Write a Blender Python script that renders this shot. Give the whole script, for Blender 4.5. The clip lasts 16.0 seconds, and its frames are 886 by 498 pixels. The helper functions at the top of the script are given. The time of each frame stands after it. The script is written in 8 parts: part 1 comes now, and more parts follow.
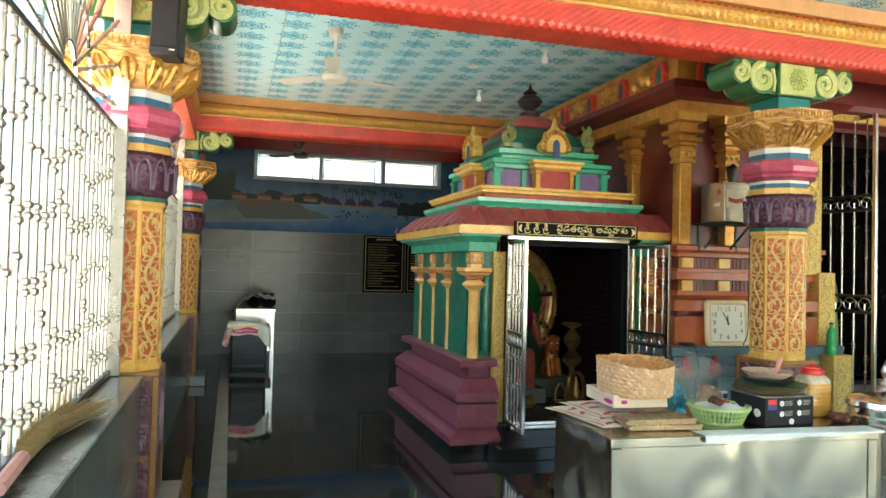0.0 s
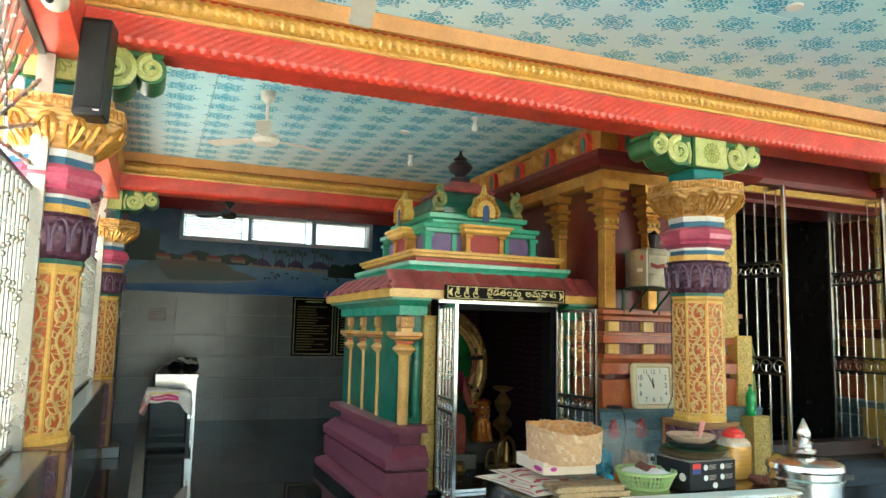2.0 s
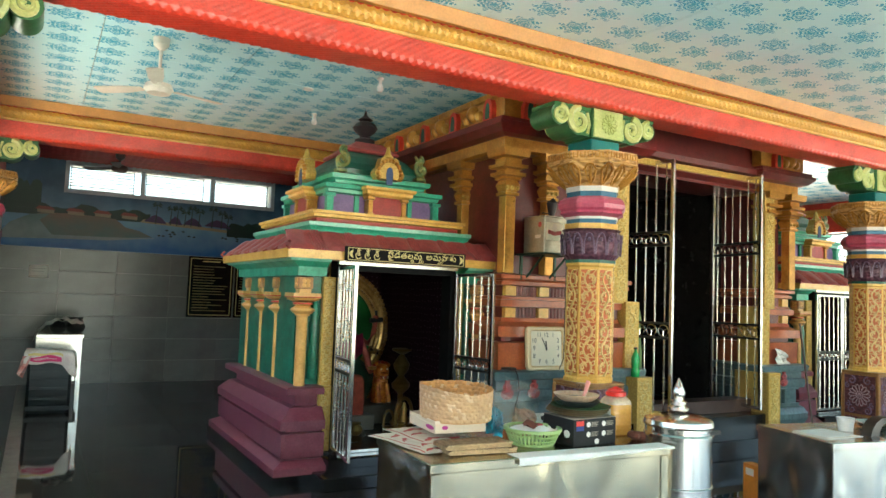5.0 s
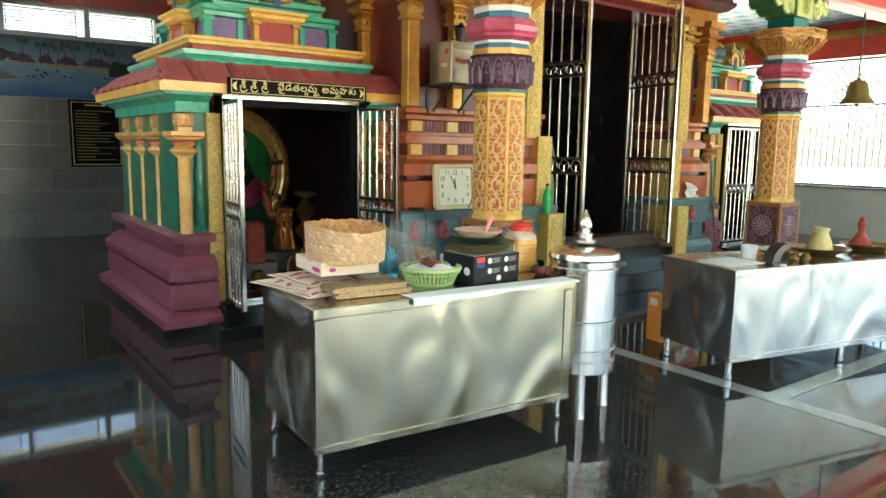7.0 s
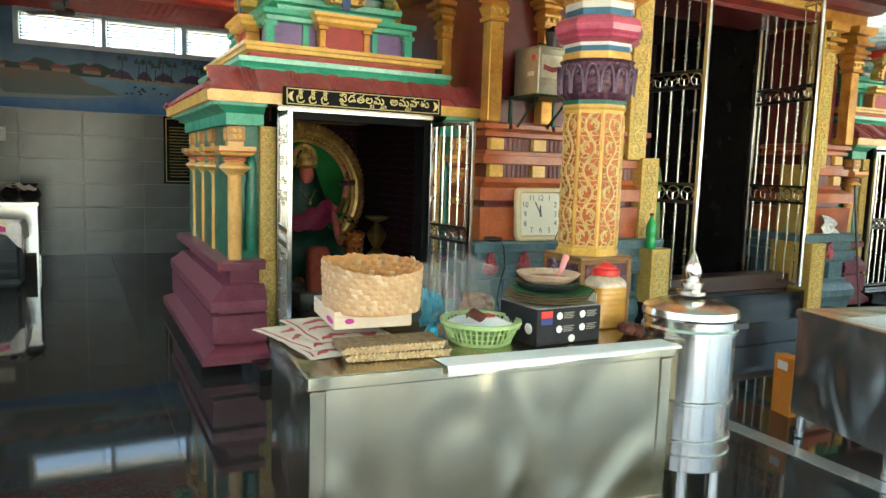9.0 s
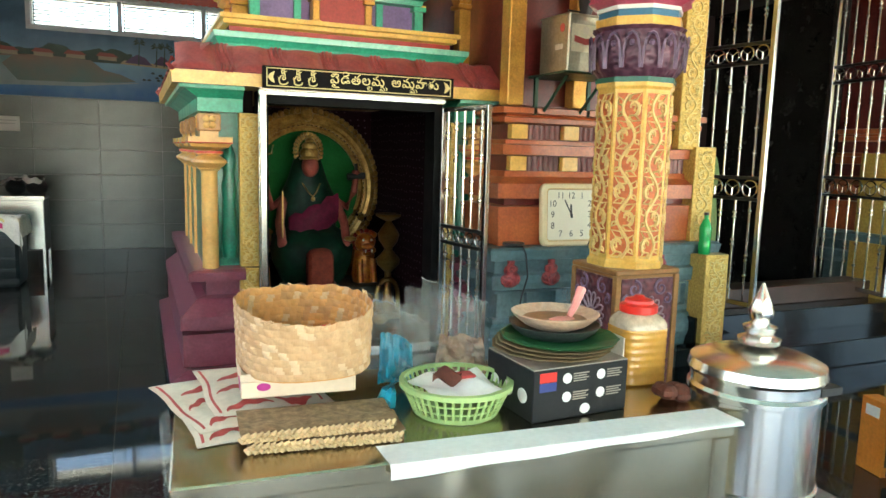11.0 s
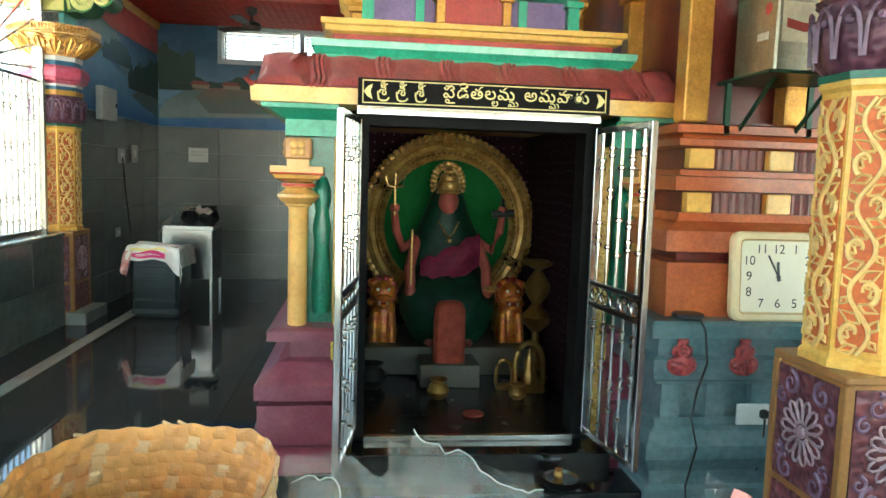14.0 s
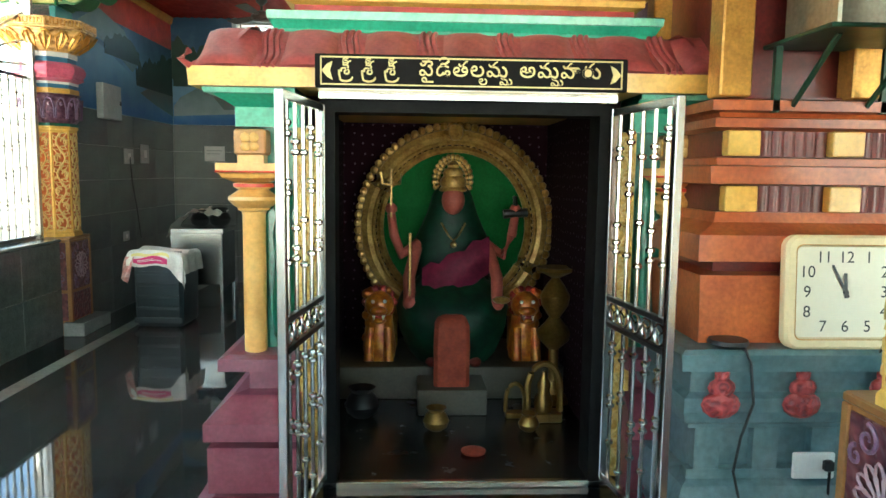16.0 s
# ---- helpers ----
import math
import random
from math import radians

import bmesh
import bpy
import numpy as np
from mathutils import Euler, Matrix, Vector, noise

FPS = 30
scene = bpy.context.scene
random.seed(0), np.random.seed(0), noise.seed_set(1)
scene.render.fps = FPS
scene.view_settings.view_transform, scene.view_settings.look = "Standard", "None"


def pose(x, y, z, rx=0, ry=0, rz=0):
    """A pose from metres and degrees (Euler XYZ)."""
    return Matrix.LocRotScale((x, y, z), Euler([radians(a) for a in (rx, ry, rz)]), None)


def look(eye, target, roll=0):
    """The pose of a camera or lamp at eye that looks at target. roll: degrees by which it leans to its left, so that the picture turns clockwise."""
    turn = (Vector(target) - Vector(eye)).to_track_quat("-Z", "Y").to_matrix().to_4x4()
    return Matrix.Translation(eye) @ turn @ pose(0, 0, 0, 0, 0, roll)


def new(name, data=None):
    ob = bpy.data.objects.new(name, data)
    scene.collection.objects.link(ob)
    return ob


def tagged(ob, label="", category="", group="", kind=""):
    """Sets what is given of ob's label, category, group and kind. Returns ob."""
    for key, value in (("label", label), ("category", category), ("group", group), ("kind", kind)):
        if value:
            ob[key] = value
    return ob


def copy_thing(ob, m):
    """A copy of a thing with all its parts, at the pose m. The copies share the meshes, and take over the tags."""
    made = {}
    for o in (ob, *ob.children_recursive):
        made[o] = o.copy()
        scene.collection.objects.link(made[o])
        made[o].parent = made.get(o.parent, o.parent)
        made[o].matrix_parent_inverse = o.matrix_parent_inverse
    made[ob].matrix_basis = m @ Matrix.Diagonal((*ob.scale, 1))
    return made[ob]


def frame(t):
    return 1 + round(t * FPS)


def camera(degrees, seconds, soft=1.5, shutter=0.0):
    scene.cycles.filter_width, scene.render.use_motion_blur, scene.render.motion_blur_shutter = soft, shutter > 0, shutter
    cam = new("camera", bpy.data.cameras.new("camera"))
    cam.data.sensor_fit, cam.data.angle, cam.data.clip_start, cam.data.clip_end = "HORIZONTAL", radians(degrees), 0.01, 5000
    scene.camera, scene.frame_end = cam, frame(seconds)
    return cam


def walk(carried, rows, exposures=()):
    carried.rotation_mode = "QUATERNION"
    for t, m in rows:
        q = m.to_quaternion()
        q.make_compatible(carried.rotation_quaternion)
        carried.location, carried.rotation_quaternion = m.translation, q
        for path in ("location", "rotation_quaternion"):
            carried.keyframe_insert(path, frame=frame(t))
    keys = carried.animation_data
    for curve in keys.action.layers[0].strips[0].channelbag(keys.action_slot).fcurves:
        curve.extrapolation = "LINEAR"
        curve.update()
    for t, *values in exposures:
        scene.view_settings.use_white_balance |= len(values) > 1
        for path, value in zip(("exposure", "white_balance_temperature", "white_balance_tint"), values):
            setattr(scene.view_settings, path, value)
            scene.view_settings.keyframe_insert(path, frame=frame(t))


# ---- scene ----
cam = camera(64.1, 16.0)
PATH = [
    (0, (-0.653, 0.268, 1.482), (-0.079, 2.183, 1.535), 1.4),
    (0.5, (-0.656, 0.271, 1.478), (-0.104, 2.193, 1.54), 1.1),
    (1, (-0.65, 0.274, 1.483), (-0.013, 2.168, 1.575), 1.6),
    (1.5, (-0.646, 0.273, 1.492), (0.075, 2.131, 1.66), 1.8),
    (2, (-0.644, 0.266, 1.506), (0.103, 2.107, 1.735), 1.3),
    (2.5, (-0.641, 0.265, 1.514), (0.126, 2.091, 1.789), 0.3),
    (3, (-0.643, 0.262, 1.524), (0.171, 2.062, 1.838), -0.2),
    (3.2, (-0.641, 0.261, 1.522), (0.19, 2.052, 1.846), -0.4),
    (5.3, (-0.576, 0.252, 1.477), (0.451, 1.968, 1.521), 2.0),
    (5.5, (-0.555, 0.247, 1.457), (0.496, 1.948, 1.427), 1.6),
    (6, (-0.499, 0.245, 1.422), (0.57, 1.924, 1.224), 1.2),
    (6.5, (-0.395, 0.31, 1.395), (0.721, 1.936, 1.066), 0.7),
    (7, (-0.253, 0.501, 1.405), (0.917, 2.098, 1.12), 0.9),
    (7.5, (-0.121, 0.621, 1.396), (0.988, 2.257, 1.09), 1.0),
    (8, (0.081, 0.687, 1.392), (0.974, 2.45, 1.089), 0.4),
    (8.5, (0.242, 0.822, 1.373), (1.158, 2.572, 1.062), 1.9),
    (9, (0.366, 1.03, 1.391), (1.283, 2.793, 1.163), 1.8),
    (9.2, (0.409, 1.093, 1.387), (1.301, 2.865, 1.127), 1.4),
    (11.3, (0.989, 1.689, 1.437), (1.726, 3.528, 1.161), 1.6),
    (11.5, (1.023, 1.743, 1.435), (1.695, 3.606, 1.156), 1.3),
    (12, (1.186, 1.837, 1.458), (1.621, 3.778, 1.248), 1.0),
    (12.5, (1.305, 1.981, 1.445), (1.751, 3.917, 1.218), 0.7),
    (13, (1.362, 2.215, 1.456), (1.881, 4.137, 1.264), 1.0),
    (13.5, (1.44, 2.374, 1.445), (1.81, 4.329, 1.243), 0.6),
    (14, (1.606, 2.468, 1.454), (1.834, 4.445, 1.255), 1.8),
    (14.5, (1.712, 2.6, 1.452), (2.02, 4.567, 1.26), 1.1),
    (15, (1.748, 2.803, 1.475), (2.057, 4.776, 1.368), 0.5),
    (15.5, (1.814, 2.944, 1.468), (1.949, 4.934, 1.331), 0.6),
    (16, (1.925, 3.022, 1.463), (2.018, 5.008, 1.247), 0.7),
]
walk(cam, [(t, look(eye, target, roll)) for t, eye, target, roll in PATH],
     [(0.0, 3.0, 6650, -2), (2.0, 2.93, 6350, -5), (3.0, 2.82, 6300, -6), (6.0, 3.10, 6750, -3), (9.0, 3.25, 6850, -3), (11.5, 3.45, 6700, -3), (13.0, 3.58, 6500, -6), (14.5, 3.65, 6300, -9), (16.0, 3.75, 6350, -8)])

# ---- world, sun, exposure ----
world = bpy.data.worlds.new("sky")
scene.world = world
world.use_nodes = True
_wn = world.node_tree.nodes
_sky = _wn.new("ShaderNodeTexSky")
_sky.sky_type = "NISHITA"
_sky.sun_disc = False
_sky.sun_elevation = radians(58)
_sky.sun_rotation = radians(215)
_sky.air_density = 1.0
_sky.dust_density = 2.0
_wn["Background"].inputs["Strength"].default_value = 0.11
world.node_tree.links.new(_sky.outputs[0], _wn["Background"].inputs["Color"])
sun = new("sun", bpy.data.lights.new("sun", "SUN"))
sun.data.energy = 5.0
sun.data.angle = radians(0.6)
sun.data.color = (1.0, 0.95, 0.88)
sun.matrix_world = look((-20, -28, 55), (0, 0, 0))


# ---- mesh helpers ----
class Geo:
    """Collects corners and faces of one mesh, with a material slot per face."""

    def __init__(self):
        self.v, self.f, self.s = [], [], []
        self.slot = 0

    def add(self, verts, faces):
        n = len(self.v)
        self.v += [tuple(p) for p in verts]
        self.f += [tuple(n + i for i in f) for f in faces]
        self.s += [self.slot] * len(faces)
        return self

    def box(self, x0, x1, y0, y1, z0, z1, c=0.0):
        """A box, its edges chamfered by c."""
        if c <= 0:
            v = [(x, y, z) for x in (x0, x1) for y in (y0, y1) for z in (z0, z1)]
            return self.add(v, [(0, 1, 3, 2), (4, 6, 7, 5), (0, 4, 5, 1), (2, 3, 7, 6), (0, 2, 6, 4), (1, 5, 7, 3)])
        c = min(c, abs(x1 - x0) * 0.45, abs(y1 - y0) * 0.45, abs(z1 - z0) * 0.45)
        return self.loft((x0, x1, y0, y1), [(z0, -c), (z0 + c, 0), (z1 - c, 0), (z1, -c)], c)

    def loft(self, rect, prof, c=0.0):
        """Stacked rectangles: each (z, out) is rect grown by out; corners cut by c."""
        x0, x1, y0, y1 = rect
        rings = []
        for z, o in prof:
            a, b, d, e = x0 - o, x1 + o, y0 - o, y1 + o
            if c > 0:
                rings.append([(a + c, d, z), (b - c, d, z), (b, d + c, z), (b, e - c, z), (b - c, e, z), (a + c, e, z), (a, e - c, z), (a, d + c, z)])
            else:
                rings.append([(a, d, z), (b, d, z), (b, e, z), (a, e, z)])
        return self.rings(rings)

    def rings(self, rings, cap=True, close=True):
        n = len(rings[0])
        v = [p for r in rings for p in r]
        f = []
        for k in range(len(rings) - 1):
            for i in range(n if close else n - 1):
                j = (i + 1) % n
                f.append((k * n + i, k * n + j, (k + 1) * n + j, (k + 1) * n + i))
        if cap:
            f.append(tuple(range(n - 1, -1, -1)))
            f.append(tuple((len(rings) - 1) * n + i for i in range(n)))
        return self.add(v, f)

    def lathe(self, cx, cy, prof, n=16, turn=0.0, wob=0.0, lobes=0, cap=True):
        rings = []
        for r, z in prof:
            ring = []
            for i in range(n):
                a = turn + 2 * math.pi * i / n
                q = r * (1 + wob * math.cos(lobes * a)) if lobes else r
                ring.append((cx + q * math.cos(a), cy + q * math.sin(a), z))
            rings.append(ring)
        return self.rings(rings, cap)

    def tube(self, pts, r, n=6, taper=None, up=None):
        pts = [Vector(p) for p in pts]
        rings = []
        for k, p in enumerate(pts):
            d = (pts[min(k + 1, len(pts) - 1)] - pts[max(k - 1, 0)]).normalized()
            u = d.cross(Vector((0, 0, 1)) if abs(d.z) < 0.9 else Vector((1, 0, 0))).normalized()
            if up is not None:
                u = Vector(up)
            w = d.cross(u)
            q = r * (taper(k / max(1, len(pts) - 1)) if taper else 1.0)
            rings.append([p + u * (q * math.cos(2 * math.pi * i / n)) + w * (q * math.sin(2 * math.pi * i / n)) for i in range(n)])
        return self.rings(rings)

    def ball(self, c, r, n=8, m=5, sq=(1, 1, 1)):
        rings = []
        for k in range(m + 1):
            a = -math.pi / 2 + math.pi * k / m
            q = max(0.02, math.cos(a))
            rings.append([(c[0] + r * sq[0] * q * math.cos(2 * math.pi * i / n), c[1] + r * sq[1] * q * math.sin(2 * math.pi * i / n), c[2] + r * sq[2] * math.sin(a)) for i in range(n)])
        return self.rings(rings)

    def extrude(self, poly, axis, a, b):
        """A polygon of (u, v) drawn out along an axis from a to b."""
        def at(u, v, w):
            return {"x": (w, u, v), "y": (u, w, v), "z": (u, v, w)}[axis]
        return self.rings([[at(u, v, a) for u, v in poly], [at(u, v, b) for u, v in poly]])

    def mesh(self, name):
        me = bpy.data.meshes.new(name)
        me.from_pydata(self.v, [], self.f)
        bm = bmesh.new()
        bm.from_mesh(me)
        bmesh.ops.recalc_face_normals(bm, faces=bm.faces)
        bm.to_mesh(me)
        bm.free()
        me.polygons.foreach_set("material_index", self.s)
        return me


def sheet(fn, nu, nv):
    """A grid of nu by nv quads over fn(u, v)."""
    g = Geo()
    v = [fn(i / nu, j / nv) for j in range(nv + 1) for i in range(nu + 1)]
    f = [(j * (nu + 1) + i, j * (nu + 1) + i + 1, (j + 1) * (nu + 1) + i + 1, (j + 1) * (nu + 1) + i) for j in range(nv) for i in range(nu)]
    return g.add(v, f)


def smooth(me, angle=35):
    me.polygons.foreach_set("use_smooth", [True] * len(me.polygons))
    me.set_sharp_from_angle(angle=radians(angle))
    return me


def part(name, geo, material, parent=None, label="", soft=True, at=None):
    """Links one mesh object, under a thing or a part where parent is given."""
    me = geo.mesh(name) if isinstance(geo, Geo) else geo
    if isinstance(geo, Geo):
        if soft:
            smooth(me)
        for m in (material if isinstance(material, (list, tuple)) else [material]):
            me.materials.append(m)
    ob = new(name, me)
    if at is not None:
        ob.matrix_basis = at
    if parent is not None:
        ob.parent = parent
    if label:
        tagged(ob, label)
    return ob


def thing(name, label, category, group="", kind="", at=None):
    ob = tagged(new(name), label, category, group, kind)
    ob.empty_display_size = 0.1
    if at is not None:
        ob.matrix_basis = at
    return ob


# ---- materials ----
def nodes_of(name):
    m = bpy.data.materials.new(name)
    m.use_nodes = True
    return m, m.node_tree.nodes, m.node_tree.links, m.node_tree.nodes["Principled BSDF"]


def surf(name, col, rough=0.5, metal=0.0, vary=0.2, scale=6.0, bump=0.15, bscale=60.0, coat=0.0, dirt=None, tint=0.0, spec=0.5):
    """A worn painted, stone or metal surface: stains at one scale, grain at another."""
    m, N, L, B = nodes_of(name)
    tc = N.new("ShaderNodeTexCoord")
    n1 = N.new("ShaderNodeTexNoise")
    n1.inputs["Scale"].default_value = scale
    n1.inputs["Detail"].default_value = 6
    n1.inputs["Roughness"].default_value = 0.65
    n2 = N.new("ShaderNodeTexNoise")
    n2.inputs["Scale"].default_value = bscale
    n2.inputs["Detail"].default_value = 4
    L.new(tc.outputs["Object"], n1.inputs["Vector"])
    L.new(tc.outputs["Object"], n2.inputs["Vector"])
    ramp = N.new("ShaderNodeMapRange")
    ramp.inputs["From Min"].default_value, ramp.inputs["From Max"].default_value = 0.35, 0.7
    L.new(n1.outputs["Fac"], ramp.inputs["Value"])
    mix = N.new("ShaderNodeMix")
    mix.data_type = "RGBA"
    d = dirt or tuple(c * (1 - vary) for c in col)
    mix.inputs["A"].default_value = (*col, 1)
    mix.inputs["B"].default_value = (*d, 1)
    L.new(ramp.outputs["Result"], mix.inputs["Factor"])
    hsv = N.new("ShaderNodeHueSaturation")
    mr = N.new("ShaderNodeMapRange")
    mr.inputs["From Min"].default_value, mr.inputs["From Max"].default_value = 0.3, 0.7
    mr.inputs["To Min"].default_value, mr.inputs["To Max"].default_value = 1 - vary * 0.5, 1 + vary * 0.4
    L.new(n2.outputs["Fac"], mr.inputs["Value"])
    L.new(mr.outputs["Result"], hsv.inputs["Value"])
    L.new(mix.outputs["Result"], hsv.inputs["Color"])
    if tint > 0:
        oi = N.new("ShaderNodeObjectInfo")
        mo = N.new("ShaderNodeMapRange")
        mo.inputs["To Min"].default_value, mo.inputs["To Max"].default_value = 1 - tint, 1 + tint
        L.new(oi.outputs["Random"], mo.inputs["Value"])
        h2 = N.new("ShaderNodeHueSaturation")
        L.new(mo.outputs["Result"], h2.inputs["Value"])
        L.new(hsv.outputs["Color"], h2.inputs["Color"])
        hsv = h2
    L.new(hsv.outputs["Color"], B.inputs["Base Color"])
    rr = N.new("ShaderNodeMapRange")
    rr.inputs["To Min"].default_value, rr.inputs["To Max"].default_value = max(0.02, rough * 0.75), min(1, rough * 1.3)
    L.new(n1.outputs["Fac"], rr.inputs["Value"])
    L.new(rr.outputs["Result"], B.inputs["Roughness"])
    B.inputs["Metallic"].default_value = metal
    B.inputs["Coat Weight"].default_value = coat
    B.inputs["Coat Roughness"].default_value = 0.12
    B.inputs["Specular IOR Level"].default_value = spec
    if bump > 0:
        bp = N.new("ShaderNodeBump")
        bp.inputs["Strength"].default_value = bump
        bp.inputs["Distance"].default_value = 0.004
        L.new(n2.outputs["Fac"], bp.inputs["Height"])
        L.new(bp.outputs["Normal"], B.inputs["Normal"])
    return m


def carved(name, col, deep, scale=26.0, rough=0.35, metal=0.3, amount=0.8, swirl=0.6):
    """Paint over carved plaster: scrolls of relief, the cuts' shade painted in as a darker tone."""
    m, N, L, B = nodes_of(name)
    tc = N.new("ShaderNodeTexCoord")
    vor = N.new("ShaderNodeTexVoronoi")
    vor.feature = "SMOOTH_F1"
    vor.inputs["Scale"].default_value = scale
    ns = N.new("ShaderNodeTexNoise")
    ns.inputs["Scale"].default_value = scale * 0.6
    wave = N.new("ShaderNodeTexWave")
    wave.wave_type = "RINGS"
    wave.inputs["Scale"].default_value = scale * 0.25
    wave.inputs["Distortion"].default_value = 9
    wave.inputs["Detail"].default_value = 1.5
    for n in (vor, ns, wave):
        L.new(tc.outputs["Object"], n.inputs["Vector"])
    mul = N.new("ShaderNodeMath")
    mul.operation = "MULTIPLY"
    L.new(wave.outputs["Fac"], mul.inputs[0])
    mul.inputs[1].default_value = swirl
    ad = N.new("ShaderNodeMath")
    ad.operation = "ADD"
    L.new(mul.outputs[0], ad.inputs[0])
    L.new(vor.outputs["Distance"], ad.inputs[1])
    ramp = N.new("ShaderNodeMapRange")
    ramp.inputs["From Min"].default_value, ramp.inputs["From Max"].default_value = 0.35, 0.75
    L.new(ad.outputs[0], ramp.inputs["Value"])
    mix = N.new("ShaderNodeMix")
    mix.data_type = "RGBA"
    # darker tone in the low relief, shade put into the colour
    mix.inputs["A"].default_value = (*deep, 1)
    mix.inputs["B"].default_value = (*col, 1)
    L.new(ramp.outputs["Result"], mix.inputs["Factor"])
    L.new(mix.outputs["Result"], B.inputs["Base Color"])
    B.inputs["Roughness"].default_value = rough
    B.inputs["Metallic"].default_value = metal
    bp = N.new("ShaderNodeBump")
    bp.inputs["Strength"].default_value = amount
    bp.inputs["Distance"].default_value = 0.012
    L.new(ad.outputs[0], bp.inputs["Height"])
    L.new(bp.outputs["Normal"], B.inputs["Normal"])
    return m


RED = surf("red_paint", (0.72, 0.06, 0.035), 0.34, vary=0.3, coat=0.3)
DARKRED = surf("maroon_paint", (0.16, 0.018, 0.016), 0.36, vary=0.4, coat=0.3)
MAROON_ROOF = surf("dusty_red_paint", (0.40, 0.075, 0.07), 0.42, vary=0.35, scale=9, dirt=(0.27, 0.045, 0.045), coat=0.2)
ORANGE = surf("orange_paint", (0.52, 0.135, 0.04), 0.34, vary=0.4, scale=3.5, dirt=(0.29, 0.05, 0.018), bump=0.06, coat=0.3)
YELLOW = surf("yellow_paint", (0.82, 0.50, 0.12), 0.34, vary=0.25, dirt=(0.64, 0.33, 0.05), coat=0.25)
CREAM = surf("cream_yellow_paint", (0.82, 0.48, 0.15), 0.34, vary=0.2, dirt=(0.66, 0.33, 0.08), coat=0.3)
GOLD = surf("gold_paint", (0.66, 0.34, 0.07), 0.30, metal=0.45, vary=0.4, dirt=(0.40, 0.17, 0.03), bscale=90, bump=0.12)
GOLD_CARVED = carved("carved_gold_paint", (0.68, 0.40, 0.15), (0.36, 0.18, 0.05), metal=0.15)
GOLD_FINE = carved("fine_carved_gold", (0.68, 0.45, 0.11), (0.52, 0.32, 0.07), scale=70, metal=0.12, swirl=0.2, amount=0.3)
GREEN = surf("sea_green_paint", (0.06, 0.43, 0.26), 0.34, vary=0.3, dirt=(0.03, 0.28, 0.17), coat=0.3)
DARKGREEN = surf("dark_green_paint", (0.015, 0.13, 0.08), 0.36, vary=0.4, coat=0.3)
TEAL = surf("teal_paint", (0.01, 0.20, 0.19), 0.4)
PURPLE = surf("plum_paint", (0.18, 0.032, 0.055), 0.32, vary=0.3, dirt=(0.24, 0.075, 0.095), bump=0.05, coat=0.2)
VIOLET = surf("violet_paint", (0.22, 0.135, 0.32), 0.4, vary=0.3)
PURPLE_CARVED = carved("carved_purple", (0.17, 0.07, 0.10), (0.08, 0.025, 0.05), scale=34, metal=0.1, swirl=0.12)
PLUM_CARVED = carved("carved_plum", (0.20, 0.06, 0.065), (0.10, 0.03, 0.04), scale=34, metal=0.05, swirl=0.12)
PINK = surf("pink_paint", (0.60, 0.11, 0.18), 0.3, vary=0.25, dirt=(0.42, 0.05, 0.11), coat=0.3)
WHITE = surf("white_paint", (0.78, 0.76, 0.72), 0.5, vary=0.1)
BLUE = surf("blue_paint", (0.05, 0.17, 0.28), 0.4)
GREYBLUE = surf("slate_blue_paint", (0.085, 0.155, 0.17), 0.38, vary=0.4, scale=5, dirt=(0.16, 0.225, 0.23), bump=0.3, bscale=30, coat=0.2)
STEEL = surf("stainless_steel", (0.66, 0.65, 0.62), 0.22, metal=1.0, vary=0.12, scale=3, bump=0.02)
STEELBAR = surf("polished_steel_bar", (0.72, 0.69, 0.63), 0.19, metal=1.0, vary=0.1, bump=0.0)
DARKSTEEL = surf("dull_steel", (0.10, 0.095, 0.09), 0.35, metal=0.9, vary=0.2)
BLACKSTONE = surf("black_granite", (0.012, 0.013, 0.013), 0.10, vary=0.5, bscale=250, bump=0.0)
BLACK = surf("black_plastic", (0.012, 0.012, 0.012), 0.4, vary=0.2)


def dented_steel(name, col):
    m, N, L, B = nodes_of(name)
    tc = N.new("ShaderNodeTexCoord")
    n1 = N.new("ShaderNodeTexNoise")
    n1.inputs["Scale"].default_value = 1.0
    n1.inputs["Detail"].default_value = 0.6
    n1.inputs["Roughness"].default_value = 0.3
    n1.inputs["Distortion"].default_value = 1.8
    mp = N.new("ShaderNodeMapping")
    mp.inputs["Scale"].default_value = (220, 220, 3)
    n2 = N.new("ShaderNodeTexNoise")
    n2.inputs["Scale"].default_value = 1.0
    mw = N.new("ShaderNodeMapping")
    mw.inputs["Scale"].default_value = (2.4, 2.4, 1.5)
    L.new(tc.outputs["Object"], mw.inputs["Vector"])
    L.new(mw.outputs["Vector"], n1.inputs["Vector"])
    L.new(tc.outputs["Object"], mp.inputs["Vector"])
    L.new(mp.outputs["Vector"], n2.inputs["Vector"])
    bp = N.new("ShaderNodeBump")
    bp.inputs["Strength"].default_value = 1.0
    bp.inputs["Distance"].default_value = 0.022
    L.new(n1.outputs["Fac"], bp.inputs["Height"])
    L.new(bp.outputs["Normal"], B.inputs["Normal"])
    rr = N.new("ShaderNodeMapRange")
    rr.inputs["To Min"].default_value, rr.inputs["To Max"].default_value = 0.20, 0.26
    L.new(n2.outputs["Fac"], rr.inputs["Value"])
    L.new(rr.outputs["Result"], B.inputs["Roughness"])
    B.inputs["Base Color"].default_value = (*col, 1)
    B.inputs["Metallic"].default_value = 1.0
    return m


SHEET = dented_steel("dented_steel_sheet", (0.47, 0.41, 0.29))
PALESHEET = dented_steel("bright_dented_sheet", (0.62, 0.59, 0.53))


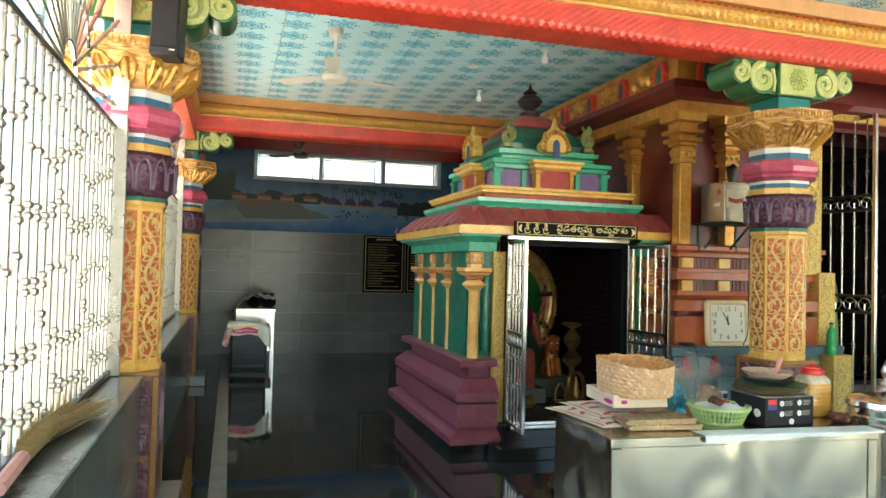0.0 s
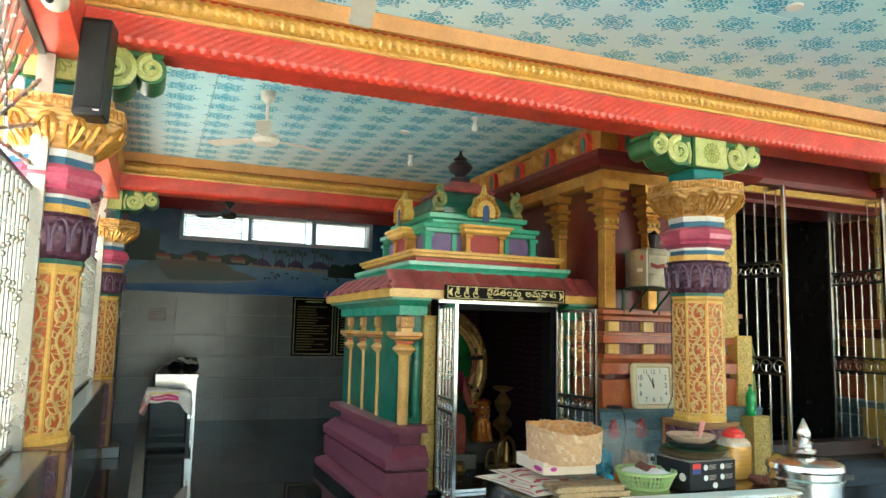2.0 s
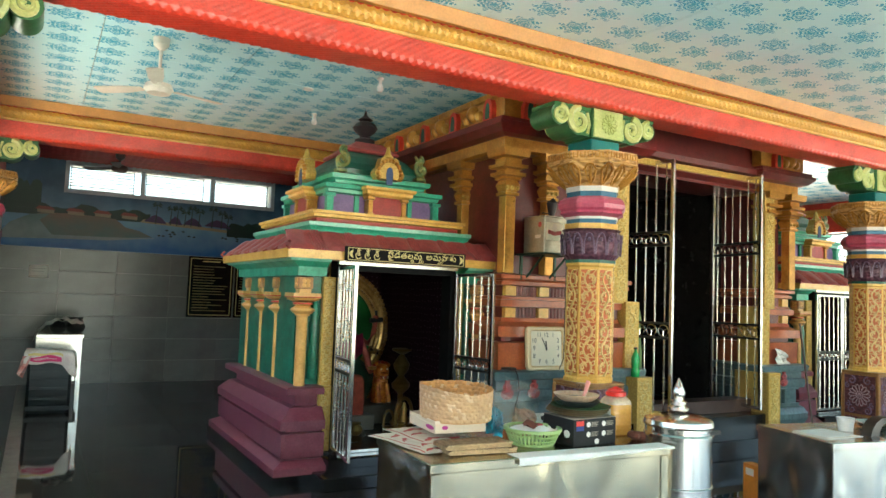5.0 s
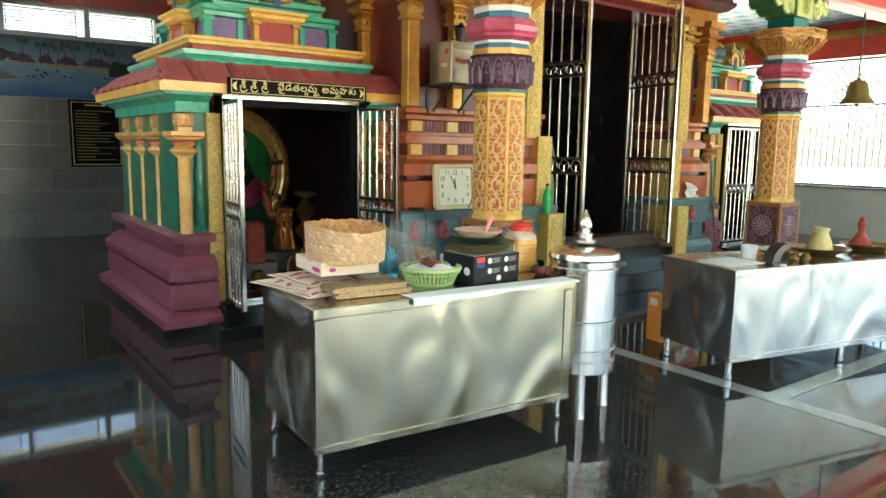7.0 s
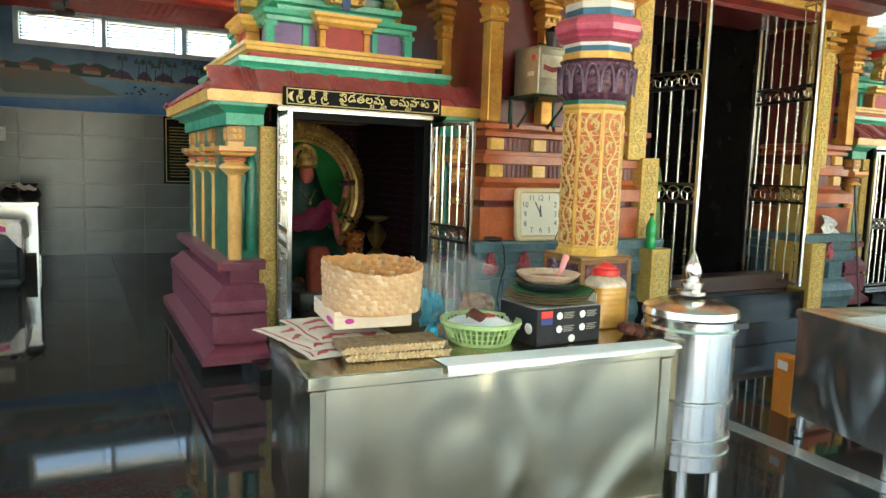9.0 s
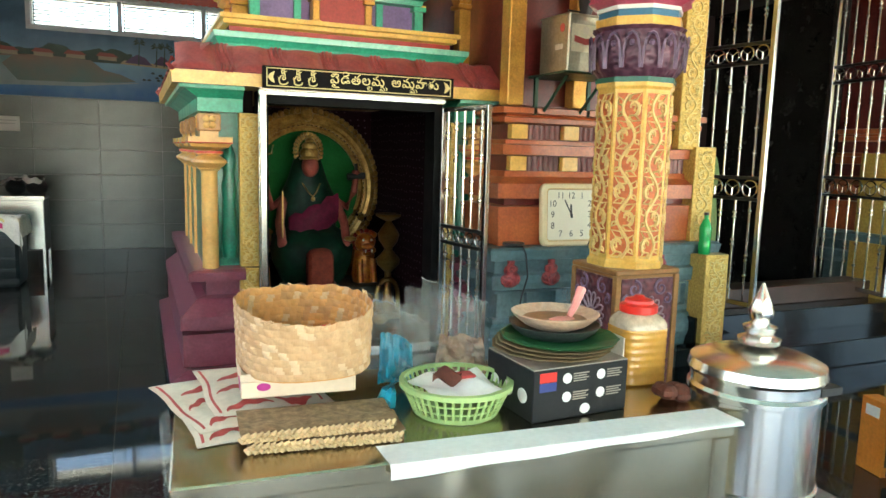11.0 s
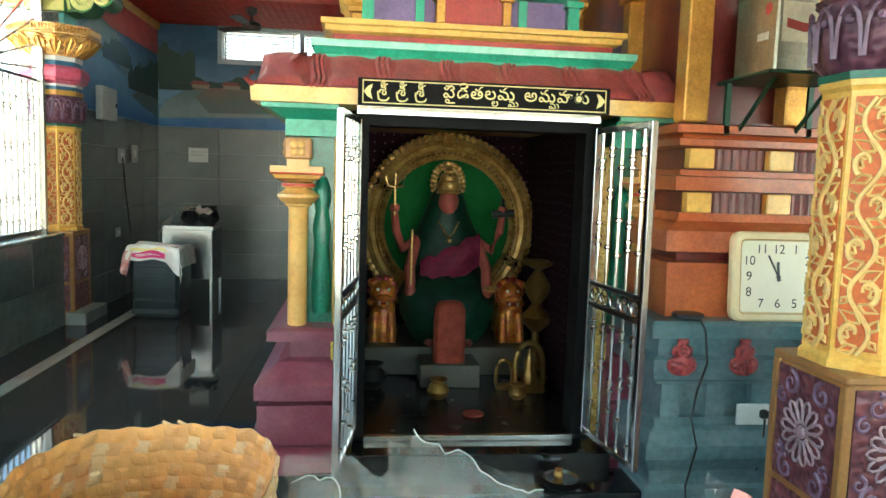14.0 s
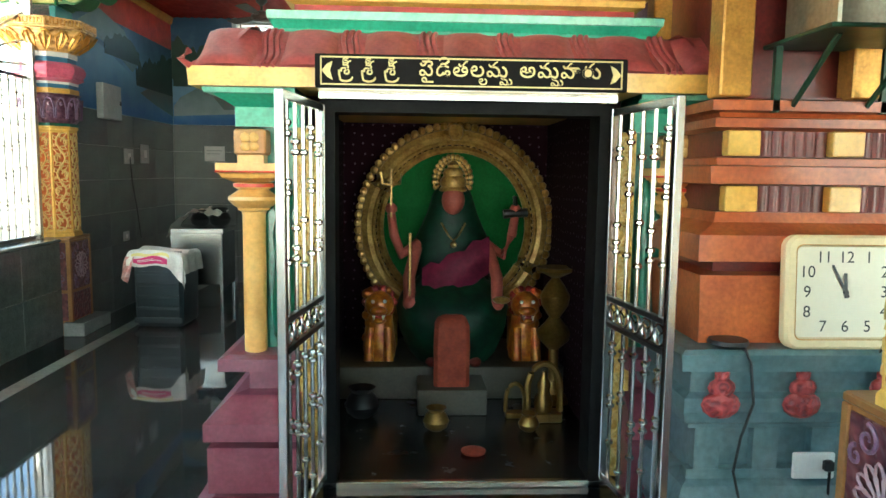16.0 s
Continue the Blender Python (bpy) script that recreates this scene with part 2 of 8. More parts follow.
def granite_floor():
    m, N, L, B = nodes_of("polished_black_granite")
    tc = N.new("ShaderNodeTexCoord")
    n1 = N.new("ShaderNodeTexNoise")
    n1.inputs["Scale"].default_value = 55
    n1.inputs["Detail"].default_value = 9
    n1.inputs["Roughness"].default_value = 0.75
    n2 = N.new("ShaderNodeTexNoise")
    n2.inputs["Scale"].default_value = 1.3
    n2.inputs["Detail"].default_value = 6
    L.new(tc.outputs["Object"], n1.inputs["Vector"])
    L.new(tc.outputs["Object"], n2.inputs["Vector"])
    oi = N.new("ShaderNodeObjectInfo")
    mix = N.new("ShaderNodeMix")
    mix.data_type = "RGBA"
    mix.inputs["A"].default_value = (0.010, 0.011, 0.011, 1)
    mix.inputs["B"].default_value = (0.085, 0.088, 0.082, 1)
    r = N.new("ShaderNodeMapRange")
    r.inputs["From Min"].default_value, r.inputs["From Max"].default_value = 0.45, 0.78
    L.new(n1.outputs["Fac"], r.inputs["Value"])
    L.new(r.outputs["Result"], mix.inputs["Factor"])
    hs = N.new("ShaderNodeHueSaturation")
    mo = N.new("ShaderNodeMapRange")
    mo.inputs["To Min"].default_value, mo.inputs["To Max"].default_value = 0.7, 1.4
    L.new(oi.outputs["Random"], mo.inputs["Value"])
    L.new(mo.outputs["Result"], hs.inputs["Value"])
    L.new(mix.outputs["Result"], hs.inputs["Color"])
    L.new(hs.outputs["Color"], B.inputs["Base Color"])
    rr = N.new("ShaderNodeMapRange")
    rr.inputs["From Min"].default_value, rr.inputs["From Max"].default_value = 0.3, 0.75
    rr.inputs["To Min"].default_value, rr.inputs["To Max"].default_value = 0.02, 0.075
    L.new(n2.outputs["Fac"], rr.inputs["Value"])
    L.new(rr.outputs["Result"], B.inputs["Roughness"])
    B.inputs["Specular IOR Level"].default_value = 0.5
    return m


FLOOR = granite_floor()
PALESTONE = surf("pale_marble", (0.30, 0.30, 0.28), 0.2, vary=0.25)
WALLTILE = surf("grey_glazed_tile", (0.19, 0.20, 0.185), 0.22, vary=0.22, tint=0.12, bump=0.02, scale=3)
LEDGETILE = surf("mottled_grey_granite_tile", (0.13, 0.147, 0.132), 0.18, vary=0.35, tint=0.1, bump=0.02, scale=9)
GROUT = surf("grey_grout", (0.12, 0.12, 0.11), 0.8)


def ceiling_paper():
    """Pale blue panels printed with staggered blue flower heads."""
    m, N, L, B = nodes_of("printed_ceiling_panel")
    tc = N.new("ShaderNodeTexCoord")
    sep = N.new("ShaderNodeSeparateXYZ")
    L.new(tc.outputs["Object"], sep.inputs["Vector"])

    def mth(op, a, b=None, c=None):
        n = N.new("ShaderNodeMath")
        n.operation = op
        for i, q in enumerate((a, b, c)):
            if q is None:
                continue
            if isinstance(q, (int, float)):
                n.inputs[i].default_value = q
            else:
                L.new(q, n.inputs[i])
        return n.outputs[0]
    px, py = 0.30, 0.36
    v = mth("DIVIDE", sep.outputs["X"], py)
    row = mth("FLOOR", v)
    odd = mth("MULTIPLY", mth("MODULO", mth("ADD", row, 100.0), 2.0), 0.5)
    u = mth("ADD", mth("DIVIDE", sep.outputs["Y"], px), odd)
    fu = mth("MULTIPLY", mth("SUBTRACT", mth("FRACT", mth("ADD", u, 100.0)), 0.5), px)
    fv = mth("MULTIPLY", mth("SUBTRACT", mth("FRACT", mth("ADD", v, 100.0)), 0.5), py)
    fu2 = mth("MULTIPLY", fu, 1.25)
    r = mth("SQRT", mth("ADD", mth("MULTIPLY", fu2, fu2), mth("MULTIPLY", fv, fv)))
    an = mth("ARCTAN2", fv, fu2)
    pet = mth("ADD", mth("MULTIPLY", mth("COSINE", mth("MULTIPLY", an, 8.0)), 0.026), 0.128)
    inside = mth("LESS_THAN", r, pet)
    rings = mth("GREATER_THAN", mth("SINE", mth("ADD", mth("MULTIPLY", r, 170.0), mth("MULTIPLY", mth("COSINE", mth("MULTIPLY", an, 8.0)), 1.6))), -0.5)
    core = mth("LESS_THAN", r, 0.03)
    ns = N.new("ShaderNodeTexNoise")
    ns.inputs["Scale"].default_value = 45
    L.new(tc.outputs["Object"], ns.inputs["Vector"])
    brk = mth("GREATER_THAN", ns.outputs["Fac"], 0.40)
    fac = mth("MULTIPLY", mth("MAXIMUM", mth("MULTIPLY", rings, inside), core), mth("MULTIPLY", brk, 0.92))
    big = N.new("ShaderNodeTexNoise")
    big.inputs["Scale"].default_value = 0.9
    L.new(tc.outputs["Object"], big.inputs["Vector"])
    base = N.new("ShaderNodeMix")
    base.data_type = "RGBA"
    base.inputs["A"].default_value = (0.54, 0.85, 0.93, 1)
    base.inputs["B"].default_value = (0.66, 0.91, 0.94, 1)
    L.new(big.outputs["Fac"], base.inputs["Factor"])
    mix = N.new("ShaderNodeMix")
    mix.data_type = "RGBA"
    L.new(fac, mix.inputs["Factor"])
    L.new(base.outputs["Result"], mix.inputs["A"])
    mix.inputs["B"].default_value = (0.05, 0.40, 0.64, 1)
    L.new(mix.outputs["Result"], B.inputs["Base Color"])
    B.inputs["Roughness"].default_value = 0.25
    return m


CEIL = ceiling_paper()
OUTWALL = surf("backdrop_plaster", (0.36, 0.31, 0.28), 0.8, vary=0.12, scale=1.5)
OUTGROUND = surf("pale_dusty_concrete", (0.74, 0.70, 0.62), 0.85, vary=0.2, scale=1.0)
PLAIN = surf("plain_plaster", (0.55, 0.54, 0.50), 0.7, vary=0.15, scale=1.2)

# ---- the hall ----
XL, XR, YF, YB = -1.1, 12.1, -3.2, 12.29
AX = 5.5
CZ = 3.50

ground = part("ground", Geo().box(-90, 100, -90, 110, -0.75, -0.45), OUTGROUND)
tagged(ground, "pale dusty ground round the temple hall", "ground", kind="structure")

floor = part("floor", Geo().box(XL - 0.6, XR + 0.6, YF - 0.6, YB + 0.4, -0.5, -0.004), GROUT)
tagged(floor, "polished black granite slab floor", "floor", kind="structure")

# half walls along both long sides, with tiles, ledge and openings above
SILL = 0.82


def side_wall(sgn, name):
    """Half wall with a stone ledge; the far bay is closed to the ceiling."""
    x_in = XL if sgn < 0 else XR
    x0, x1 = (x_in - 0.34, x_in - 0.02) if sgn < 0 else (x_in + 0.02, x_in + 0.34)
    g = Geo()
    g.box(x0, x1, YF - 0.3, 9.3, -0.45, SILL)
    g.box(x0, x1, 9.3, YB + 0.3, -0.45, CZ + 0.3)
    g.box(x0, x1, YF - 0.3, 9.3, 2.95, CZ + 0.3)
    w = part(name, g, PLAIN, soft=False)
    tagged(w, "half-height wall below open steel grilles", "wall", kind="structure")
    lg = Geo()
    xa, xb = (x_in - 0.36, x_in + 0.015) if sgn < 0 else (x_in - 0.015, x_in + 0.36)
    for a, b in ((YF, 0.9), (0.903, 4.52), (4.93, 9.25)):
        lg.box(xa, xb, a, b, SILL + 0.002, SILL + 0.03, 0.006)
    led = part("ledge", lg, LEDGETILE, w, "polished grey granite ledge")
    return w


wall_west = side_wall(-1, "wall_west")
wall_east = side_wall(1, "wall_east")
wall_north = part("wall_north", Geo()
                  .box(XL - 0.34, XR + 0.34, YB + 0.02, YB + 0.3, -0.45, 2.92)
                  .box(XL - 0.34, -0.27, YB + 0.02, YB + 0.3, 2.92, CZ + 0.3)
                  .box(2.81, XR + 0.34, YB + 0.02, YB + 0.3, 2.92, CZ + 0.3)
                  .box(-0.27, 2.81, YB + 0.02, YB + 0.3, 3.30, CZ + 0.3), PLAIN, soft=False)
tagged(wall_north, "tiled rear wall with a painted mural band and high windows", "wall", kind="structure")
gs = Geo()
for a, b in ((-1.44, -1.1), (2.9, 3.2), (7.8, 8.1), (12.1, 12.44)):
    gs.box(a, b, YF - 0.3, YF, -0.45, CZ + 0.3)
gs.box(-1.44, 12.44, YF - 0.3, YF, 3.2, CZ + 0.3)
gs.box(-1.44, 12.44, YF - 0.3, YF, -0.45, 0.0)
wall_south = part("wall_south", gs, PLAIN, soft=False)
tagged(wall_south, "plain plastered entrance wall with wide openings", "wall", kind="structure")

# ceiling panels, beams
gc = Geo()
for i in range(12):
    for j in range(14):
        x0, y0 = -1.44 + i * 1.16, YF - 0.3 + j * 1.15
        gc.box(x0 + 0.002, x0 + 1.156, y0 + 0.002, y0 + 1.146, CZ, CZ + 0.02)
ceiling = part("ceiling", gc, CEIL, soft=False)
tagged(ceiling, "pale blue ceiling panels printed with blue flowers", "ceiling", kind="structure")
# the eaves are unseen, added to keep sun patches off the floor
roof = part("roof_slab", Geo().box(-2.25, 13.25, YF - 1.6, YB + 1.0, CZ + 0.05, CZ + 0.25), PLAIN, soft=False)
tagged(roof, "flat roof slab, its unseen eaves added to block the sun", "roof", kind="structure")


def fluted(g, a0, a1, path, period, amp, slant, axis="x", step=6):
    """A surface drawn along an axis whose section is path, raised in slanting ridges."""
    n = int((a1 - a0) / period) * step
    lens = [0.0]
    for p, q in zip(path, path[1:]):
        lens.append(lens[-1] + math.hypot(q[0] - p[0], q[1] - p[1]))
    nor = []
    for k in range(len(path)):
        p, q = path[max(0, k - 1)], path[min(len(path) - 1, k + 1)]
        d = math.hypot(q[0] - p[0], q[1] - p[1]) or 1
        nor.append(((q[1] - p[1]) / d, -(q[0] - p[0]) / d))
    v, f = [], []
    m = len(path)
    for i in range(n + 1):
        a = a0 + (a1 - a0) * i / n
        for k, (u, w) in enumerate(path):
            h = amp * abs(math.sin(math.pi * (a - slant * lens[k]) / period))
            uu, ww = u + nor[k][0] * h, w + nor[k][1] * h
            v.append((a, uu, ww) if axis == "x" else (uu, a, ww))
    for i in range(n):
        for k in range(m - 1):
            f.append((i * m + k, (i + 1) * m + k, (i + 1) * m + k + 1, i * m + k + 1))
    g.add(v, f)


def beam(name, y0, y1, x0, x1, label):
    """A cross beam: fluted red faces and soffit, gold scroll mouldings above."""
    t = thing(name, label, "beam", kind="structure")
    zb, zr, zg = 3.07, 3.24, 3.40
    part("core", Geo().box(x0, x1, y0 + 0.02, y1 - 0.02, zb + 0.02, CZ), RED, t)
    g = Geo()
    path = [(y0, zr - (zr - zb - 0.03) * k / 10) for k in range(11)] + [(y0 + 0.012, zb + 0.01), (y0 + 0.03, zb)]
    path += [(y0 + 0.03 + (y1 - y0 - 0.06) * k / 18, zb) for k in range(1, 19)]
    path += [(y1 - 0.012, zb + 0.01)] + [(y1, zb + 0.03 + (zr - zb - 0.03) * k / 10) for k in range(11)]
    fluted(g, x0, x1, path, 0.066, 0.0085, -1.5, step=6)
    part("fluted_casing", g, RED, t, "glossy red ribbed casing")
    for s, y in ((-1, y0), (1, y1)):
        g = Geo()
        g.box(x0, x1, min(y, y + s * 0.03), max(y, y + s * 0.03), zr + 0.001, zr + 0.022, 0.004)
        part("fillet", g, CREAM, t)
        g = Geo()
        pth = [(y + s * (0.0 + 0.045 * math.sin(math.pi * k / 6)), zr + 0.022 + (zg - zr - 0.022) * k / 6) for k in range(7)]
        if s > 0:
            pth = pth[::-1]
        fluted(g, x0, x1, pth, 0.062, 0.016, 0.9 * s)
        part("scroll_moulding", g, MOULDGOLD, t, "gold scroll moulding")
        g = Geo()
        g.extrude([(y, zg), (y + s * 0.04, zg), (y + s * 0.07, CZ - 0.003), (y, CZ - 0.003)], "x", x0, x1)
        part("cove", g, surf_ochre, t, "ochre cove")
    return t


MOULDGOLD = surf("bright_gold_paint", (0.76, 0.40, 0.075), 0.34, metal=0.15, vary=0.3, coat=0.3)
surf_ochre = surf("ochre_paint", (0.60, 0.26, 0.06), 0.4, vary=0.2)
beam("beam_front", 4.47, 4.78, -1.1, 12.1, "red fluted cross beam with gold moulding")
beam("beam_rear", 9.20, 9.51, -1.1, 12.1, "red fluted cross beam with gold moulding")
beam("beam_entrance", -0.75, -0.25, -1.1, 12.1, "red fluted cross beam with gold moulding")


def side_beam(name, x0, x1, s, label):
    t = thing(name, label, "beam", kind="structure")
    xe = x1 if s > 0 else x0
    part("core", Geo().box(x0, x1, YF, YB, 2.945, CZ - 0.001), RED, t)
    g = Geo()
    pth = [(xe + s * 0.045 * math.sin(math.pi * k / 6), 3.24 + 0.16 * k / 6) for k in range(7)]
    if s > 0:
        pth = pth[::-1]
    for a, b in ((YF, -0.8), (-0.2, 4.42), (5.02, 9.15), (9.75, YB)):
        fluted(g, a, b, pth, 0.075, 0.014, 0.9, axis="y")
    part("scroll_moulding", g, MOULDGOLD, t, "gold scroll moulding")
    return t


side_beam("beam_west", XL - 0.34, XL + 0.005, 1, "red side beam with gold moulding")
side_beam("beam_east", XR - 0.12, XR + 0.34, -1, "red side beam with gold moulding")

# ---- columns ----


def vine_panel(w, h, n):
    """A carved creeper: a wavy stem, with curled shoots and pointed leaves in each bend, facing -y."""
    g = Geo()
    hw = h / n
    amp = 0.27 * w
    g.tube([(amp * math.sin(math.pi * h * k / (n * 8) / hw), -0.002, h * k / (n * 8)) for k in range(n * 8 + 1)], 0.0085, 5, up=(0, 1, 0))
    for k in range(n):
        s = 1 if k % 2 == 0 else -1
        zc = hw * (k + 0.5)
        # a curling shoot that fills the bend, and pointed leaves round it
        q = []
        for i in range(12):
            a = i / 11
            th = math.pi * 1.35 - a * 4.4
            r = 0.27 * w * (1 - 0.62 * a)
            q.append((-s * 0.16 * w + s * r * math.cos(th), -0.002, zc + 0.02 * w + r * 1.3 * math.sin(th)))
        g.tube(q, 0.0098, 5, lambda e: 1.15 - 0.55 * e, (0, 1, 0))
        for ax, az, tx, tz, fat in ((0.05, 0.30, -0.46, 0.62, 0.26), (-0.20, -0.12, -0.47, 0.12, 0.30), (0.02, -0.34, -0.44, -0.52, 0.26), (0.30, 0.10, 0.46, 0.44, 0.34), (0.30, -0.16, 0.46, -0.36, 0.34), (-0.16, 0.10, -0.20, 0.34, 0.34)):
            p0 = Vector((s * ax * w, -0.002, zc + az * w))
            p1 = Vector((s * tx * w, -0.002, zc + tz * w))
            d = p1 - p0
            side = Vector((-d.z, 0, d.x)) * fat
            g.tube([p0, p0 + d * 0.42 + side, p1, p0 + d * 0.42 - side, p0], 0.0056, 4, up=(0, 1, 0))
    return g


VINE = vine_panel(0.122, 0.84, 6).mesh("vine")
smooth(VINE)
VINE.materials.append(surf("pale_yellow_relief", (0.80, 0.53, 0.19), 0.34, vary=0.25, coat=0.2))
VINE_GOLD = VINE.copy()
VINE_GOLD.name = "carved_vine"
VINE_GOLD.materials.clear()
VINE_GOLD.materials.append(surf("pale_gold_relief", (0.82, 0.62, 0.22), 0.36, metal=0.05, vary=0.3))


def creeper(parent, x, y, z0, z1, w):
    """Carved creepers one over another on a face that looks to -y."""
    n = max(1, round((z1 - z0) / (w * 5.5)))
    h = (z1 - z0) / n
    for k in range(n):
        part("carved_vine", VINE_GOLD, None, parent, at=pose(x, y, z0 + h * k) @ Matrix.Diagonal((w / 0.122, 0.7, h / 0.84, 1)))


PANEL_ORANGE = surf("orange_panel_paint", (0.60, 0.14, 0.03), 0.4, vary=0.35, scale=12, dirt=(0.42, 0.09, 0.02))


def rosette(r, petals):
    g = Geo()
    g.ball((0, -0.006, 0), r * 0.2, 8, 4, (1, 0.5, 1))
    for k in range(petals):
        a = 2 * math.pi * k / petals
        c, s = math.cos(a), math.sin(a)
        pts = [(c * q + (-s) * o, -0.004, s * q + c * o) for q, o in ((0.25 * r, 0.03 * r), (0.6 * r, 0.17 * r), (0.9 * r, 0.1 * r), (0.97 * r, 0), (0.9 * r, -0.1 * r), (0.6 * r, -0.17 * r), (0.25 * r, -0.03 * r))]
        g.tube(pts, 0.045 * r, 4, up=(0, 1, 0))
    return g


ROSE = smooth(rosette(0.12, 14).mesh("rosette"))
ROSE.materials.append(surf("lilac_relief_paint", (0.40, 0.27, 0.30), 0.4, vary=0.25))
ROSE_G = smooth(rosette(0.085, 12).mesh("rosette"))
ROSE_G.materials.append(surf("pale_gold_green_paint", (0.42, 0.46, 0.12), 0.4))


def scroll(cx, cz, r, turns, s, y, g, thick=0.02):
    pts = []
    for k in range(28):
        a = k / 27
        th = math.pi / 2 + s * a * turns * 2 * math.pi
        q = r * (1 - 0.85 * a)
        pts.append((cx + q * math.cos(th), y, cz + q * math.sin(th)))
    g.tube(pts, thick, 6, lambda e: 1.1 - 0.55 * e, (0, 1, 0))


def column(cx, cy, label, zfloor=0.0):
    """Painted octagonal temple column on a carved square pedestal."""
    t = thing("temple_column", label, "column", "painted columns of the hall", "structure", pose(cx, cy, 0))
    h = 0.205
    ped = part("pedestal", Geo().box(-h, h, -h, h, zfloor, 0.10, 0.008)
               .box(-h + 0.012, h - 0.012, -h + 0.012, h - 0.012, 0.10, 0.832).box(-h, h, -h, h, 0.832, 0.862, 0.006), PEDWOOD, t, "brown painted pedestal")
    fr = Geo()
    for a in (-h, h - 0.035):
        for b in (-h, h - 0.035):
            fr.box(a, a + 0.035, b, b + 0.035, 0.10, 0.832, 0.004)
    part("corner_frame", fr, PEDWOOD, ped)
    for k in range(4):
        m = pose(0, 0, 0, 0, 0, 90 * k)
        pn = part("carved_panel", Geo().box(-0.165, 0.165, -h + 0.004, -h + 0.014, 0.40, 0.815), PLUM_CARVED, ped, "carved plum panel", at=m)
        part("rosette", ROSE, None, ped, at=m @ pose(0, -h + 0.002, 0.605))
        q = Geo()
        for sx in (-1, 1):
            scroll(sx * 0.085, 0.760, 0.045, 1.3, sx, -h + 0.003, q, 0.008)
            scroll(sx * 0.13, 0.70, 0.03, 1.2, -sx, -h + 0.003, q, 0.007)
            scroll(sx * 0.085, 0.445, 0.045, 1.3, -sx, -h + 0.003, q, 0.008)
            scroll(sx * 0.13, 0.50, 0.03, 1.2, sx, -h + 0.003, q, 0.007)
        part("scroll_relief", q, PETAL, ped, at=m)
        part("lower_panel", Geo().box(-0.165, 0.165, -h + 0.004, -h + 0.014, 0.13, 0.37), PLUM_CARVED, ped, at=m)
    R = 0.197
    T = math.pi / 8
    part("shaft", Geo().lathe(0, 0, [(R + 0.012, 0.862), (R + 0.012, 0.89), (R, 0.905), (R, 1.78), (R + 0.012, 1.795), (R + 0.012, 1.815)], 8, T), YELLOW, t, "yellow octagonal shaft", soft=False)
    ap = R * math.cos(T)
    for k in range(8):
        m = pose(0, 0, 0, 0, 0, 45 * k)
        part("shaft_panel", Geo().box(-0.061, 0.061, -ap - 0.0015, -ap + 0.004, 0.93, 1.76), PANEL_ORANGE, t, "orange carved panel", at=m, soft=False)
        part("vine", VINE, None, t, "yellow carved creeper", at=m @ pose(0, -ap - 0.002, 0.915))
    part("neck_band", Geo().lathe(0, 0, [(0.215, 1.815), (0.215, 1.84)], 8, T), DARKGREEN, t, soft=False)
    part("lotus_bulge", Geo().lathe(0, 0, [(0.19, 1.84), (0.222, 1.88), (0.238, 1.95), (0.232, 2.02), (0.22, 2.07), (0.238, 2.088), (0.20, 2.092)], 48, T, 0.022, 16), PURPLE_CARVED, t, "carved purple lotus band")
    pe = Geo()
    for k in range(16):
        a = 2 * math.pi * k / 16
        c, s = math.cos(a), math.sin(a)
        pts = []
        for i in range(9):
            th = math.pi * i / 8
            w = 0.042 * math.cos(th)
            z = 1.88 + 0.17 * math.sin(th) ** 0.7
            q = 0.238 + 0.012 * math.sin(th)
            pts.append((c * q - s * w, s * q + c * w, z))
        pe.tube(pts, 0.008, 4)
        pe.ball((c * 0.243, s * 0.243, 2.0), 0.016, 6, 4)
    part("petals", pe, PETAL, t, "lilac carved petals")
    part("yellow_ring", Geo().lathe(0, 0, [(0.228, 2.092), (0.228, 2.135)], 8, T), YELLOW, t, soft=False)
    part("blue_ring", Geo().lathe(0, 0, [(0.215, 2.135), (0.215, 2.17)], 8, T), BLUE, t, soft=False)
    part("white_ring", Geo().lathe(0, 0, [(0.225, 2.17), (0.225, 2.19)], 8, T), WHITE, t, soft=False)
    part("pink_cushion", Geo().lathe(0, 0, [(0.22, 2.19), (0.272, 2.215), (0.262, 2.235), (0.282, 2.255), (0.29, 2.29), (0.275, 2.325), (0.24, 2.35)], 8, T), PINK, t, "glossy pink cushion moulding", soft=False)
    part("upper_blue_ring", Geo().lathe(0, 0, [(0.215, 2.35), (0.215, 2.395)], 8, T), BLUE, t, soft=False)
    part("upper_white_ring", Geo().lathe(0, 0, [(0.225, 2.395), (0.225, 2.435)], 8, T), WHITE, t, soft=False)
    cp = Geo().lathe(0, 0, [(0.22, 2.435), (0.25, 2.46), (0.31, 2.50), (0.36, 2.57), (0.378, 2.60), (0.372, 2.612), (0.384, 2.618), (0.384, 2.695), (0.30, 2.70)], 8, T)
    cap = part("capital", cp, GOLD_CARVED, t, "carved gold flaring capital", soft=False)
    lf = Geo()
    for k in range(16):
        a = 2 * math.pi * k / 16 + T
        c, s = math.cos(a), math.sin(a)
        fl = 1.0 if k % 2 == 0 else 0.93
        pts = [(c * q * fl - s * w, s * q * fl + c * w, z) for q, w, z in ((0.235, 0, 2.45), (0.285, 0.028, 2.49), (0.345, 0.045, 2.545), (0.378, 0.02, 2.585), (0.385, 0, 2.59), (0.378, -0.02, 2.585), (0.345, -0.045, 2.545), (0.285, -0.028, 2.49), (0.235, 0, 2.45))]
        lf.tube(pts, 0.012, 4)
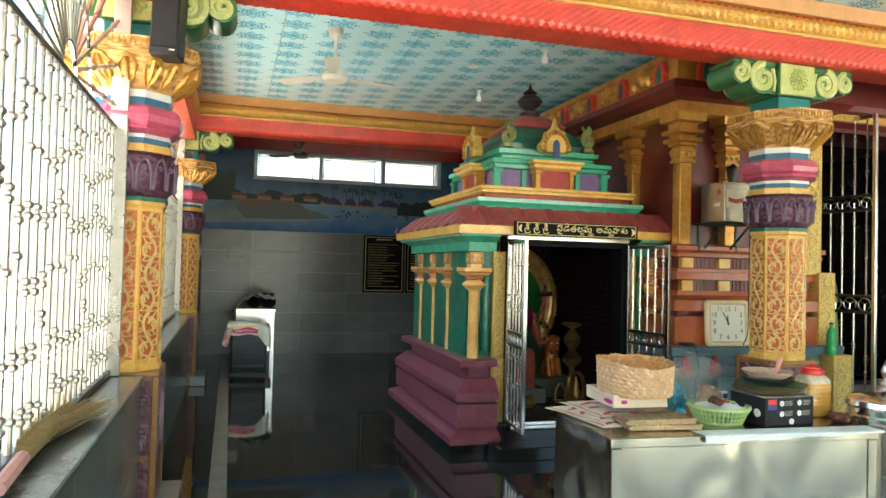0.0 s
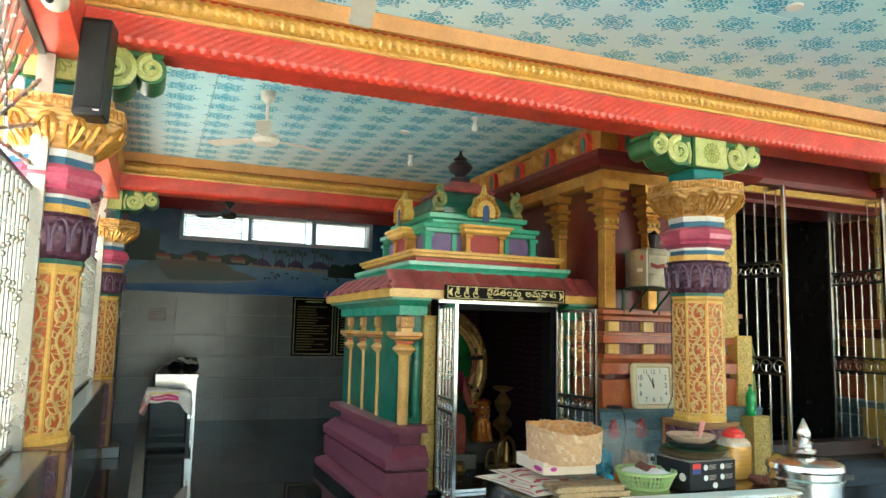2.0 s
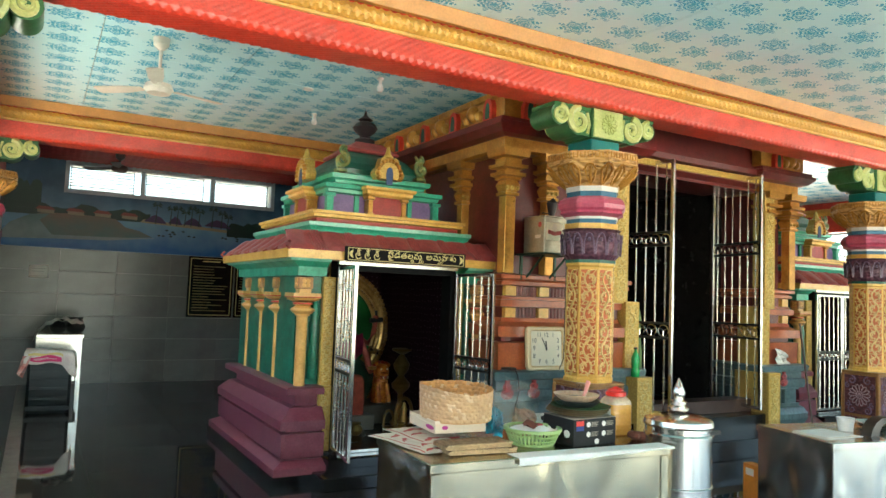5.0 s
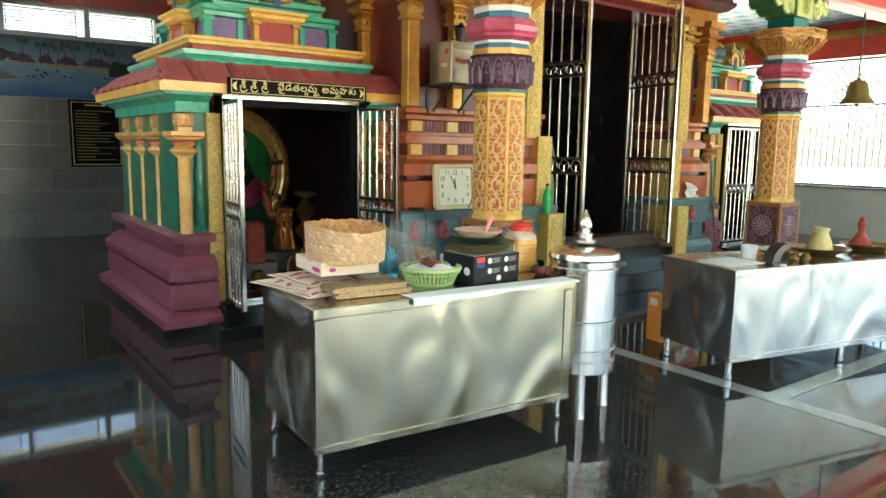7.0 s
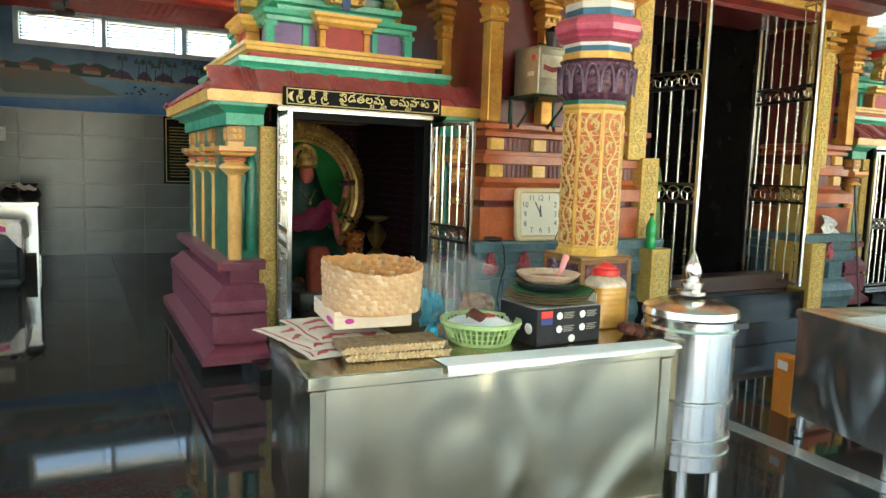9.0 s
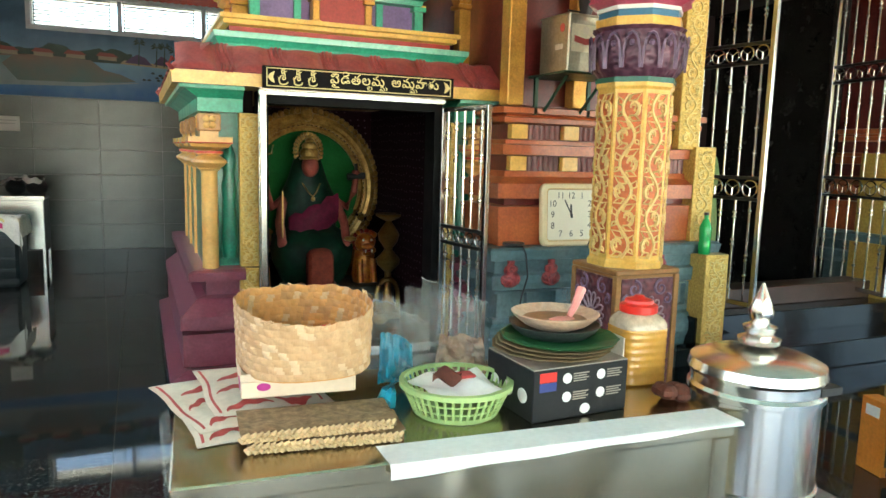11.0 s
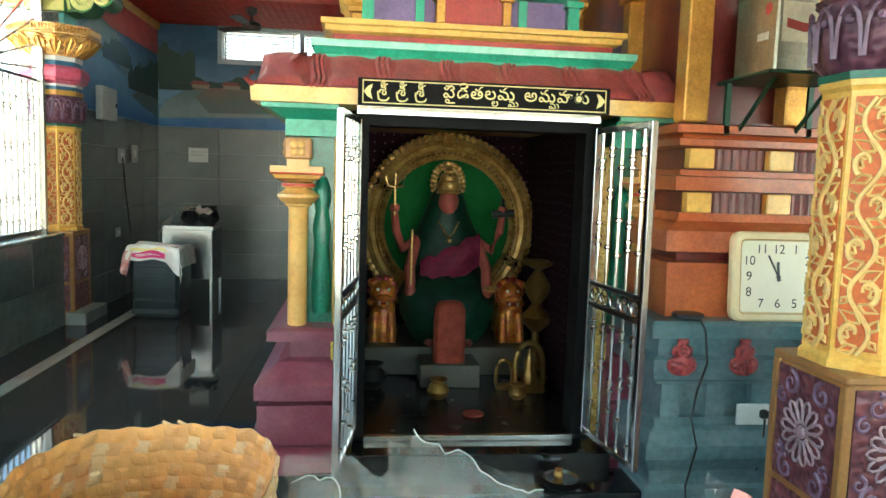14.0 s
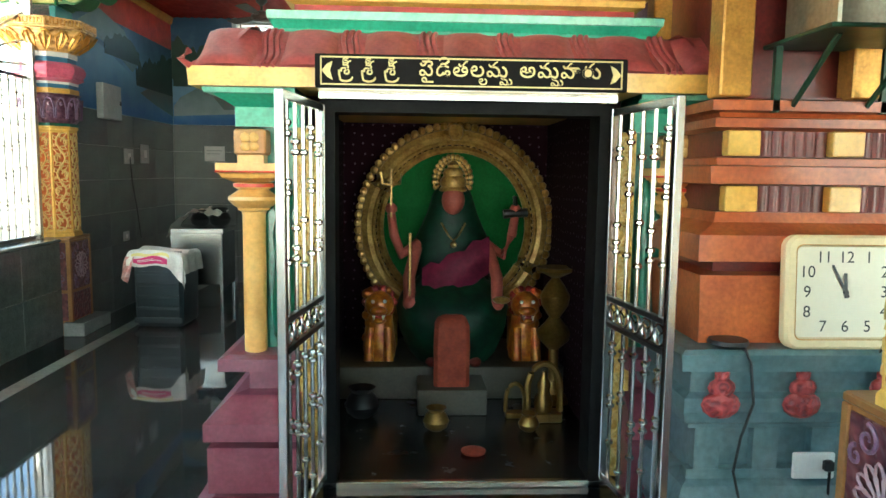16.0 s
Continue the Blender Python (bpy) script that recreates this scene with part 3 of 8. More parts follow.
        lf.tube([(c * q * fl, s * q * fl, z) for q, z in ((0.25, 2.462), (0.315, 2.508), (0.368, 2.575))], 0.012, 4)
    part("acanthus", lf, GOLD, cap)
    key = Geo()
    for u in (-0.114, -0.057, 0.0, 0.057, 0.114):
        for x0, x1, z0, z1 in ((-0.020, -0.012, 2.634, 2.682), (0.012, 0.020, 2.634, 2.682), (-0.012, 0.012, 2.634, 2.643)):
            key.box(u + x0, u + x1, -0.362, -0.354, z0, z1)
    for k in range(8):
        part("key_band", key, GOLD, cap, at=pose(0, 0, 0, 0, 0, 45 * k), soft=False)
    part("teal_neck", Geo().box(-0.15, 0.15, -0.15, 0.15, 2.70, 2.82, 0.006), TEAL, t)
    bk = part("bracket", Geo().box(-0.165, 0.165, -0.17, 0.17, 2.82, 3.068, 0.006), BRACKETGREEN, t, "pale green scrolled bracket capital")
    for y in (-0.182, 0.17):
        part("square_panel", Geo().box(-0.155, 0.155, y, y + 0.012, 2.83, 3.06, 0.004), SCROLLGREEN, bk, "yellow-green carved panel")
    for s in (1, -1):
        wg = Geo().box(min(s * 0.165, s * 0.54), max(s * 0.165, s * 0.54), -0.15, 0.15, 3.035, 3.068, 0.004)
        for cx, cz, r in ((0.285, 2.945, 0.118), (0.475, 2.972, 0.085)):
            wg.extrude([(s * cx + r * math.cos(2 * math.pi * k / 24), cz + r * math.sin(2 * math.pi * k / 24)) for k in range(24)], "y", -0.14, 0.14)
        wg.extrude([(s * 0.165, 2.83), (s * 0.30, 2.84), (s * 0.38, 2.90), (s * 0.40, 2.96), (s * 0.47, 3.0), (s * 0.47, 3.036), (s * 0.165, 3.036)], "y", -0.138, 0.138)
        part("wing", wg, BRACKETGREEN, bk, "green volute wing")
        for y in (-0.143, 0.143):
            sg = Geo()
            scroll(s * 0.475, 2.972, 0.075, 1.7, s, y, sg, 0.022)
            scroll(s * 0.475, 2.972, 0.045, 1.0, -s, y, sg, 0.015)
            scroll(s * 0.285, 2.945, 0.106, 1.5, -s, y, sg, 0.031)
            scroll(s * 0.285, 2.945, 0.060, 0.9, -s, y, sg, 0.017)
            sg.tube([(s * 0.19, y, 2.85), (s * 0.175, y, 2.93), (s * 0.20, y, 3.02)], 0.014, 6)
            sg.tube([(s * 0.36, y, 2.87), (s * 0.395, y, 2.95), (s * 0.43, y, 3.035)], 0.013, 6)
            part("scrollwork", sg, SCROLLGREEN, bk, "yellow-green scrolls")
    part("rosette", ROSE_G, None, bk, at=pose(0, -0.185, 2.945))
    part("rosette", ROSE_G, None, bk, at=pose(0, 0.185, 2.945, 0, 0, 180))
    return t


PEDWOOD = surf("brown_gold_paint", (0.34, 0.16, 0.05), 0.4, vary=0.25)
PETAL = surf("lilac_paint", (0.20, 0.115, 0.19), 0.36, vary=0.3, coat=0.2)
SCROLLGREEN = surf("yellow_green_paint", (0.60, 0.60, 0.24), 0.34, vary=0.3, dirt=(0.42, 0.48, 0.14), coat=0.2)
BRACKETGREEN = surf("grass_green_paint", (0.045, 0.17, 0.055), 0.36, vary=0.35, coat=0.2)
col = column(3.36, 4.72, "tall painted octagonal column with gold capital")
for cx, cy in ((7.42, 4.72), (-1.22, 4.72), (-1.22, 9.45), (12.25, 4.72), (12.22, 9.45), (-1.25, -0.5), (12.25, -0.5)):
    copy_thing(col, pose(cx, cy, 0))

# ---- small shrine ----


def pilaster(parent, x, y, name="pilaster", base=0.735):
    """Short round-ringed shrine pilaster with a square carved head."""
    p = part(name, Geo().lathe(x, y, [(0.046, base), (0.046, 1.285), (0.05, 1.30)], 16), CREAM, parent, "cream yellow pilaster")
    g = Geo().lathe(x, y, [(0.05, 1.30), (0.062, 1.305), (0.064, 1.315), (0.078, 1.322), (0.100, 1.345), (0.098, 1.358), (0.076, 1.372), (0.058, 1.385), (0.078, 1.395), (0.078, 1.41), (0.06, 1.415)], 20)
    g.loft((x - 0.06, x + 0.06, y - 0.06, y + 0.06), [(1.415, 0), (1.432, 0.040), (1.448, 0.048), (1.452, 0.058), (1.488, 0.058)])
    g.box(x - 0.05, x + 0.05, y - 0.05, y + 0.05, 1.485, 1.52)
    part("ring_moulding", g, CREAM, p)
    part("head_block", Geo().box(x - 0.062, x + 0.062, y - 0.062, y + 0.062, 1.52, 1.62, 0.008), ORANGEWOOD, p, "carved ochre block")
    fl = [Geo(), Geo()]
    for k in range(4):
        a = math.pi / 4 + k * math.pi / 2
        fl[0].ball((x + 0.024 * math.cos(a), y - 0.064, 1.57 + 0.024 * math.sin(a)), 0.02, 6, 4, (1, 0.4, 1))
        fl[1].ball((x - 0.064, y + 0.024 * math.cos(a), 1.57 + 0.024 * math.sin(a)), 0.02, 6, 4, (0.4, 1, 1))
    for f_ in fl:
        part("flower", f_, CREAM, p)
    part("red_line", Geo().lathe(x, y, [(0.0785, 1.396), (0.0795, 1.402), (0.0785, 1.409)], 20, cap=False), RED, p)
    part("red_edge", Geo().loft((x - 0.06, x + 0.06, y - 0.06, y + 0.06), [(1.452, 0.0585), (1.4555, 0.060), (1.459, 0.0585)]), RED, p, soft=False)
    return p


MINT = surf("pale_mint_paint", (0.30, 0.62, 0.46), 0.3, vary=0.3, dirt=(0.14, 0.48, 0.33), coat=0.3)
PANELRED = surf("deep_scarlet_paint", (0.44, 0.035, 0.026), 0.36, vary=0.35, coat=0.2)
ORANGEWOOD = surf("ochre_block_paint", (0.55, 0.27, 0.10), 0.45)


def niche(parent, m, name="gable"):
    """A gold arched gable with a small blue niche, standing on a little red panel front."""
    posts = []
    for s in (-1, 1):
        g = Geo()
        posts.append(g)
        g.box(s * 0.17 - 0.032, s * 0.17 + 0.032, -0.05, 0.06, 0.0, 0.03, 0.004)
        g.box(s * 0.17 - 0.022, s * 0.17 + 0.022, -0.04, 0.06, 0.03, 0.15, 0.004)
        g.box(s * 0.17 - 0.036, s * 0.17 + 0.036, -0.055, 0.06, 0.15, 0.18, 0.004)
    p = part(name, Geo().box(-0.148, 0.148, -0.02, 0.05, 0.0, 0.18), PANELRED, parent, "gold arched gable over a red panel", at=m)
    for q in posts:
        part("gable_post", q, GOLD, p)
    part("cornice", Geo().loft((-0.2, 0.2, -0.06, 0.06), [(0.18, 0), (0.20, 0.03), (0.225, 0.03), (0.24, 0.055), (0.262, 0.055)]), YELLOW, p, soft=False)
    a = Geo()
    pts = []
    for k in range(21):
        th = -0.35 + (math.pi + 0.7) * k / 20
        r = 0.135 + 0.016 * math.cos(6 * th)
        pts.append((r * math.cos(th), r * 1.15 * math.sin(th) + 0.40))
    a.extrude(pts, "y", -0.05, 0.05)
    a.lathe(0, 0, [(0.03, 0.54), (0.055, 0.56), (0.03, 0.59), (0.012, 0.66)], 10)
    arch = part("arch", a, GOLD_FINE, p, "carved gold arch")
    bl = Geo()
    for k in range(13):
        th = -0.3 + (math.pi + 0.6) * k / 12
        bl.ball((0.115 * math.cos(th), -0.052, 0.40 + 0.13 * math.sin(th)), 0.024, 7, 4)
    part("curls", bl, GOLD, p)
    nb = Geo().extrude([(-0.03, 0.30), (0.03, 0.30), (0.035, 0.40), (0.025, 0.45), (0, 0.465), (-0.025, 0.45), (-0.035, 0.40)], "y", -0.056, -0.045)
    part("blue_niche", nb, NICHEBLUE, p, "small blue niche")
    return p


NICHEBLUE = surf("cobalt_paint", (0.02, 0.06, 0.18), 0.4)


SIGN_SYLLABLES = [("శీ", "loop"), ("శీ", "loop"), ("శీ", "loop"), None, ("పై", ""), ("డ", "curl"), ("త", ""), ("ల", "ల"), ("మ", "మ"), None, ("అ", ""), ("మ", "మ"), ("వా", ""), ("రు", "")]


def letter_mesh(text, size):
    """A raised letter whose left edge lies at 0, and its width."""
    cu = bpy.data.curves.new("letter", "FONT")
    cu.body, cu.size, cu.extrude, cu.offset = text, size, 0.0015, 0.0003
    tx = new("letter_curve", cu)
    me = bpy.data.meshes.new_from_object(tx.evaluated_get(bpy.context.evaluated_depsgraph_get()))
    bpy.data.objects.remove(tx)
    xs = [v.co.x for v in me.vertices] or [0.0, 0.03]
    me.transform(Matrix.Translation((-min(xs), 0, 0)))
    me.materials.append(SIGNGOLD)
    return me, max(xs) - min(xs)


def shrine(x, label, with_sign):
    """A small gabled shrine with a stepped plum plinth and painted tower roof."""
    t = thing("small_shrine", label, "shrine", "side shrines", at=pose(x, 0, 0))
    Y0, Y1 = 5.90, 7.75
    W = 0.846
    rect = (-W, W, Y0, Y1)
    open_w = 0.52

    def ring_part(name, mat, prof, lab=""):
        """A moulding that runs along one side and returns on the front up to the door, on each side."""
        inner = W - 0.12
        z0, z1 = prof[0][0], prof[-1][0]
        for s in (-1, 1):
            sec = [(W + o, z) for z, o in prof]
            a = [(s * 0.66, Y0 - (u - W), z) for u, z in sec] + [(s * 0.66, Y0 + 0.12, z1), (s * 0.66, Y0 + 0.12, z0)]
            b = [(s * u, Y0 - (u - W), z) for u, z in sec] + [(s * inner, Y0 + 0.12, z1), (s * inner, Y0 + 0.12, z0)]
            c = [(s * u, Y1 + (u - W), z) for u, z in sec] + [(s * inner, Y1 - 0.12, z1), (s * inner, Y1 - 0.12, z0)]
            part(name, Geo().rings([a, b, c]), mat, t, lab, soft=False)
    ring_part("stone_base", BLACKSTONE, [(0.0, 0.25), (0.07, 0.25)], "black granite base course")
    ring_part("lower_plinth", PURPLE, [(0.07, 0.24), (0.125, 0.24), (0.165, 0.16), (0.17, 0.15)], "plum stepped plinth")
    ring_part("plinth_block", PURPLE, [(0.17, 0.125), (0.185, 0.125), (0.19, 0.168), (0.375, 0.168), (0.38, 0.115)])
    ring_part("plinth_slope", PURPLE, [(0.38, 0.115), (0.40, 0.115), (0.405, 0.18), (0.475, 0.18), (0.565, 0.085), (0.575, 0.03)])
    ring_part("plinth_neck", PURPLE, [(0.575, 0.03), (0.665, 0.03)])
    ring_part("plinth_top", PURPLE, [(0.665, 0.03), (0.672, 0.13), (0.72, 0.13), (0.732, 0.10), (0.74, 0.02)])
    g = Geo()
    for s in (-1, 1):
        part("side_wall", Geo().box(s * W - 0.03, s * W + 0.03, Y0 + 0.061, Y1, 0.735, 1.63), GREENWALL, t, "wavy green wall panel", soft=False)
        g = Geo()
        g.box(min(s * 0.56, s * (W - 0.03)), max(s * 0.56, s * (W - 0.03)), Y0, Y0 + 0.06, 0.735, 1.63)
        part("wall_panel", g, GREENWALL, t, "wavy green wall panel", soft=False)
    part("rear_wall", Geo().box(-W, W, Y1 - 0.06, Y1, 0.0, 1.9), GREENWALL, t, soft=False)
    for s in (-1, 1):
        for y in (Y0 - 0.03, 6.5, 6.98, 7.46):
            pilaster(t, s * W, y)
        fig = Geo()
        xx = s * 0.735
        fig.lathe(xx, Y0 - 0.01, [(0.04, 0.79), (0.05, 0.9), (0.035, 1.12), (0.045, 1.2), (0.03, 1.28), (0.042, 1.33), (0.038, 1.39), (0.02, 1.44)], 12)
        part("relief_figure", fig, GREENWALL, t, "plain green relief shape")
        part("gold_jamb", Geo().box(min(s * 0.57, s * 0.68), max(s * 0.57, s * 0.68), Y0 - 0.05, Y0 + 0.05, 0.735, 1.63, 0.004), GOLD_FINE, t, "gold carved jamb strip")
        creeper(t, s * 0.625, Y0 - 0.052, 0.76, 1.61, 0.085)
        creeper(t, s * 0.625, Y0 - 0.062, 0.225, 0.71, 0.085)
        part("gold_jamb_foot", Geo().box(min(s * 0.565, s * 0.685), max(s * 0.565, s * 0.685), Y0 - 0.06, Y0 + 0.05, 0.20, 0.73, 0.004), GOLD_FINE, t, "gold carved jamb strip")
    ring_part("architrave", GREEN, [(1.63, 0.06), (1.705, 0.06), (1.715, 0.075), (1.75, 0.13), (1.765, 0.15), (1.77, 0.15)], "sea green cornice")
    ring_part("architrave_edge", MINT, [(1.749, 0.10), (1.750, 0.154), (1.768, 0.160), (1.7695, 0.10)], "pale mint cornice edge")
    g = Geo().loft(rect, [(1.77, 0.195), (1.84, 0.20)])
    part("eave_band", g, YELLOW, t, "yellow eave band", soft=False)
    # curved lotus roof
    prof = [(1.84, 0.20), (1.862, 0.175), (1.89, 0.12), (1.925, 0.075), (1.962, 0.035), (1.995, 0.0), (2.01, -0.03)]
    part("curved_roof", Geo().loft(rect, prof), MAROON_ROOF, t, "dusty red lotus-petal roof", soft=True)
    def on_roof(v, rise):
        """A point of the roof's curve at v, lifted off it: how far out and how high."""
        k = v * (len(prof) - 1.001)
        i = int(k)
        z, o = (prof[i][j] + (prof[i + 1][j] - prof[i][j]) * (k - i) for j in (0, 1))
        return o + 0.72 * rise, z + 0.68 * rise

    def tongue(u, v):
        """A swollen lotus petal: across by u, up the roof's curve by v."""
        w = 2 * u - 1
        tip = math.sin(math.pi * min(1.0, 0.06 + 0.94 * v)) ** 0.5
        return (0.108 * w * (1 - 0.05 * v), *on_roof(v, 0.040 * (1 - abs(w) ** 3.0) * tip - 0.004))

    for s in (0, -1, 1):
        def put(a, o, z):
            return (a, Y0 - o, z) if s == 0 else (s * (W + o), a, z)
        petal = smooth(sheet(lambda u, v: put(*tongue(u, v)), 18, 14).mesh("roof_petal"), 60)
        rib = Geo()
        for da, r in ((0.128, 0.0105), (0.152, 0.0125), (0.176, 0.0105)):
            rib.tube([put(da + 0.010 * math.sin(2 * math.pi * k / 10), *on_roof(k / 10, 0.003)) for k in range(11)], r, 6)
        rib = smooth(rib.mesh("roof_rib"), 60)
        petal.materials.append(MAROON_ROOF)
        rib.materials.append(MAROON_ROOF)
        for k in range(-3, 4):
            m = pose(0.304 * k, 0, 0) if s == 0 else pose(0, (Y0 + Y1) / 2 + 0.304 * k, 0)
            part("roof_petal", petal, None, t, at=m)
            if k < 3:
                part("roof_rib", rib, None, t, at=m)
    for sx in (-1, 1):
        for yy, sy in ((Y0, -1), (Y1, 1)):
            part("corner_curl", Geo().tube([(sx * (W + 0.19), yy + sy * 0.19, 1.84), (sx * (W + 0.215), yy + sy * 0.215, 1.862), (sx * (W + 0.19), yy + sy * 0.19, 1.895)], 0.014, 6), MAROON_ROOF, t)
    part("tower_cornice", Geo().loft(rect, [(2.01, -0.07), (2.03, -0.07), (2.045, -0.06), (2.062, -0.05)]), GREEN, t, "sea green stepped cornice", soft=False)
    part("cornice_edge", Geo().loft(rect, [(2.062, -0.06), (2.064, -0.045), (2.094, -0.042), (2.098, -0.048), (2.10, -0.1)]), MINT, t, "pale mint cornice edge", soft=False)
    part("red_course", Geo().loft(rect, [(2.09, -0.14), (2.14, -0.14)]), PANELRED, t, soft=False)
    part("yellow_course", Geo().loft(rect, [(2.14, -0.14), (2.15, -0.105), (2.175, -0.105), (2.18, -0.085), (2.205, -0.085), (2.21, -0.2)]), YELLOW, t, "yellow tower course", soft=False)
    part("tower_wall", Geo().loft(rect, [(2.205, -0.33), (2.39, -0.33)]), VIOLET, t, "violet tower wall", soft=False)
    pil = Geo()
    for sx in (-1, 1):
        for yy, sy in ((Y0 + 0.31, -1), (Y1 - 0.31, 1)):
            px = sx * (W - 0.31)
            pil = Geo()
            pil.box(px - 0.045, px + 0.045, yy - 0.045, yy + 0.045, 2.205, 2.235)
            pil.box(px - 0.03, px + 0.03, yy - 0.03, yy + 0.03, 2.235, 2.36)
            pil.box(px - 0.045, px + 0.045, yy - 0.045, yy + 0.045, 2.36, 2.39)
            part("tower_pilaster", pil, GREEN, t, soft=False)
        for yy in (Y0 + 0.33, Y1 - 0.33):
            px = sx * 0.27
            part("tower_strip", Geo().box(px - 0.022, px + 0.022, yy - 0.022, yy + 0.022, 2.206, 2.388), GREEN, t, soft=False)
    part("tower_steps", Geo().loft(rect, [(2.39, -0.325), (2.40, -0.285), (2.43, -0.28), (2.44, -0.255), (2.475, -0.255), (2.48, -0.32), (2.505, -0.39), (2.53, -0.385), (2.545, -0.345), (2.585, -0.34), (2.595, -0.40), (2.615, -0.45)]), GREEN, t, "sea green stepped tier", soft=False)
    part("tower_dome", Geo().loft(rect, [(2.61, -0.45), (2.66, -0.44), (2.72, -0.465), (2.79, -0.53), (2.86, -0.62)]), DARKGREEN, t, "dark green dome", soft=False)
    part("dome_cap", Geo().loft(rect, [(2.85, -0.585), (2.865, -0.575), (2.885, -0.585), (2.91, -0.625), (2.95, -0.675), (2.98, -0.71), (2.985, -0.74)]), MAROON_ROOF, t, "dusty red dome cap", soft=False)
    part("finial", Geo().lathe(0, 6.73, [(0.10, 2.98), (0.10, 3.03), (0.06, 3.045), (0.05, 3.07), (0.10, 3.11), (0.125, 3.15), (0.10, 3.19), (0.05, 3.215), (0.075, 3.235), (0.05, 3.255), (0.02, 3.28), (0.006, 3.33)], 20), FINIALBLACK, t, "dark kalasha finial")
    niche(t, pose(0, Y0 + 0.26, 2.205))
    niche(t, pose(-W + 0.26, 6.73, 2.205, 0, 0, -90))
    niche(t, pose(W - 0.26, 6.73, 2.205, 0, 0, 90))
    for sx in (-1, 1):
        for yy in (Y0 + 0.40, Y1 - 0.40):
            ll = Geo()
            px = sx * (W - 0.44)
            ll.box(px - 0.05, px + 0.05, yy - 0.05, yy + 0.05, 2.60, 2.635, 0.006)
            scroll(px + sx * 0.005, 2.715, 0.07, 1.4, sx, yy - 0.03, ll, 0.026)
            scroll(px - sx * 0.015, 2.80, 0.04, 1.2, -sx, yy - 0.03, ll, 0.018)
            ll.tube([(px, yy, 2.63), (px + sx * 0.03, yy, 2.71), (px - sx * 0.02, yy, 2.79), (px - sx * 0.05, yy, 2.85)], 0.032, 7, lambda e: 1.2 - 0.8 * e)
            part("corner_ornament", ll, GOLDGREEN, t, "mossy green and gold corner curls")
    # inside
    g = Geo()
    g.box(-0.75, 0.75, 5.84, 7.70, 0.0, 0.19)
    part("inner_floor", g, DARKSTONE, t, "dark stone inner floor")
    for s in (-1, 1):
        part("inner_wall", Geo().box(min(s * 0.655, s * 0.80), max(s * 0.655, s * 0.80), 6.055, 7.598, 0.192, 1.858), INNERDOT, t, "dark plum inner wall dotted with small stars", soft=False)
        part("inner_return", Geo().box(min(s * 0.577, s * 0.80), max(s * 0.577, s * 0.80), 6.022, 6.053, 0.192, 1.858), INNERSHADE, t, soft=False)
    part("inner_ceiling", Geo().box(-0.8, 0.8, 5.96, 7.66, 1.86, 1.92), INNERSHADE, t, soft=False)
    part("inner_lintel", Geo().box(-0.56, 0.56, 5.985, 6.02, 1.70, 1.858), INNERSHADE, t, soft=False)
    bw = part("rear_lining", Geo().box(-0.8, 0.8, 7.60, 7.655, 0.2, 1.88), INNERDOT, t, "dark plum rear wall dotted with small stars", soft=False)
    # door frame of dark stone with a steel surround
    g = Geo()
    for s in (-1, 1):
        g.box(min(s * 0.52, s * 0.575), max(s * 0.52, s * 0.575), 5.82, 5.98, 0.19, 1.76)
    g.box(-0.52, 0.52, 5.82, 5.98, 1.69, 1.76)
    part("stone_frame", g, FRAMESTONE, t, "dark polished stone door frame", soft=False)
    part("steel_head", Geo().box(-0.58, 0.58, 5.785, 5.82, 1.735, 1.772, 0.004), STEELBAR, t, "polished steel door surround")
    part("steel_sill", Geo().box(-0.52, 0.52, 5.79, 5.82, 0.175, 0.205, 0.004), STEELBAR, t, "polished steel door surround")
    g = Geo()
    g.box(-0.655, 0.655, 5.62, 5.84, 0.0, 0.175, 0.006)
    g.box(-0.79, 0.72, 5.36, 5.62, 0.0, 0.10, 0.006)
    part("step", g, BLACKSTONE, t, "black granite steps")
    if with_sign:
        g = Geo()
        g.box(-0.575, 0.575, 5.66, 5.69, 1.765, 1.885, 0.003)
        sg = part("sign_board", g, SIGNBLACK, t, "black name board with gold border and letters")
        b = Geo()
        for z in (1.774, 1.871):
            b.box(-0.555, 0.555, 5.656, 5.66, z, z + 0.005)
        for xx in (-0.555, 0.550):
            b.box(xx, xx + 0.005, 5.656, 5.66, 1.774, 1.876)
        for s in (-1, 1):
            b.extrude([(s * 0.55, 1.825), (s * 0.53, 1.848), (s * 0.51, 1.858), (s * 0.52, 1.825), (s * 0.51, 1.792), (s * 0.53, 1.802)], "y", 5.654, 5.66)
        part("border", b, SIGNGOLD, sg, soft=False)
        made = [letter_mesh(y_[0], 0.070 if y_[1] == "loop" else 0.078) if y_ else (None, 0.028) for y_ in SIGN_SYLLABLES]
        fit_ = 0.965 / (sum(w for m_, w in made) + 0.010 * len(made) + 0.105)
        x = -0.4825
        for syl, (me, wd) in zip(SIGN_SYLLABLES, made):
            wd *= fit_
            if me:
                part("letter", me, None, sg, "gold raised letter", at=pose(x, 5.657, 1.812, 90) @ Matrix.Diagonal((fit_, 1, 1, 1)))
            if me and syl[1] == "loop":
                lp = [(x + wd * (0.5 - 0.62 * math.cos(math.pi * k / 10)), 5.657, 1.803 - 0.016 * math.sin(math.pi * k / 10) + 0.012 * max(0, 2 - k)) for k in range(11)]
                part("letter_loop", Geo().tube(lp, 0.0042, 6), SIGNGOLD, sg)
                x += 0.035 * fit_
            elif me and syl[1] == "curl":
                lp = [(x + wd * (0.55 - 0.32 * math.cos(5.2 * k / 12)), 5.657, 1.866 + 0.011 * math.sin(5.2 * k / 12)) for k in range(13)]
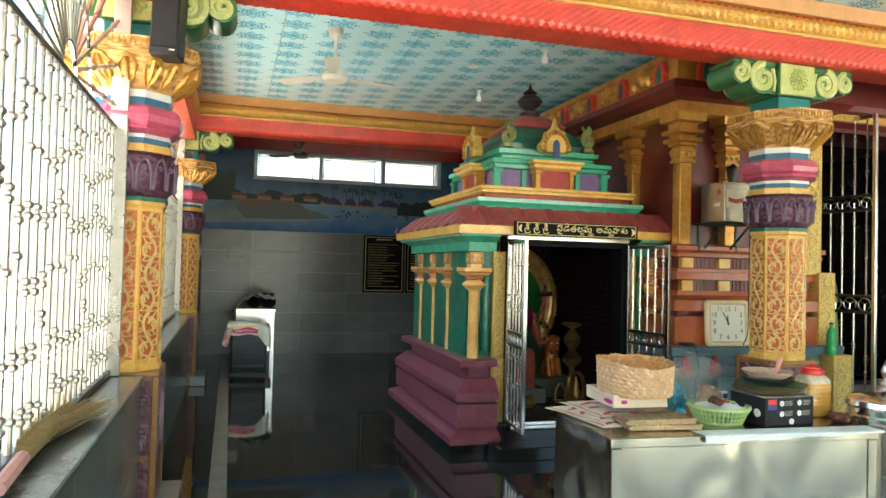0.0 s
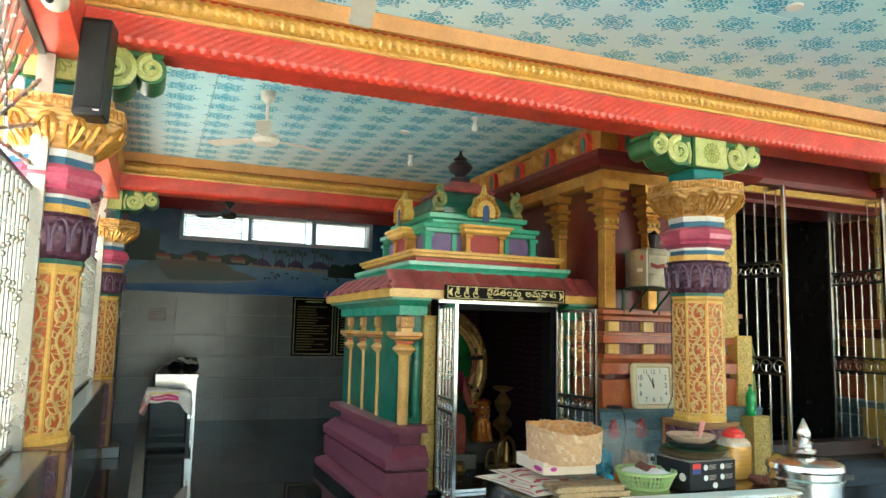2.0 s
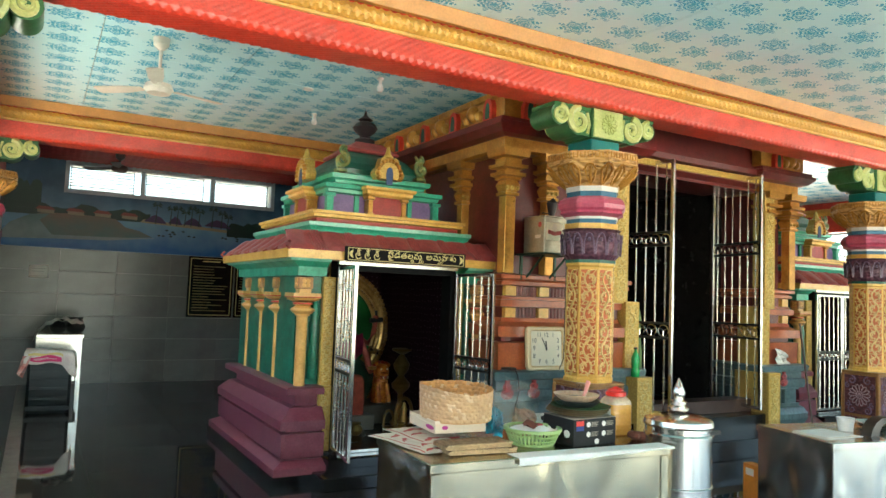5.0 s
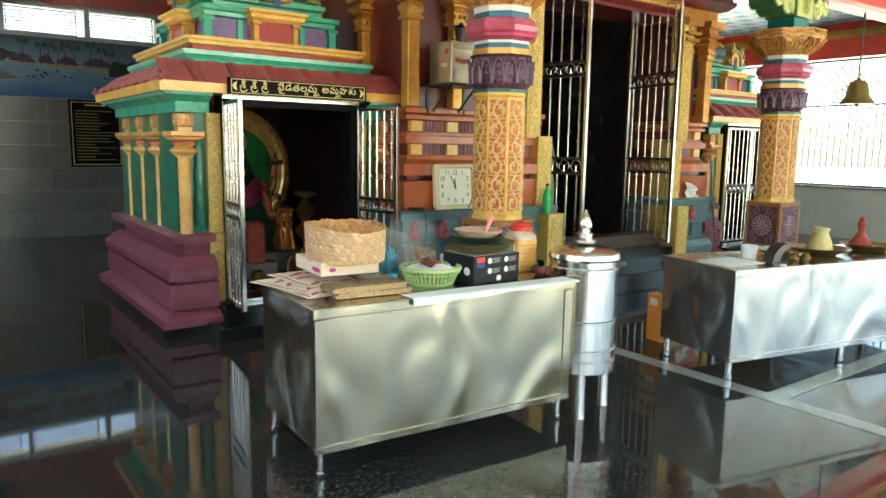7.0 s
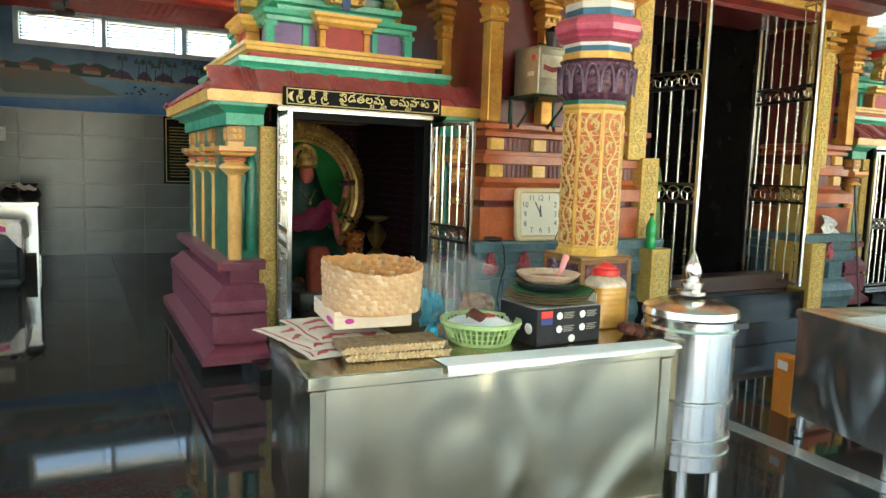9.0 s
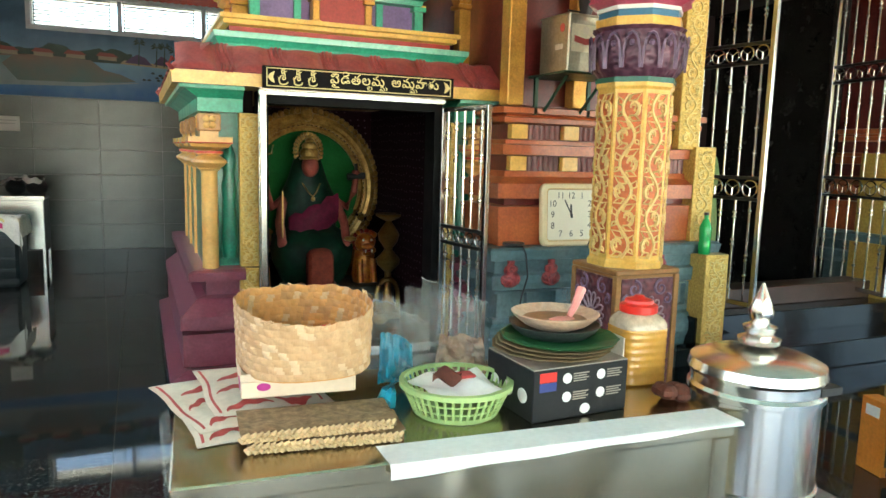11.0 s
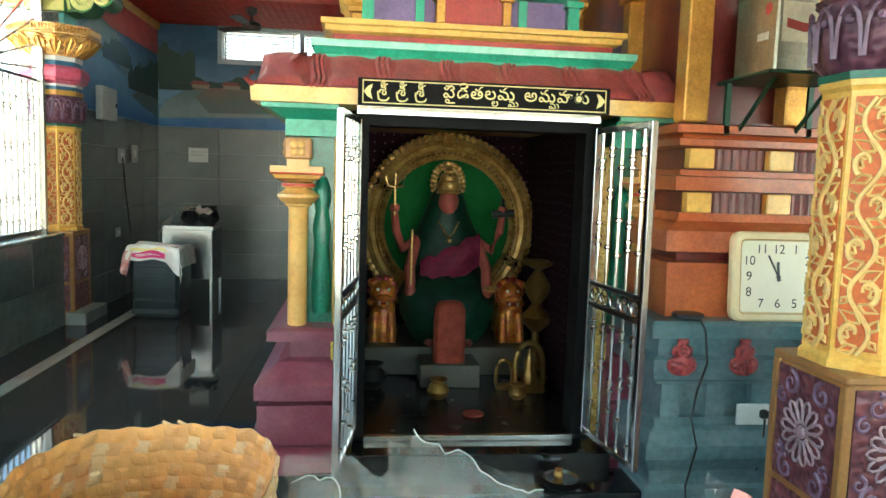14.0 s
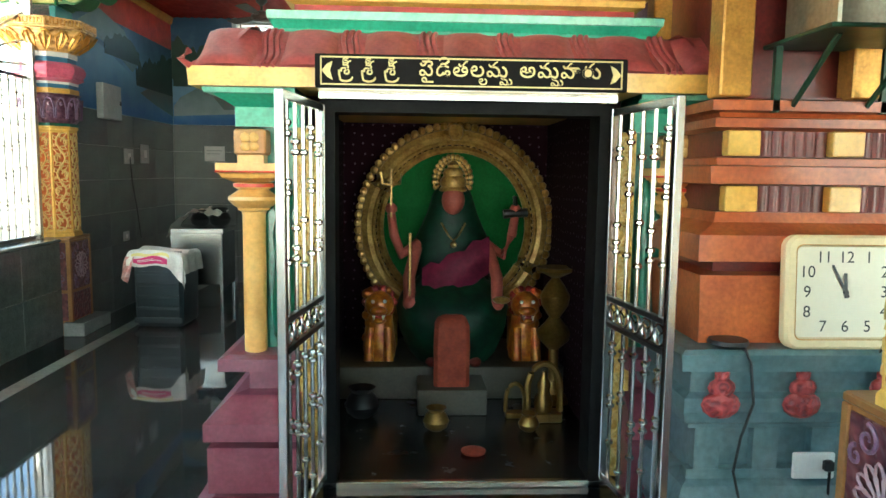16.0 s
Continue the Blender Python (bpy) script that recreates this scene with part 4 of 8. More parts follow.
                part("letter_loop", Geo().tube(lp, 0.0034, 6), SIGNGOLD, sg)
            elif me and syl[1]:
                me2, w2 = letter_mesh(syl[1], 0.046)
                part("letter", me2, None, sg, at=pose(x + wd - w2 * 0.6, 5.657, 1.783, 90))
            x += wd + 0.010 * fit_
    return t


GREENWALL = surf("viridian_paint", (0.010, 0.19, 0.11), 0.3, vary=0.5, scale=7, dirt=(0.004, 0.09, 0.05), coat=0.4)
FINIALBLACK = surf("sooty_metal", (0.03, 0.02, 0.022), 0.4, metal=0.3)
GOLDGREEN = surf("mossy_gold_paint", (0.05, 0.17, 0.07), 0.36, vary=0.4, scale=18, dirt=(0.36, 0.27, 0.07), coat=0.2)
DARKSTONE = surf("dark_stone", (0.018, 0.017, 0.016), 0.25, vary=0.4)
FRAMESTONE = surf("black_door_stone", (0.010, 0.010, 0.010), 0.55, vary=0.4, bump=0.0, spec=0.08)
# near-black colour that stands in for the shade inside shrine and sanctum
INNERSHADE = surf("inner_shade_black", (0.022, 0.012, 0.013), 0.8, spec=0.15)
SIGNBLACK = surf("black_sign_board", (0.010, 0.008, 0.008), 0.75, spec=0.15)
SIGNGOLD = surf("gold_letter_paint", (0.82, 0.66, 0.28), 0.5)


def starred():
    m, N, L, B = nodes_of("starred_plum_cloth")
    tc = N.new("ShaderNodeTexCoord")
    v = N.new("ShaderNodeTexVoronoi")
    v.inputs["Scale"].default_value = 16
    v.inputs["Randomness"].default_value = 0.35
    v.voronoi_dimensions = "2D"
    sp = N.new("ShaderNodeSeparateXYZ")
    L.new(tc.outputs["Object"], sp.inputs["Vector"])
    ad = N.new("ShaderNodeMath")
    L.new(sp.outputs["X"], ad.inputs[0])
    L.new(sp.outputs["Y"], ad.inputs[1])
    cb = N.new("ShaderNodeCombineXYZ")
    L.new(ad.outputs[0], cb.inputs["X"])
    L.new(sp.outputs["Z"], cb.inputs["Y"])
    L.new(cb.outputs["Vector"], v.inputs["Vector"])
    lt = N.new("ShaderNodeMath")
    lt.operation = "LESS_THAN"
    lt.inputs[1].default_value = 0.11
    L.new(v.outputs["Distance"], lt.inputs[0])
    mix = N.new("ShaderNodeMix")
    mix.data_type = "RGBA"
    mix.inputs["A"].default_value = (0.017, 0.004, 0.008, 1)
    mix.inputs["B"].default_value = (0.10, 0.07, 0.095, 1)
    L.new(lt.outputs[0], mix.inputs["Factor"])
    L.new(mix.outputs["Result"], B.inputs["Base Color"])
    B.inputs["Roughness"].default_value = 0.85
    B.inputs["Specular IOR Level"].default_value = 0.1
    return m


INNERDOT = starred()
SX = 2.15
s1 = shrine(SX, "small painted shrine with a green and gold tower roof", True)
s2 = shrine(8.70, "small painted shrine beside the main sanctum", False)

# ---- main sanctum ----


def sanctum():
    t = thing("main_sanctum", "large red and gold temple sanctum with moulded base", "shrine")
    Y0, Y1 = 5.46, 9.05
    for s, (xa, xb) in ((-1, (2.99, 4.48)), (1, (AX * 2 - 4.48, 7.09))):
        rect = (xa, xb, Y0, Y1)

        def lay(name, mat, prof, lab="", c=0.0):
            return part(name, Geo().loft(rect, prof), mat, t, lab, soft=False)
        lay("grey_base", GREYBLUE, [(0.0, 0.13), (0.12, 0.13), (0.13, 0.10), (0.20, 0.11), (0.26, 0.14), (0.32, 0.14), (0.38, 0.11), (0.40, 0.08)], "slate blue moulded base")
        lay("grey_panel_course", GREYBLUE, [(0.40, 0.05), (0.60, 0.05)])
        pb = Geo()
        for k in range(8):
            xx = xa - 0.02 + 0.21 * k
            if xx < xb:
                part("panel_post", Geo().box(xx - 0.045, xx + 0.045, Y0 - 0.09, Y0 - 0.04, 0.436, 0.584), GREYBLUE, t, soft=False)
        pb.box(xa - 0.09, xb + 0.05, Y0 - 0.09, Y0 - 0.04, 0.40, 0.435)
        pb.box(xa - 0.09, xb + 0.05, Y0 - 0.09, Y0 - 0.04, 0.585, 0.60)
        part("panel_rail", pb, GREYBLUE, t, soft=False)
        lay("grey_cornice", GREYBLUE, [(0.60, 0.06), (0.61, 0.11), (0.65, 0.12), (0.70, 0.12), (0.715, 0.09), (0.79, 0.09), (0.80, 0.14), (0.86, 0.15), (0.875, 0.13), (0.88, 0.0)])
        bud = Geo()
        for k in range(5):
            xx = xa + 0.005 + 0.285 * k
            if xx > xb:
                break
            yy = Y0 - 0.125
            bud = Geo()
            bud.ball((xx, yy, 0.68), 0.07, 10, 6, (1, 0.35, 0.72))
            bud.ball((xx, yy, 0.74), 0.05, 10, 6, (1, 0.4, 0.7))
            bud.ball((xx, yy, 0.785), 0.028, 8, 5, (1, 0.5, 1))
            part("red_bud", bud, BUDRED, t, "red carved bud ornament")
        lay("orange_block", ORANGE, [(0.88, 0.055), (1.12, 0.065), (1.125, 0.0)], "orange painted block course")
        lay("recess", DARKRED, [(1.12, -0.01), (1.17, -0.01)])
        lay("orange_slab", ORANGE, [(1.17, 0.08), (1.26, 0.08), (1.30, 0.0), (1.335, -0.01)])
        lay("red_recess", RIBRED, [(1.335, -0.03), (1.74, -0.03)], "deep red ribbed recess")
        lay("orange_roll", ORANGE, [(1.43, -0.02), (1.435, 0.03), (1.495, 0.035), (1.50, 0.0), (1.525, 0.0), (1.53, -0.03)])
        lay("upper_roll", ORANGE, [(1.62, -0.02), (1.63, 0.02), (1.66, 0.02), (1.665, -0.01), (1.68, 0.0), (1.685, 0.04), (1.72, 0.04), (1.73, -0.01)])
        for z0, z1 in ((1.338, 1.428), (1.532, 1.62)):
            for k in range(8):
                xx = xa + 0.03 + 0.372 * k
                if xx < xb - 0.06:
                    part("yellow_block", Geo().box(xx, xx + 0.115, Y0 - 0.02, Y0 + 0.04, z0, z1, 0.004), YELLOW, t, "yellow painted block")
            rb = Geo()
            fluted(rb, xa + 0.04, xb - 0.02, [(Y0 + 0.029, z1), (Y0 + 0.029, z0)], 0.040, 0.012, 0.0)
            part("ribbing", rb, RIBRED, t, "deep red vertical ribs")
        lay("upper_wall", RIBRED, [(1.73, -0.09), (2.86, -0.09)], "deep red upper wall")
        # gold pilasters
        spots = [(0.03, Y0 - 0.0, 0.055), (0.50 if s < 0 else 0.40, Y0 + 0.02, 0.05), (0.06, Y0 + 0.8, 0.05), (0.06, Y0 + 1.9, 0.05), (0.06, Y0 + 3.0, 0.05)]
        spots += [(0.95, Y0 + 0.02, 0.05)] if s < 0 else []
        for off, py, wd in spots:
            px = xa + off if s < 0 else xb - off
            g = Geo()
            g.box(px - wd, px + wd, py - wd, py + wd, 1.73, 2.42, 0.006)
            g.loft((px - wd, px + wd, py - wd, py + wd), [(2.42, 0), (2.425, 0.02), (2.45, 0.02), (2.455, 0.005), (2.52, 0.025), (2.56, 0.005), (2.57, 0.03), (2.59, 0.03), (2.60, 0.06), (2.63, 0.06), (2.635, 0.02), (2.66, 0.02), (2.67, 0.07), (2.70, 0.075), (2.705, 0.03), (2.76, 0.03), (2.77, 0.08), (2.84, 0.09)])
            p = part("gold_pilaster", g, GOLD, t, "gold painted pilaster with stepped capital", soft=False)
            cv = Geo()
            for k in range(3):
                cv.ball((px - wd + wd * k, py - wd - 0.02, 2.49), 0.022, 6, 4)
            part("carved_head", cv, GOLD_FINE, p)
        lay("gold_entablature", GOLD, [(2.83, 0.03), (2.85, 0.06), (2.95, 0.06), (2.96, 0.03)], "gold entablature")
        lay("maroon_cornice", DARKRED, [(2.95, 0.08), (2.97, 0.14), (3.03, 0.20), (3.06, 0.20), (3.07, 0.17), (3.10, 0.17), (3.11, 0.05)], "maroon cornice")
        lay("parapet", GOLD, [(3.10, 0.07), (3.13, 0.10), (3.30, 0.10), (3.31, 0.13), (3.36, 0.13)], "gold parapet")
        nb, nd, sq = Geo(), Geo(), Geo()
        arch = [(-0.07, 0.0), (0.07, 0.0), (0.07, 0.12), (0.045, 0.18), (0, 0.20), (-0.045, 0.18), (-0.07, 0.12)]
        for k in range(6):
            yy = Y0 + 0.1 + 0.62 * k
            for xx, sg in ((xa - 0.10, -1), (xb + 0.10, 1)):
                nb, nd = Geo(), Geo()
                nb.extrude([(yy + u, 3.11 + v) for u, v in arch], "x", xx + sg * 0.05, xx - sg * 0.02)
                nd.extrude([(yy + u * 0.45, 3.12 + v * 0.75) for u, v in arch], "x", xx + sg * 0.054, xx + sg * 0.03)
                rn = part("red_niche", nb, RED, t, "red arched niche on the parapet")
                part("niche_hollow", nd, DARKGREEN, rn)
                part("parapet_boss", Geo().ball((xx, yy + 0.31, 3.23), 0.085, 10, 6, (0.8, 1, 1)).ball((xx, yy + 0.20, 3.19), 0.055, 8, 5).ball((xx, yy + 0.42, 3.19), 0.055, 8, 5).ball((xx, yy + 0.31, 3.33), 0.04, 8, 5), GOLD, t, "gold scroll boss")
        for k in range(3):
            xx = xa + 0.15 + 0.55 * k
            if xx + 0.1 > xb:
                break
            nb, nd = Geo(), Geo()
            nb.extrude([(xx + u, 3.11 + v) for u, v in arch], "y", Y0 - 0.15, Y0 - 0.08)
            nd.extrude([(xx + u * 0.45, 3.12 + v * 0.75) for u, v in arch], "y", Y0 - 0.154, Y0 - 0.13)
            rn = part("red_niche", nb, RED, t, "red arched niche on the parapet")
            part("niche_hollow", nd, DARKGREEN, rn)
            part("parapet_boss", Geo().ball((xx + 0.27, Y0 - 0.1, 3.23), 0.085, 10, 6, (1, 0.8, 1)).ball((xx + 0.17, Y0 - 0.1, 3.19), 0.055, 8, 5).ball((xx + 0.37, Y0 - 0.1, 3.19), 0.055, 8, 5).ball((xx + 0.27, Y0 - 0.1, 3.33), 0.04, 8, 5), GOLD, t, "gold scroll boss")
        # stepped gold carved door jamb
        xj = xb - 0.12 if s < 0 else xa + 0.12
        jd = Geo()
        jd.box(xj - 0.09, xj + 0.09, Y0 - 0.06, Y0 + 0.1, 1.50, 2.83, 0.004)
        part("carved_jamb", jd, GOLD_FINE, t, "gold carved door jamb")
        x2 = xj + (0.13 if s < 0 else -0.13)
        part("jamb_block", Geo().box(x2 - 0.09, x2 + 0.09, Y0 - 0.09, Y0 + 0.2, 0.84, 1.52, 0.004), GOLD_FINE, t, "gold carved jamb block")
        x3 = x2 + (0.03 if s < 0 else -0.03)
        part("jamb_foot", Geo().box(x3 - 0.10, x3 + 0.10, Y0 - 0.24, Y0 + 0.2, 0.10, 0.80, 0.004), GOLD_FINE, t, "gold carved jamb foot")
        creeper(t, xj, Y0 - 0.062, 1.53, 2.80, 0.13)
        creeper(t, x2, Y0 - 0.092, 0.87, 1.49, 0.13)
        creeper(t, x3, Y0 - 0.242, 0.13, 0.77, 0.14)
    # doorway
    dx = 0.90
    part("lintel", Geo().box(AX - 1.02, AX + 1.02, Y0 + 0.02, Y0 + 0.6, 2.83, 3.36), DARKRED, t, "maroon lintel")
    part("lintel_cornice", Geo().loft((AX - 1.02, AX + 1.02, Y0, Y0 + 0.4), [(2.86, 0.0), (2.90, 0.05), (2.98, 0.05), (3.0, 0.10), (3.05, 0.12), (3.06, 0.06), (3.10, 0.06)]), DARKRED, t, soft=False)
    part("lintel_gold", Geo().box(AX - 1.0, AX + 1.0, Y0 - 0.075, Y0 - 0.05, 2.91, 2.975, 0.003), GOLD_FINE, t, "gold lettered band as plain relief")
    g = Geo()
    for s in (-1, 1):
        part("door_jamb", Geo().box(AX + s * 0.90 - 0.10, AX + s * 0.90 + 0.10, Y0 + 0.49, Y1, 0.37, 2.86), DARKSTONE, t, "dark stone door jamb", soft=False)
    # near-black wall and ceiling: the doorway's shade put into their colour
    part("rear_wall", Geo().box(AX - 0.8, AX + 0.8, 7.3, 7.4, 0.37, 2.86), INNERSHADE, t, "near-black wall that stands for the sanctum's inner shade", soft=False)
    part("inner_ceiling", Geo().box(AX - 1.0, AX + 1.0, Y0 + 0.5, Y1, 2.87, 2.95), INNERSHADE, t, soft=False)
    st = Geo()
    st.box(AX - 1.1, AX + 1.1, Y0 - 0.20, Y1, 0.0, 0.36, 0.006)
    st.box(AX - 1.25, AX + 1.25, Y0 - 0.50, Y0 - 0.20, 0.0, 0.19, 0.006)
    part("steps", st, BLACKSTONE, t, "black granite steps")
    part("threshold", Geo().box(AX - 0.95, AX + 0.95, Y0 - 0.02, Y0 + 0.2, 0.36, 0.50, 0.006), THRESH, t, "dark wooden threshold")
    return t


BUDRED = carved("red_carved_bud", (0.42, 0.06, 0.06), (0.18, 0.02, 0.03), scale=60, metal=0.0)
RIBRED = surf("deep_red_paint", (0.18, 0.024, 0.021), 0.36, vary=0.45, coat=0.25)
THRESH = surf("dark_wood", (0.06, 0.025, 0.015), 0.4)
sanctum()


# ---- steel tables ----
def steel_table(label, at, L, D, H, body0, leg, skin):
    t = thing("steel_table", label, "table", "steel counters", at=at)
    part("top", Geo().box(-0.012, L + 0.012, -0.012, D + 0.012, H - 0.045, H, 0.004), skin, t, "folded steel top")
    g = Geo()
    g.box(0.0, L, 0.0, D, body0, H - 0.046)
    part("body", g, skin, t, "dented stainless sheet body", soft=False)
    for a in (0.0, L - 0.045):
        part("front_post", Geo().box(a - 0.004, a + 0.049, -0.006, 0.04, body0 - 0.005, H - 0.046, 0.004), skin, t)
    part("bottom_rail", Geo().box(-0.006, L + 0.006, -0.008, 0.02, body0 - 0.012, body0 + 0.022, 0.003), skin, t)
    for a in (0.035, L - 0.035) if L < 1.7 else (0.035, L / 2, L - 0.035):
        for b in (0.035, D - 0.035):
            lg = part("leg", Geo().lathe(a, b, [(leg, 0.03), (leg, body0)], 12), STEEL, t)
            part("foot", Geo().lathe(a, b, [(leg * 0.9, 0.0), (leg * 1.25, 0.008), (leg * 1.25, 0.03), (leg, 0.034)], 12), STEEL, lg)
    return t


T1 = pose(0.98, 3.055, 0, 0, 0, -3.9)
steel_table("dented stainless steel counter crowded with baskets and boxes", T1, 1.385, 0.655, 0.75, 0.138, 0.014, SHEET)
T2 = pose(3.66, 2.85, 0, 0, 0, -12.0)
steel_table("long stainless steel counter with offering vessels on it", T2, 2.1, 0.62, 0.70, 0.13, 0.022, PALESHEET)


# ---- rear bay: red ribbed soffit, tiles, mural, windows ----
g = Geo()
fluted(g, XL, XR, [(9.5, 3.30), (10.4, 3.32), (11.4, 3.34), (YB, 3.36)], 0.09, 0.014, 0.35)
g.box(XL, XR, 9.5, YB, 3.38, 3.42)
rs = part("soffit", g, surf("matt_red_paint", (0.55, 0.05, 0.035), 0.8, vary=0.3, spec=0.15), None)
tagged(rs, "red ribbed soffit over the rear bay", "ceiling", kind="structure")


def tiles(parent, axis, fixed, a0, a1, z0, z1, w, h, mat, side):
    """Wall tiles, each a shallow slab with open joints, set in running courses."""
    me = {}
    rows = max(1, round((z1 - z0) / h))
    hh = (z1 - z0) / rows
    n = max(1, round((a1 - a0) / w))
    ww = (a1 - a0) / n
    for r in range(rows):
        for k in range(n):
            if not me:
                q = Geo().box(0.002, ww - 0.002, 0, 0.018, 0.002, hh - 0.002, 0.0015)
                m = q.mesh("tile")
                m.materials.append(mat)
                me[0] = m
            if axis == "x":
                at = pose(a0 + k * ww, fixed, z0 + r * hh)
            else:
                at = pose(fixed, a0 + k * ww, z0 + r * hh, 0, 0, 90) if side > 0 else pose(fixed, a0 + (k + 1) * ww, z0 + r * hh, 0, 0, -90)
            part("tile", me[0], None, parent, at=at)


tiles(wall_north, "x", YB + 0.001, XL, 3.6, 0.0, 2.02, 0.78, 0.34, WALLTILE, 1)
tiles(wall_west, "y", XL - 0.001, 9.66, YB, 0.0, 2.02, 0.66, 0.34, WALLTILE, 1)
tiles(wall_west, "y", XL - 0.001, 1.0, 4.52, 0.0, SILL, 0.60, 0.41, LEDGETILE, 1)
tiles(wall_west, "y", XL - 0.001, 4.93, 9.25, 0.0, SILL, 0.60, 0.41, LEDGETILE, 1)


def paint(name, lo, hi, z0, z1, scale=4.0):
    """Brushed mural paint that blends from one tone to another over its height."""
    m, N, L, B = nodes_of(name)
    tc = N.new("ShaderNodeTexCoord")
    sp = N.new("ShaderNodeSeparateXYZ")
    L.new(tc.outputs["Object"], sp.inputs["Vector"])
    ns = N.new("ShaderNodeTexNoise")
    ns.inputs["Scale"].default_value = scale
    ns.inputs["Detail"].default_value = 5
    L.new(tc.outputs["Object"], ns.inputs["Vector"])
    mr = N.new("ShaderNodeMapRange")
    mr.inputs["From Min"].default_value, mr.inputs["From Max"].default_value = z0, z1
    L.new(sp.outputs["Z"], mr.inputs["Value"])
    ad = N.new("ShaderNodeMath")
    ad.operation = "MULTIPLY_ADD"
    L.new(ns.outputs["Fac"], ad.inputs[0])
    ad.inputs[1].default_value = 0.9
    L.new(mr.outputs["Result"], ad.inputs[2])
    sb = N.new("ShaderNodeMath")
    sb.operation = "SUBTRACT"
    sb.use_clamp = True
    L.new(ad.outputs[0], sb.inputs[0])
    sb.inputs[1].default_value = 0.45
    mix = N.new("ShaderNodeMix")
    mix.data_type = "RGBA"
    mix.inputs["A"].default_value = (*lo, 1)
    mix.inputs["B"].default_value = (*hi, 1)
    L.new(sb.outputs[0], mix.inputs["Factor"])
    L.new(mix.outputs["Result"], B.inputs["Base Color"])
    B.inputs["Roughness"].default_value = 0.45
    return m


MUR_SKY = paint("mural_sky", (0.15, 0.29, 0.44), (0.02, 0.075, 0.14), 2.45, 2.95)
MUR_WATER = paint("mural_water", (0.016, 0.12, 0.35), (0.17, 0.33, 0.45), 2.05, 2.5)
MUR_BANK = paint("mural_bank", (0.06, 0.15, 0.15), (0.20, 0.13, 0.09), 2.15, 2.6, 5)
MUR_PALE = paint("mural_pale_foam", (0.26, 0.33, 0.34), (0.12, 0.19, 0.19), 2.1, 2.5, 8)
MUR_TREE = paint("mural_trees", (0.008, 0.03, 0.022), (0.02, 0.06, 0.04), 2.4, 3.0, 12)
MUR_HILL = paint("mural_purple_hut", (0.05, 0.03, 0.09), (0.09, 0.06, 0.14), 2.5, 2.8, 10)
MUR_SAND = paint("mural_sand", (0.32, 0.28, 0.18), (0.24, 0.20, 0.14), 2.4, 2.7, 10)
MUR_ROOF = paint("mural_red_roof", (0.25, 0.06, 0.04), (0.18, 0.05, 0.04), 2.5, 2.8, 10)
mural = thing("mural", "painted lakeside landscape with palms and huts on the wall", "mural")
rng = random.Random(4)


def daub(name, mat, pts, lift, wall="n"):
    """A flat painted shape on the rear or the west wall."""
    if wall == "n":
        gg = Geo().extrude(pts, "y", YB - lift, YB + 0.001 - lift * 0.3)
    else:
        gg = Geo().extrude(pts, "x", XL + lift, XL - 0.001 + lift * 0.3)
    return part(name, gg, mat, mural, soft=False)


def ragged(x0, x1, z0, h, n, jit):
    top = [(x0 + (x1 - x0) * k / n, z0 + h(k / n) + rng.uniform(0, jit)) for k in range(n + 1)]
    return [(x0, z0 - 0.03)] + top + [(x1, z0 - 0.03)]


gsk = Geo()
gsk.box(-1.095, -0.33, YB - 0.003, YB + 0.001, 2.02, 3.36)
gsk.box(-0.33, 2.87, YB - 0.003, YB + 0.001, 2.02, 2.87)
gsk.box(2.87, 4.6, YB - 0.003, YB + 0.001, 2.02, 3.36)
part("painted_sky", gsk, MUR_SKY, mural, soft=False)
daub("painted_water", MUR_WATER, [(-1.09, 2.025), (4.5, 2.025), (4.5, 2.42), (2.5, 2.44), (0.6, 2.50), (-1.09, 2.30)], 0.005)
daub("painted_bank", MUR_BANK, [(-0.85, 2.24), (-0.5, 2.20), (0.3, 2.22), (0.95, 2.27), (0.75, 2.36), (0.55, 2.40), (0.4, 2.52), (-0.1, 2.55), (-0.6, 2.54), (-0.9, 2.40)], 0.008)
daub("painted_foam", MUR_PALE, [(-1.08, 2.13), (-0.4, 2.16), (0.3, 2.18), (1.0, 2.26), (0.3, 2.23), (-0.45, 2.215), (-0.62, 2.42), (-0.5, 2.52), (-0.75, 2.50), (-1.0, 2.36), (-1.08, 2.25)], 0.010)
daub("painted_far_grove", MUR_TREE, ragged(-1.08, 0.9, 2.53, lambda a: 0.07 + 0.05 * math.sin(9 * a) ** 2, 30, 0.06), 0.0065)
daub("painted_near_grove", MUR_TREE, ragged(2.1, 4.4, 2.40, lambda a: 0.12 + 0.20 * a, 34, 0.08), 0.011)
daub("painted_palm_grove", MUR_TREE, ragged(-1.09, -0.62, 2.62, lambda a: 0.42 - 0.2 * a, 12, 0.16), 0.0112)
daub("painted_shore", MUR_SAND, [(0.75, 2.50), (2.15, 2.43), (2.15, 2.475), (0.8, 2.55)], 0.010)
for hx, hw in ((0.98, 0.17), (1.28, 0.11), (1.55, 0.15), (1.95, 0.22)):
    daub("painted_hut", MUR_HILL, [(hx - hw, 2.52), (hx - hw * 0.6, 2.585), (hx - hw * 0.1, 2.635), (hx + hw * 0.5, 2.60), (hx + hw, 2.50)], 0.012)
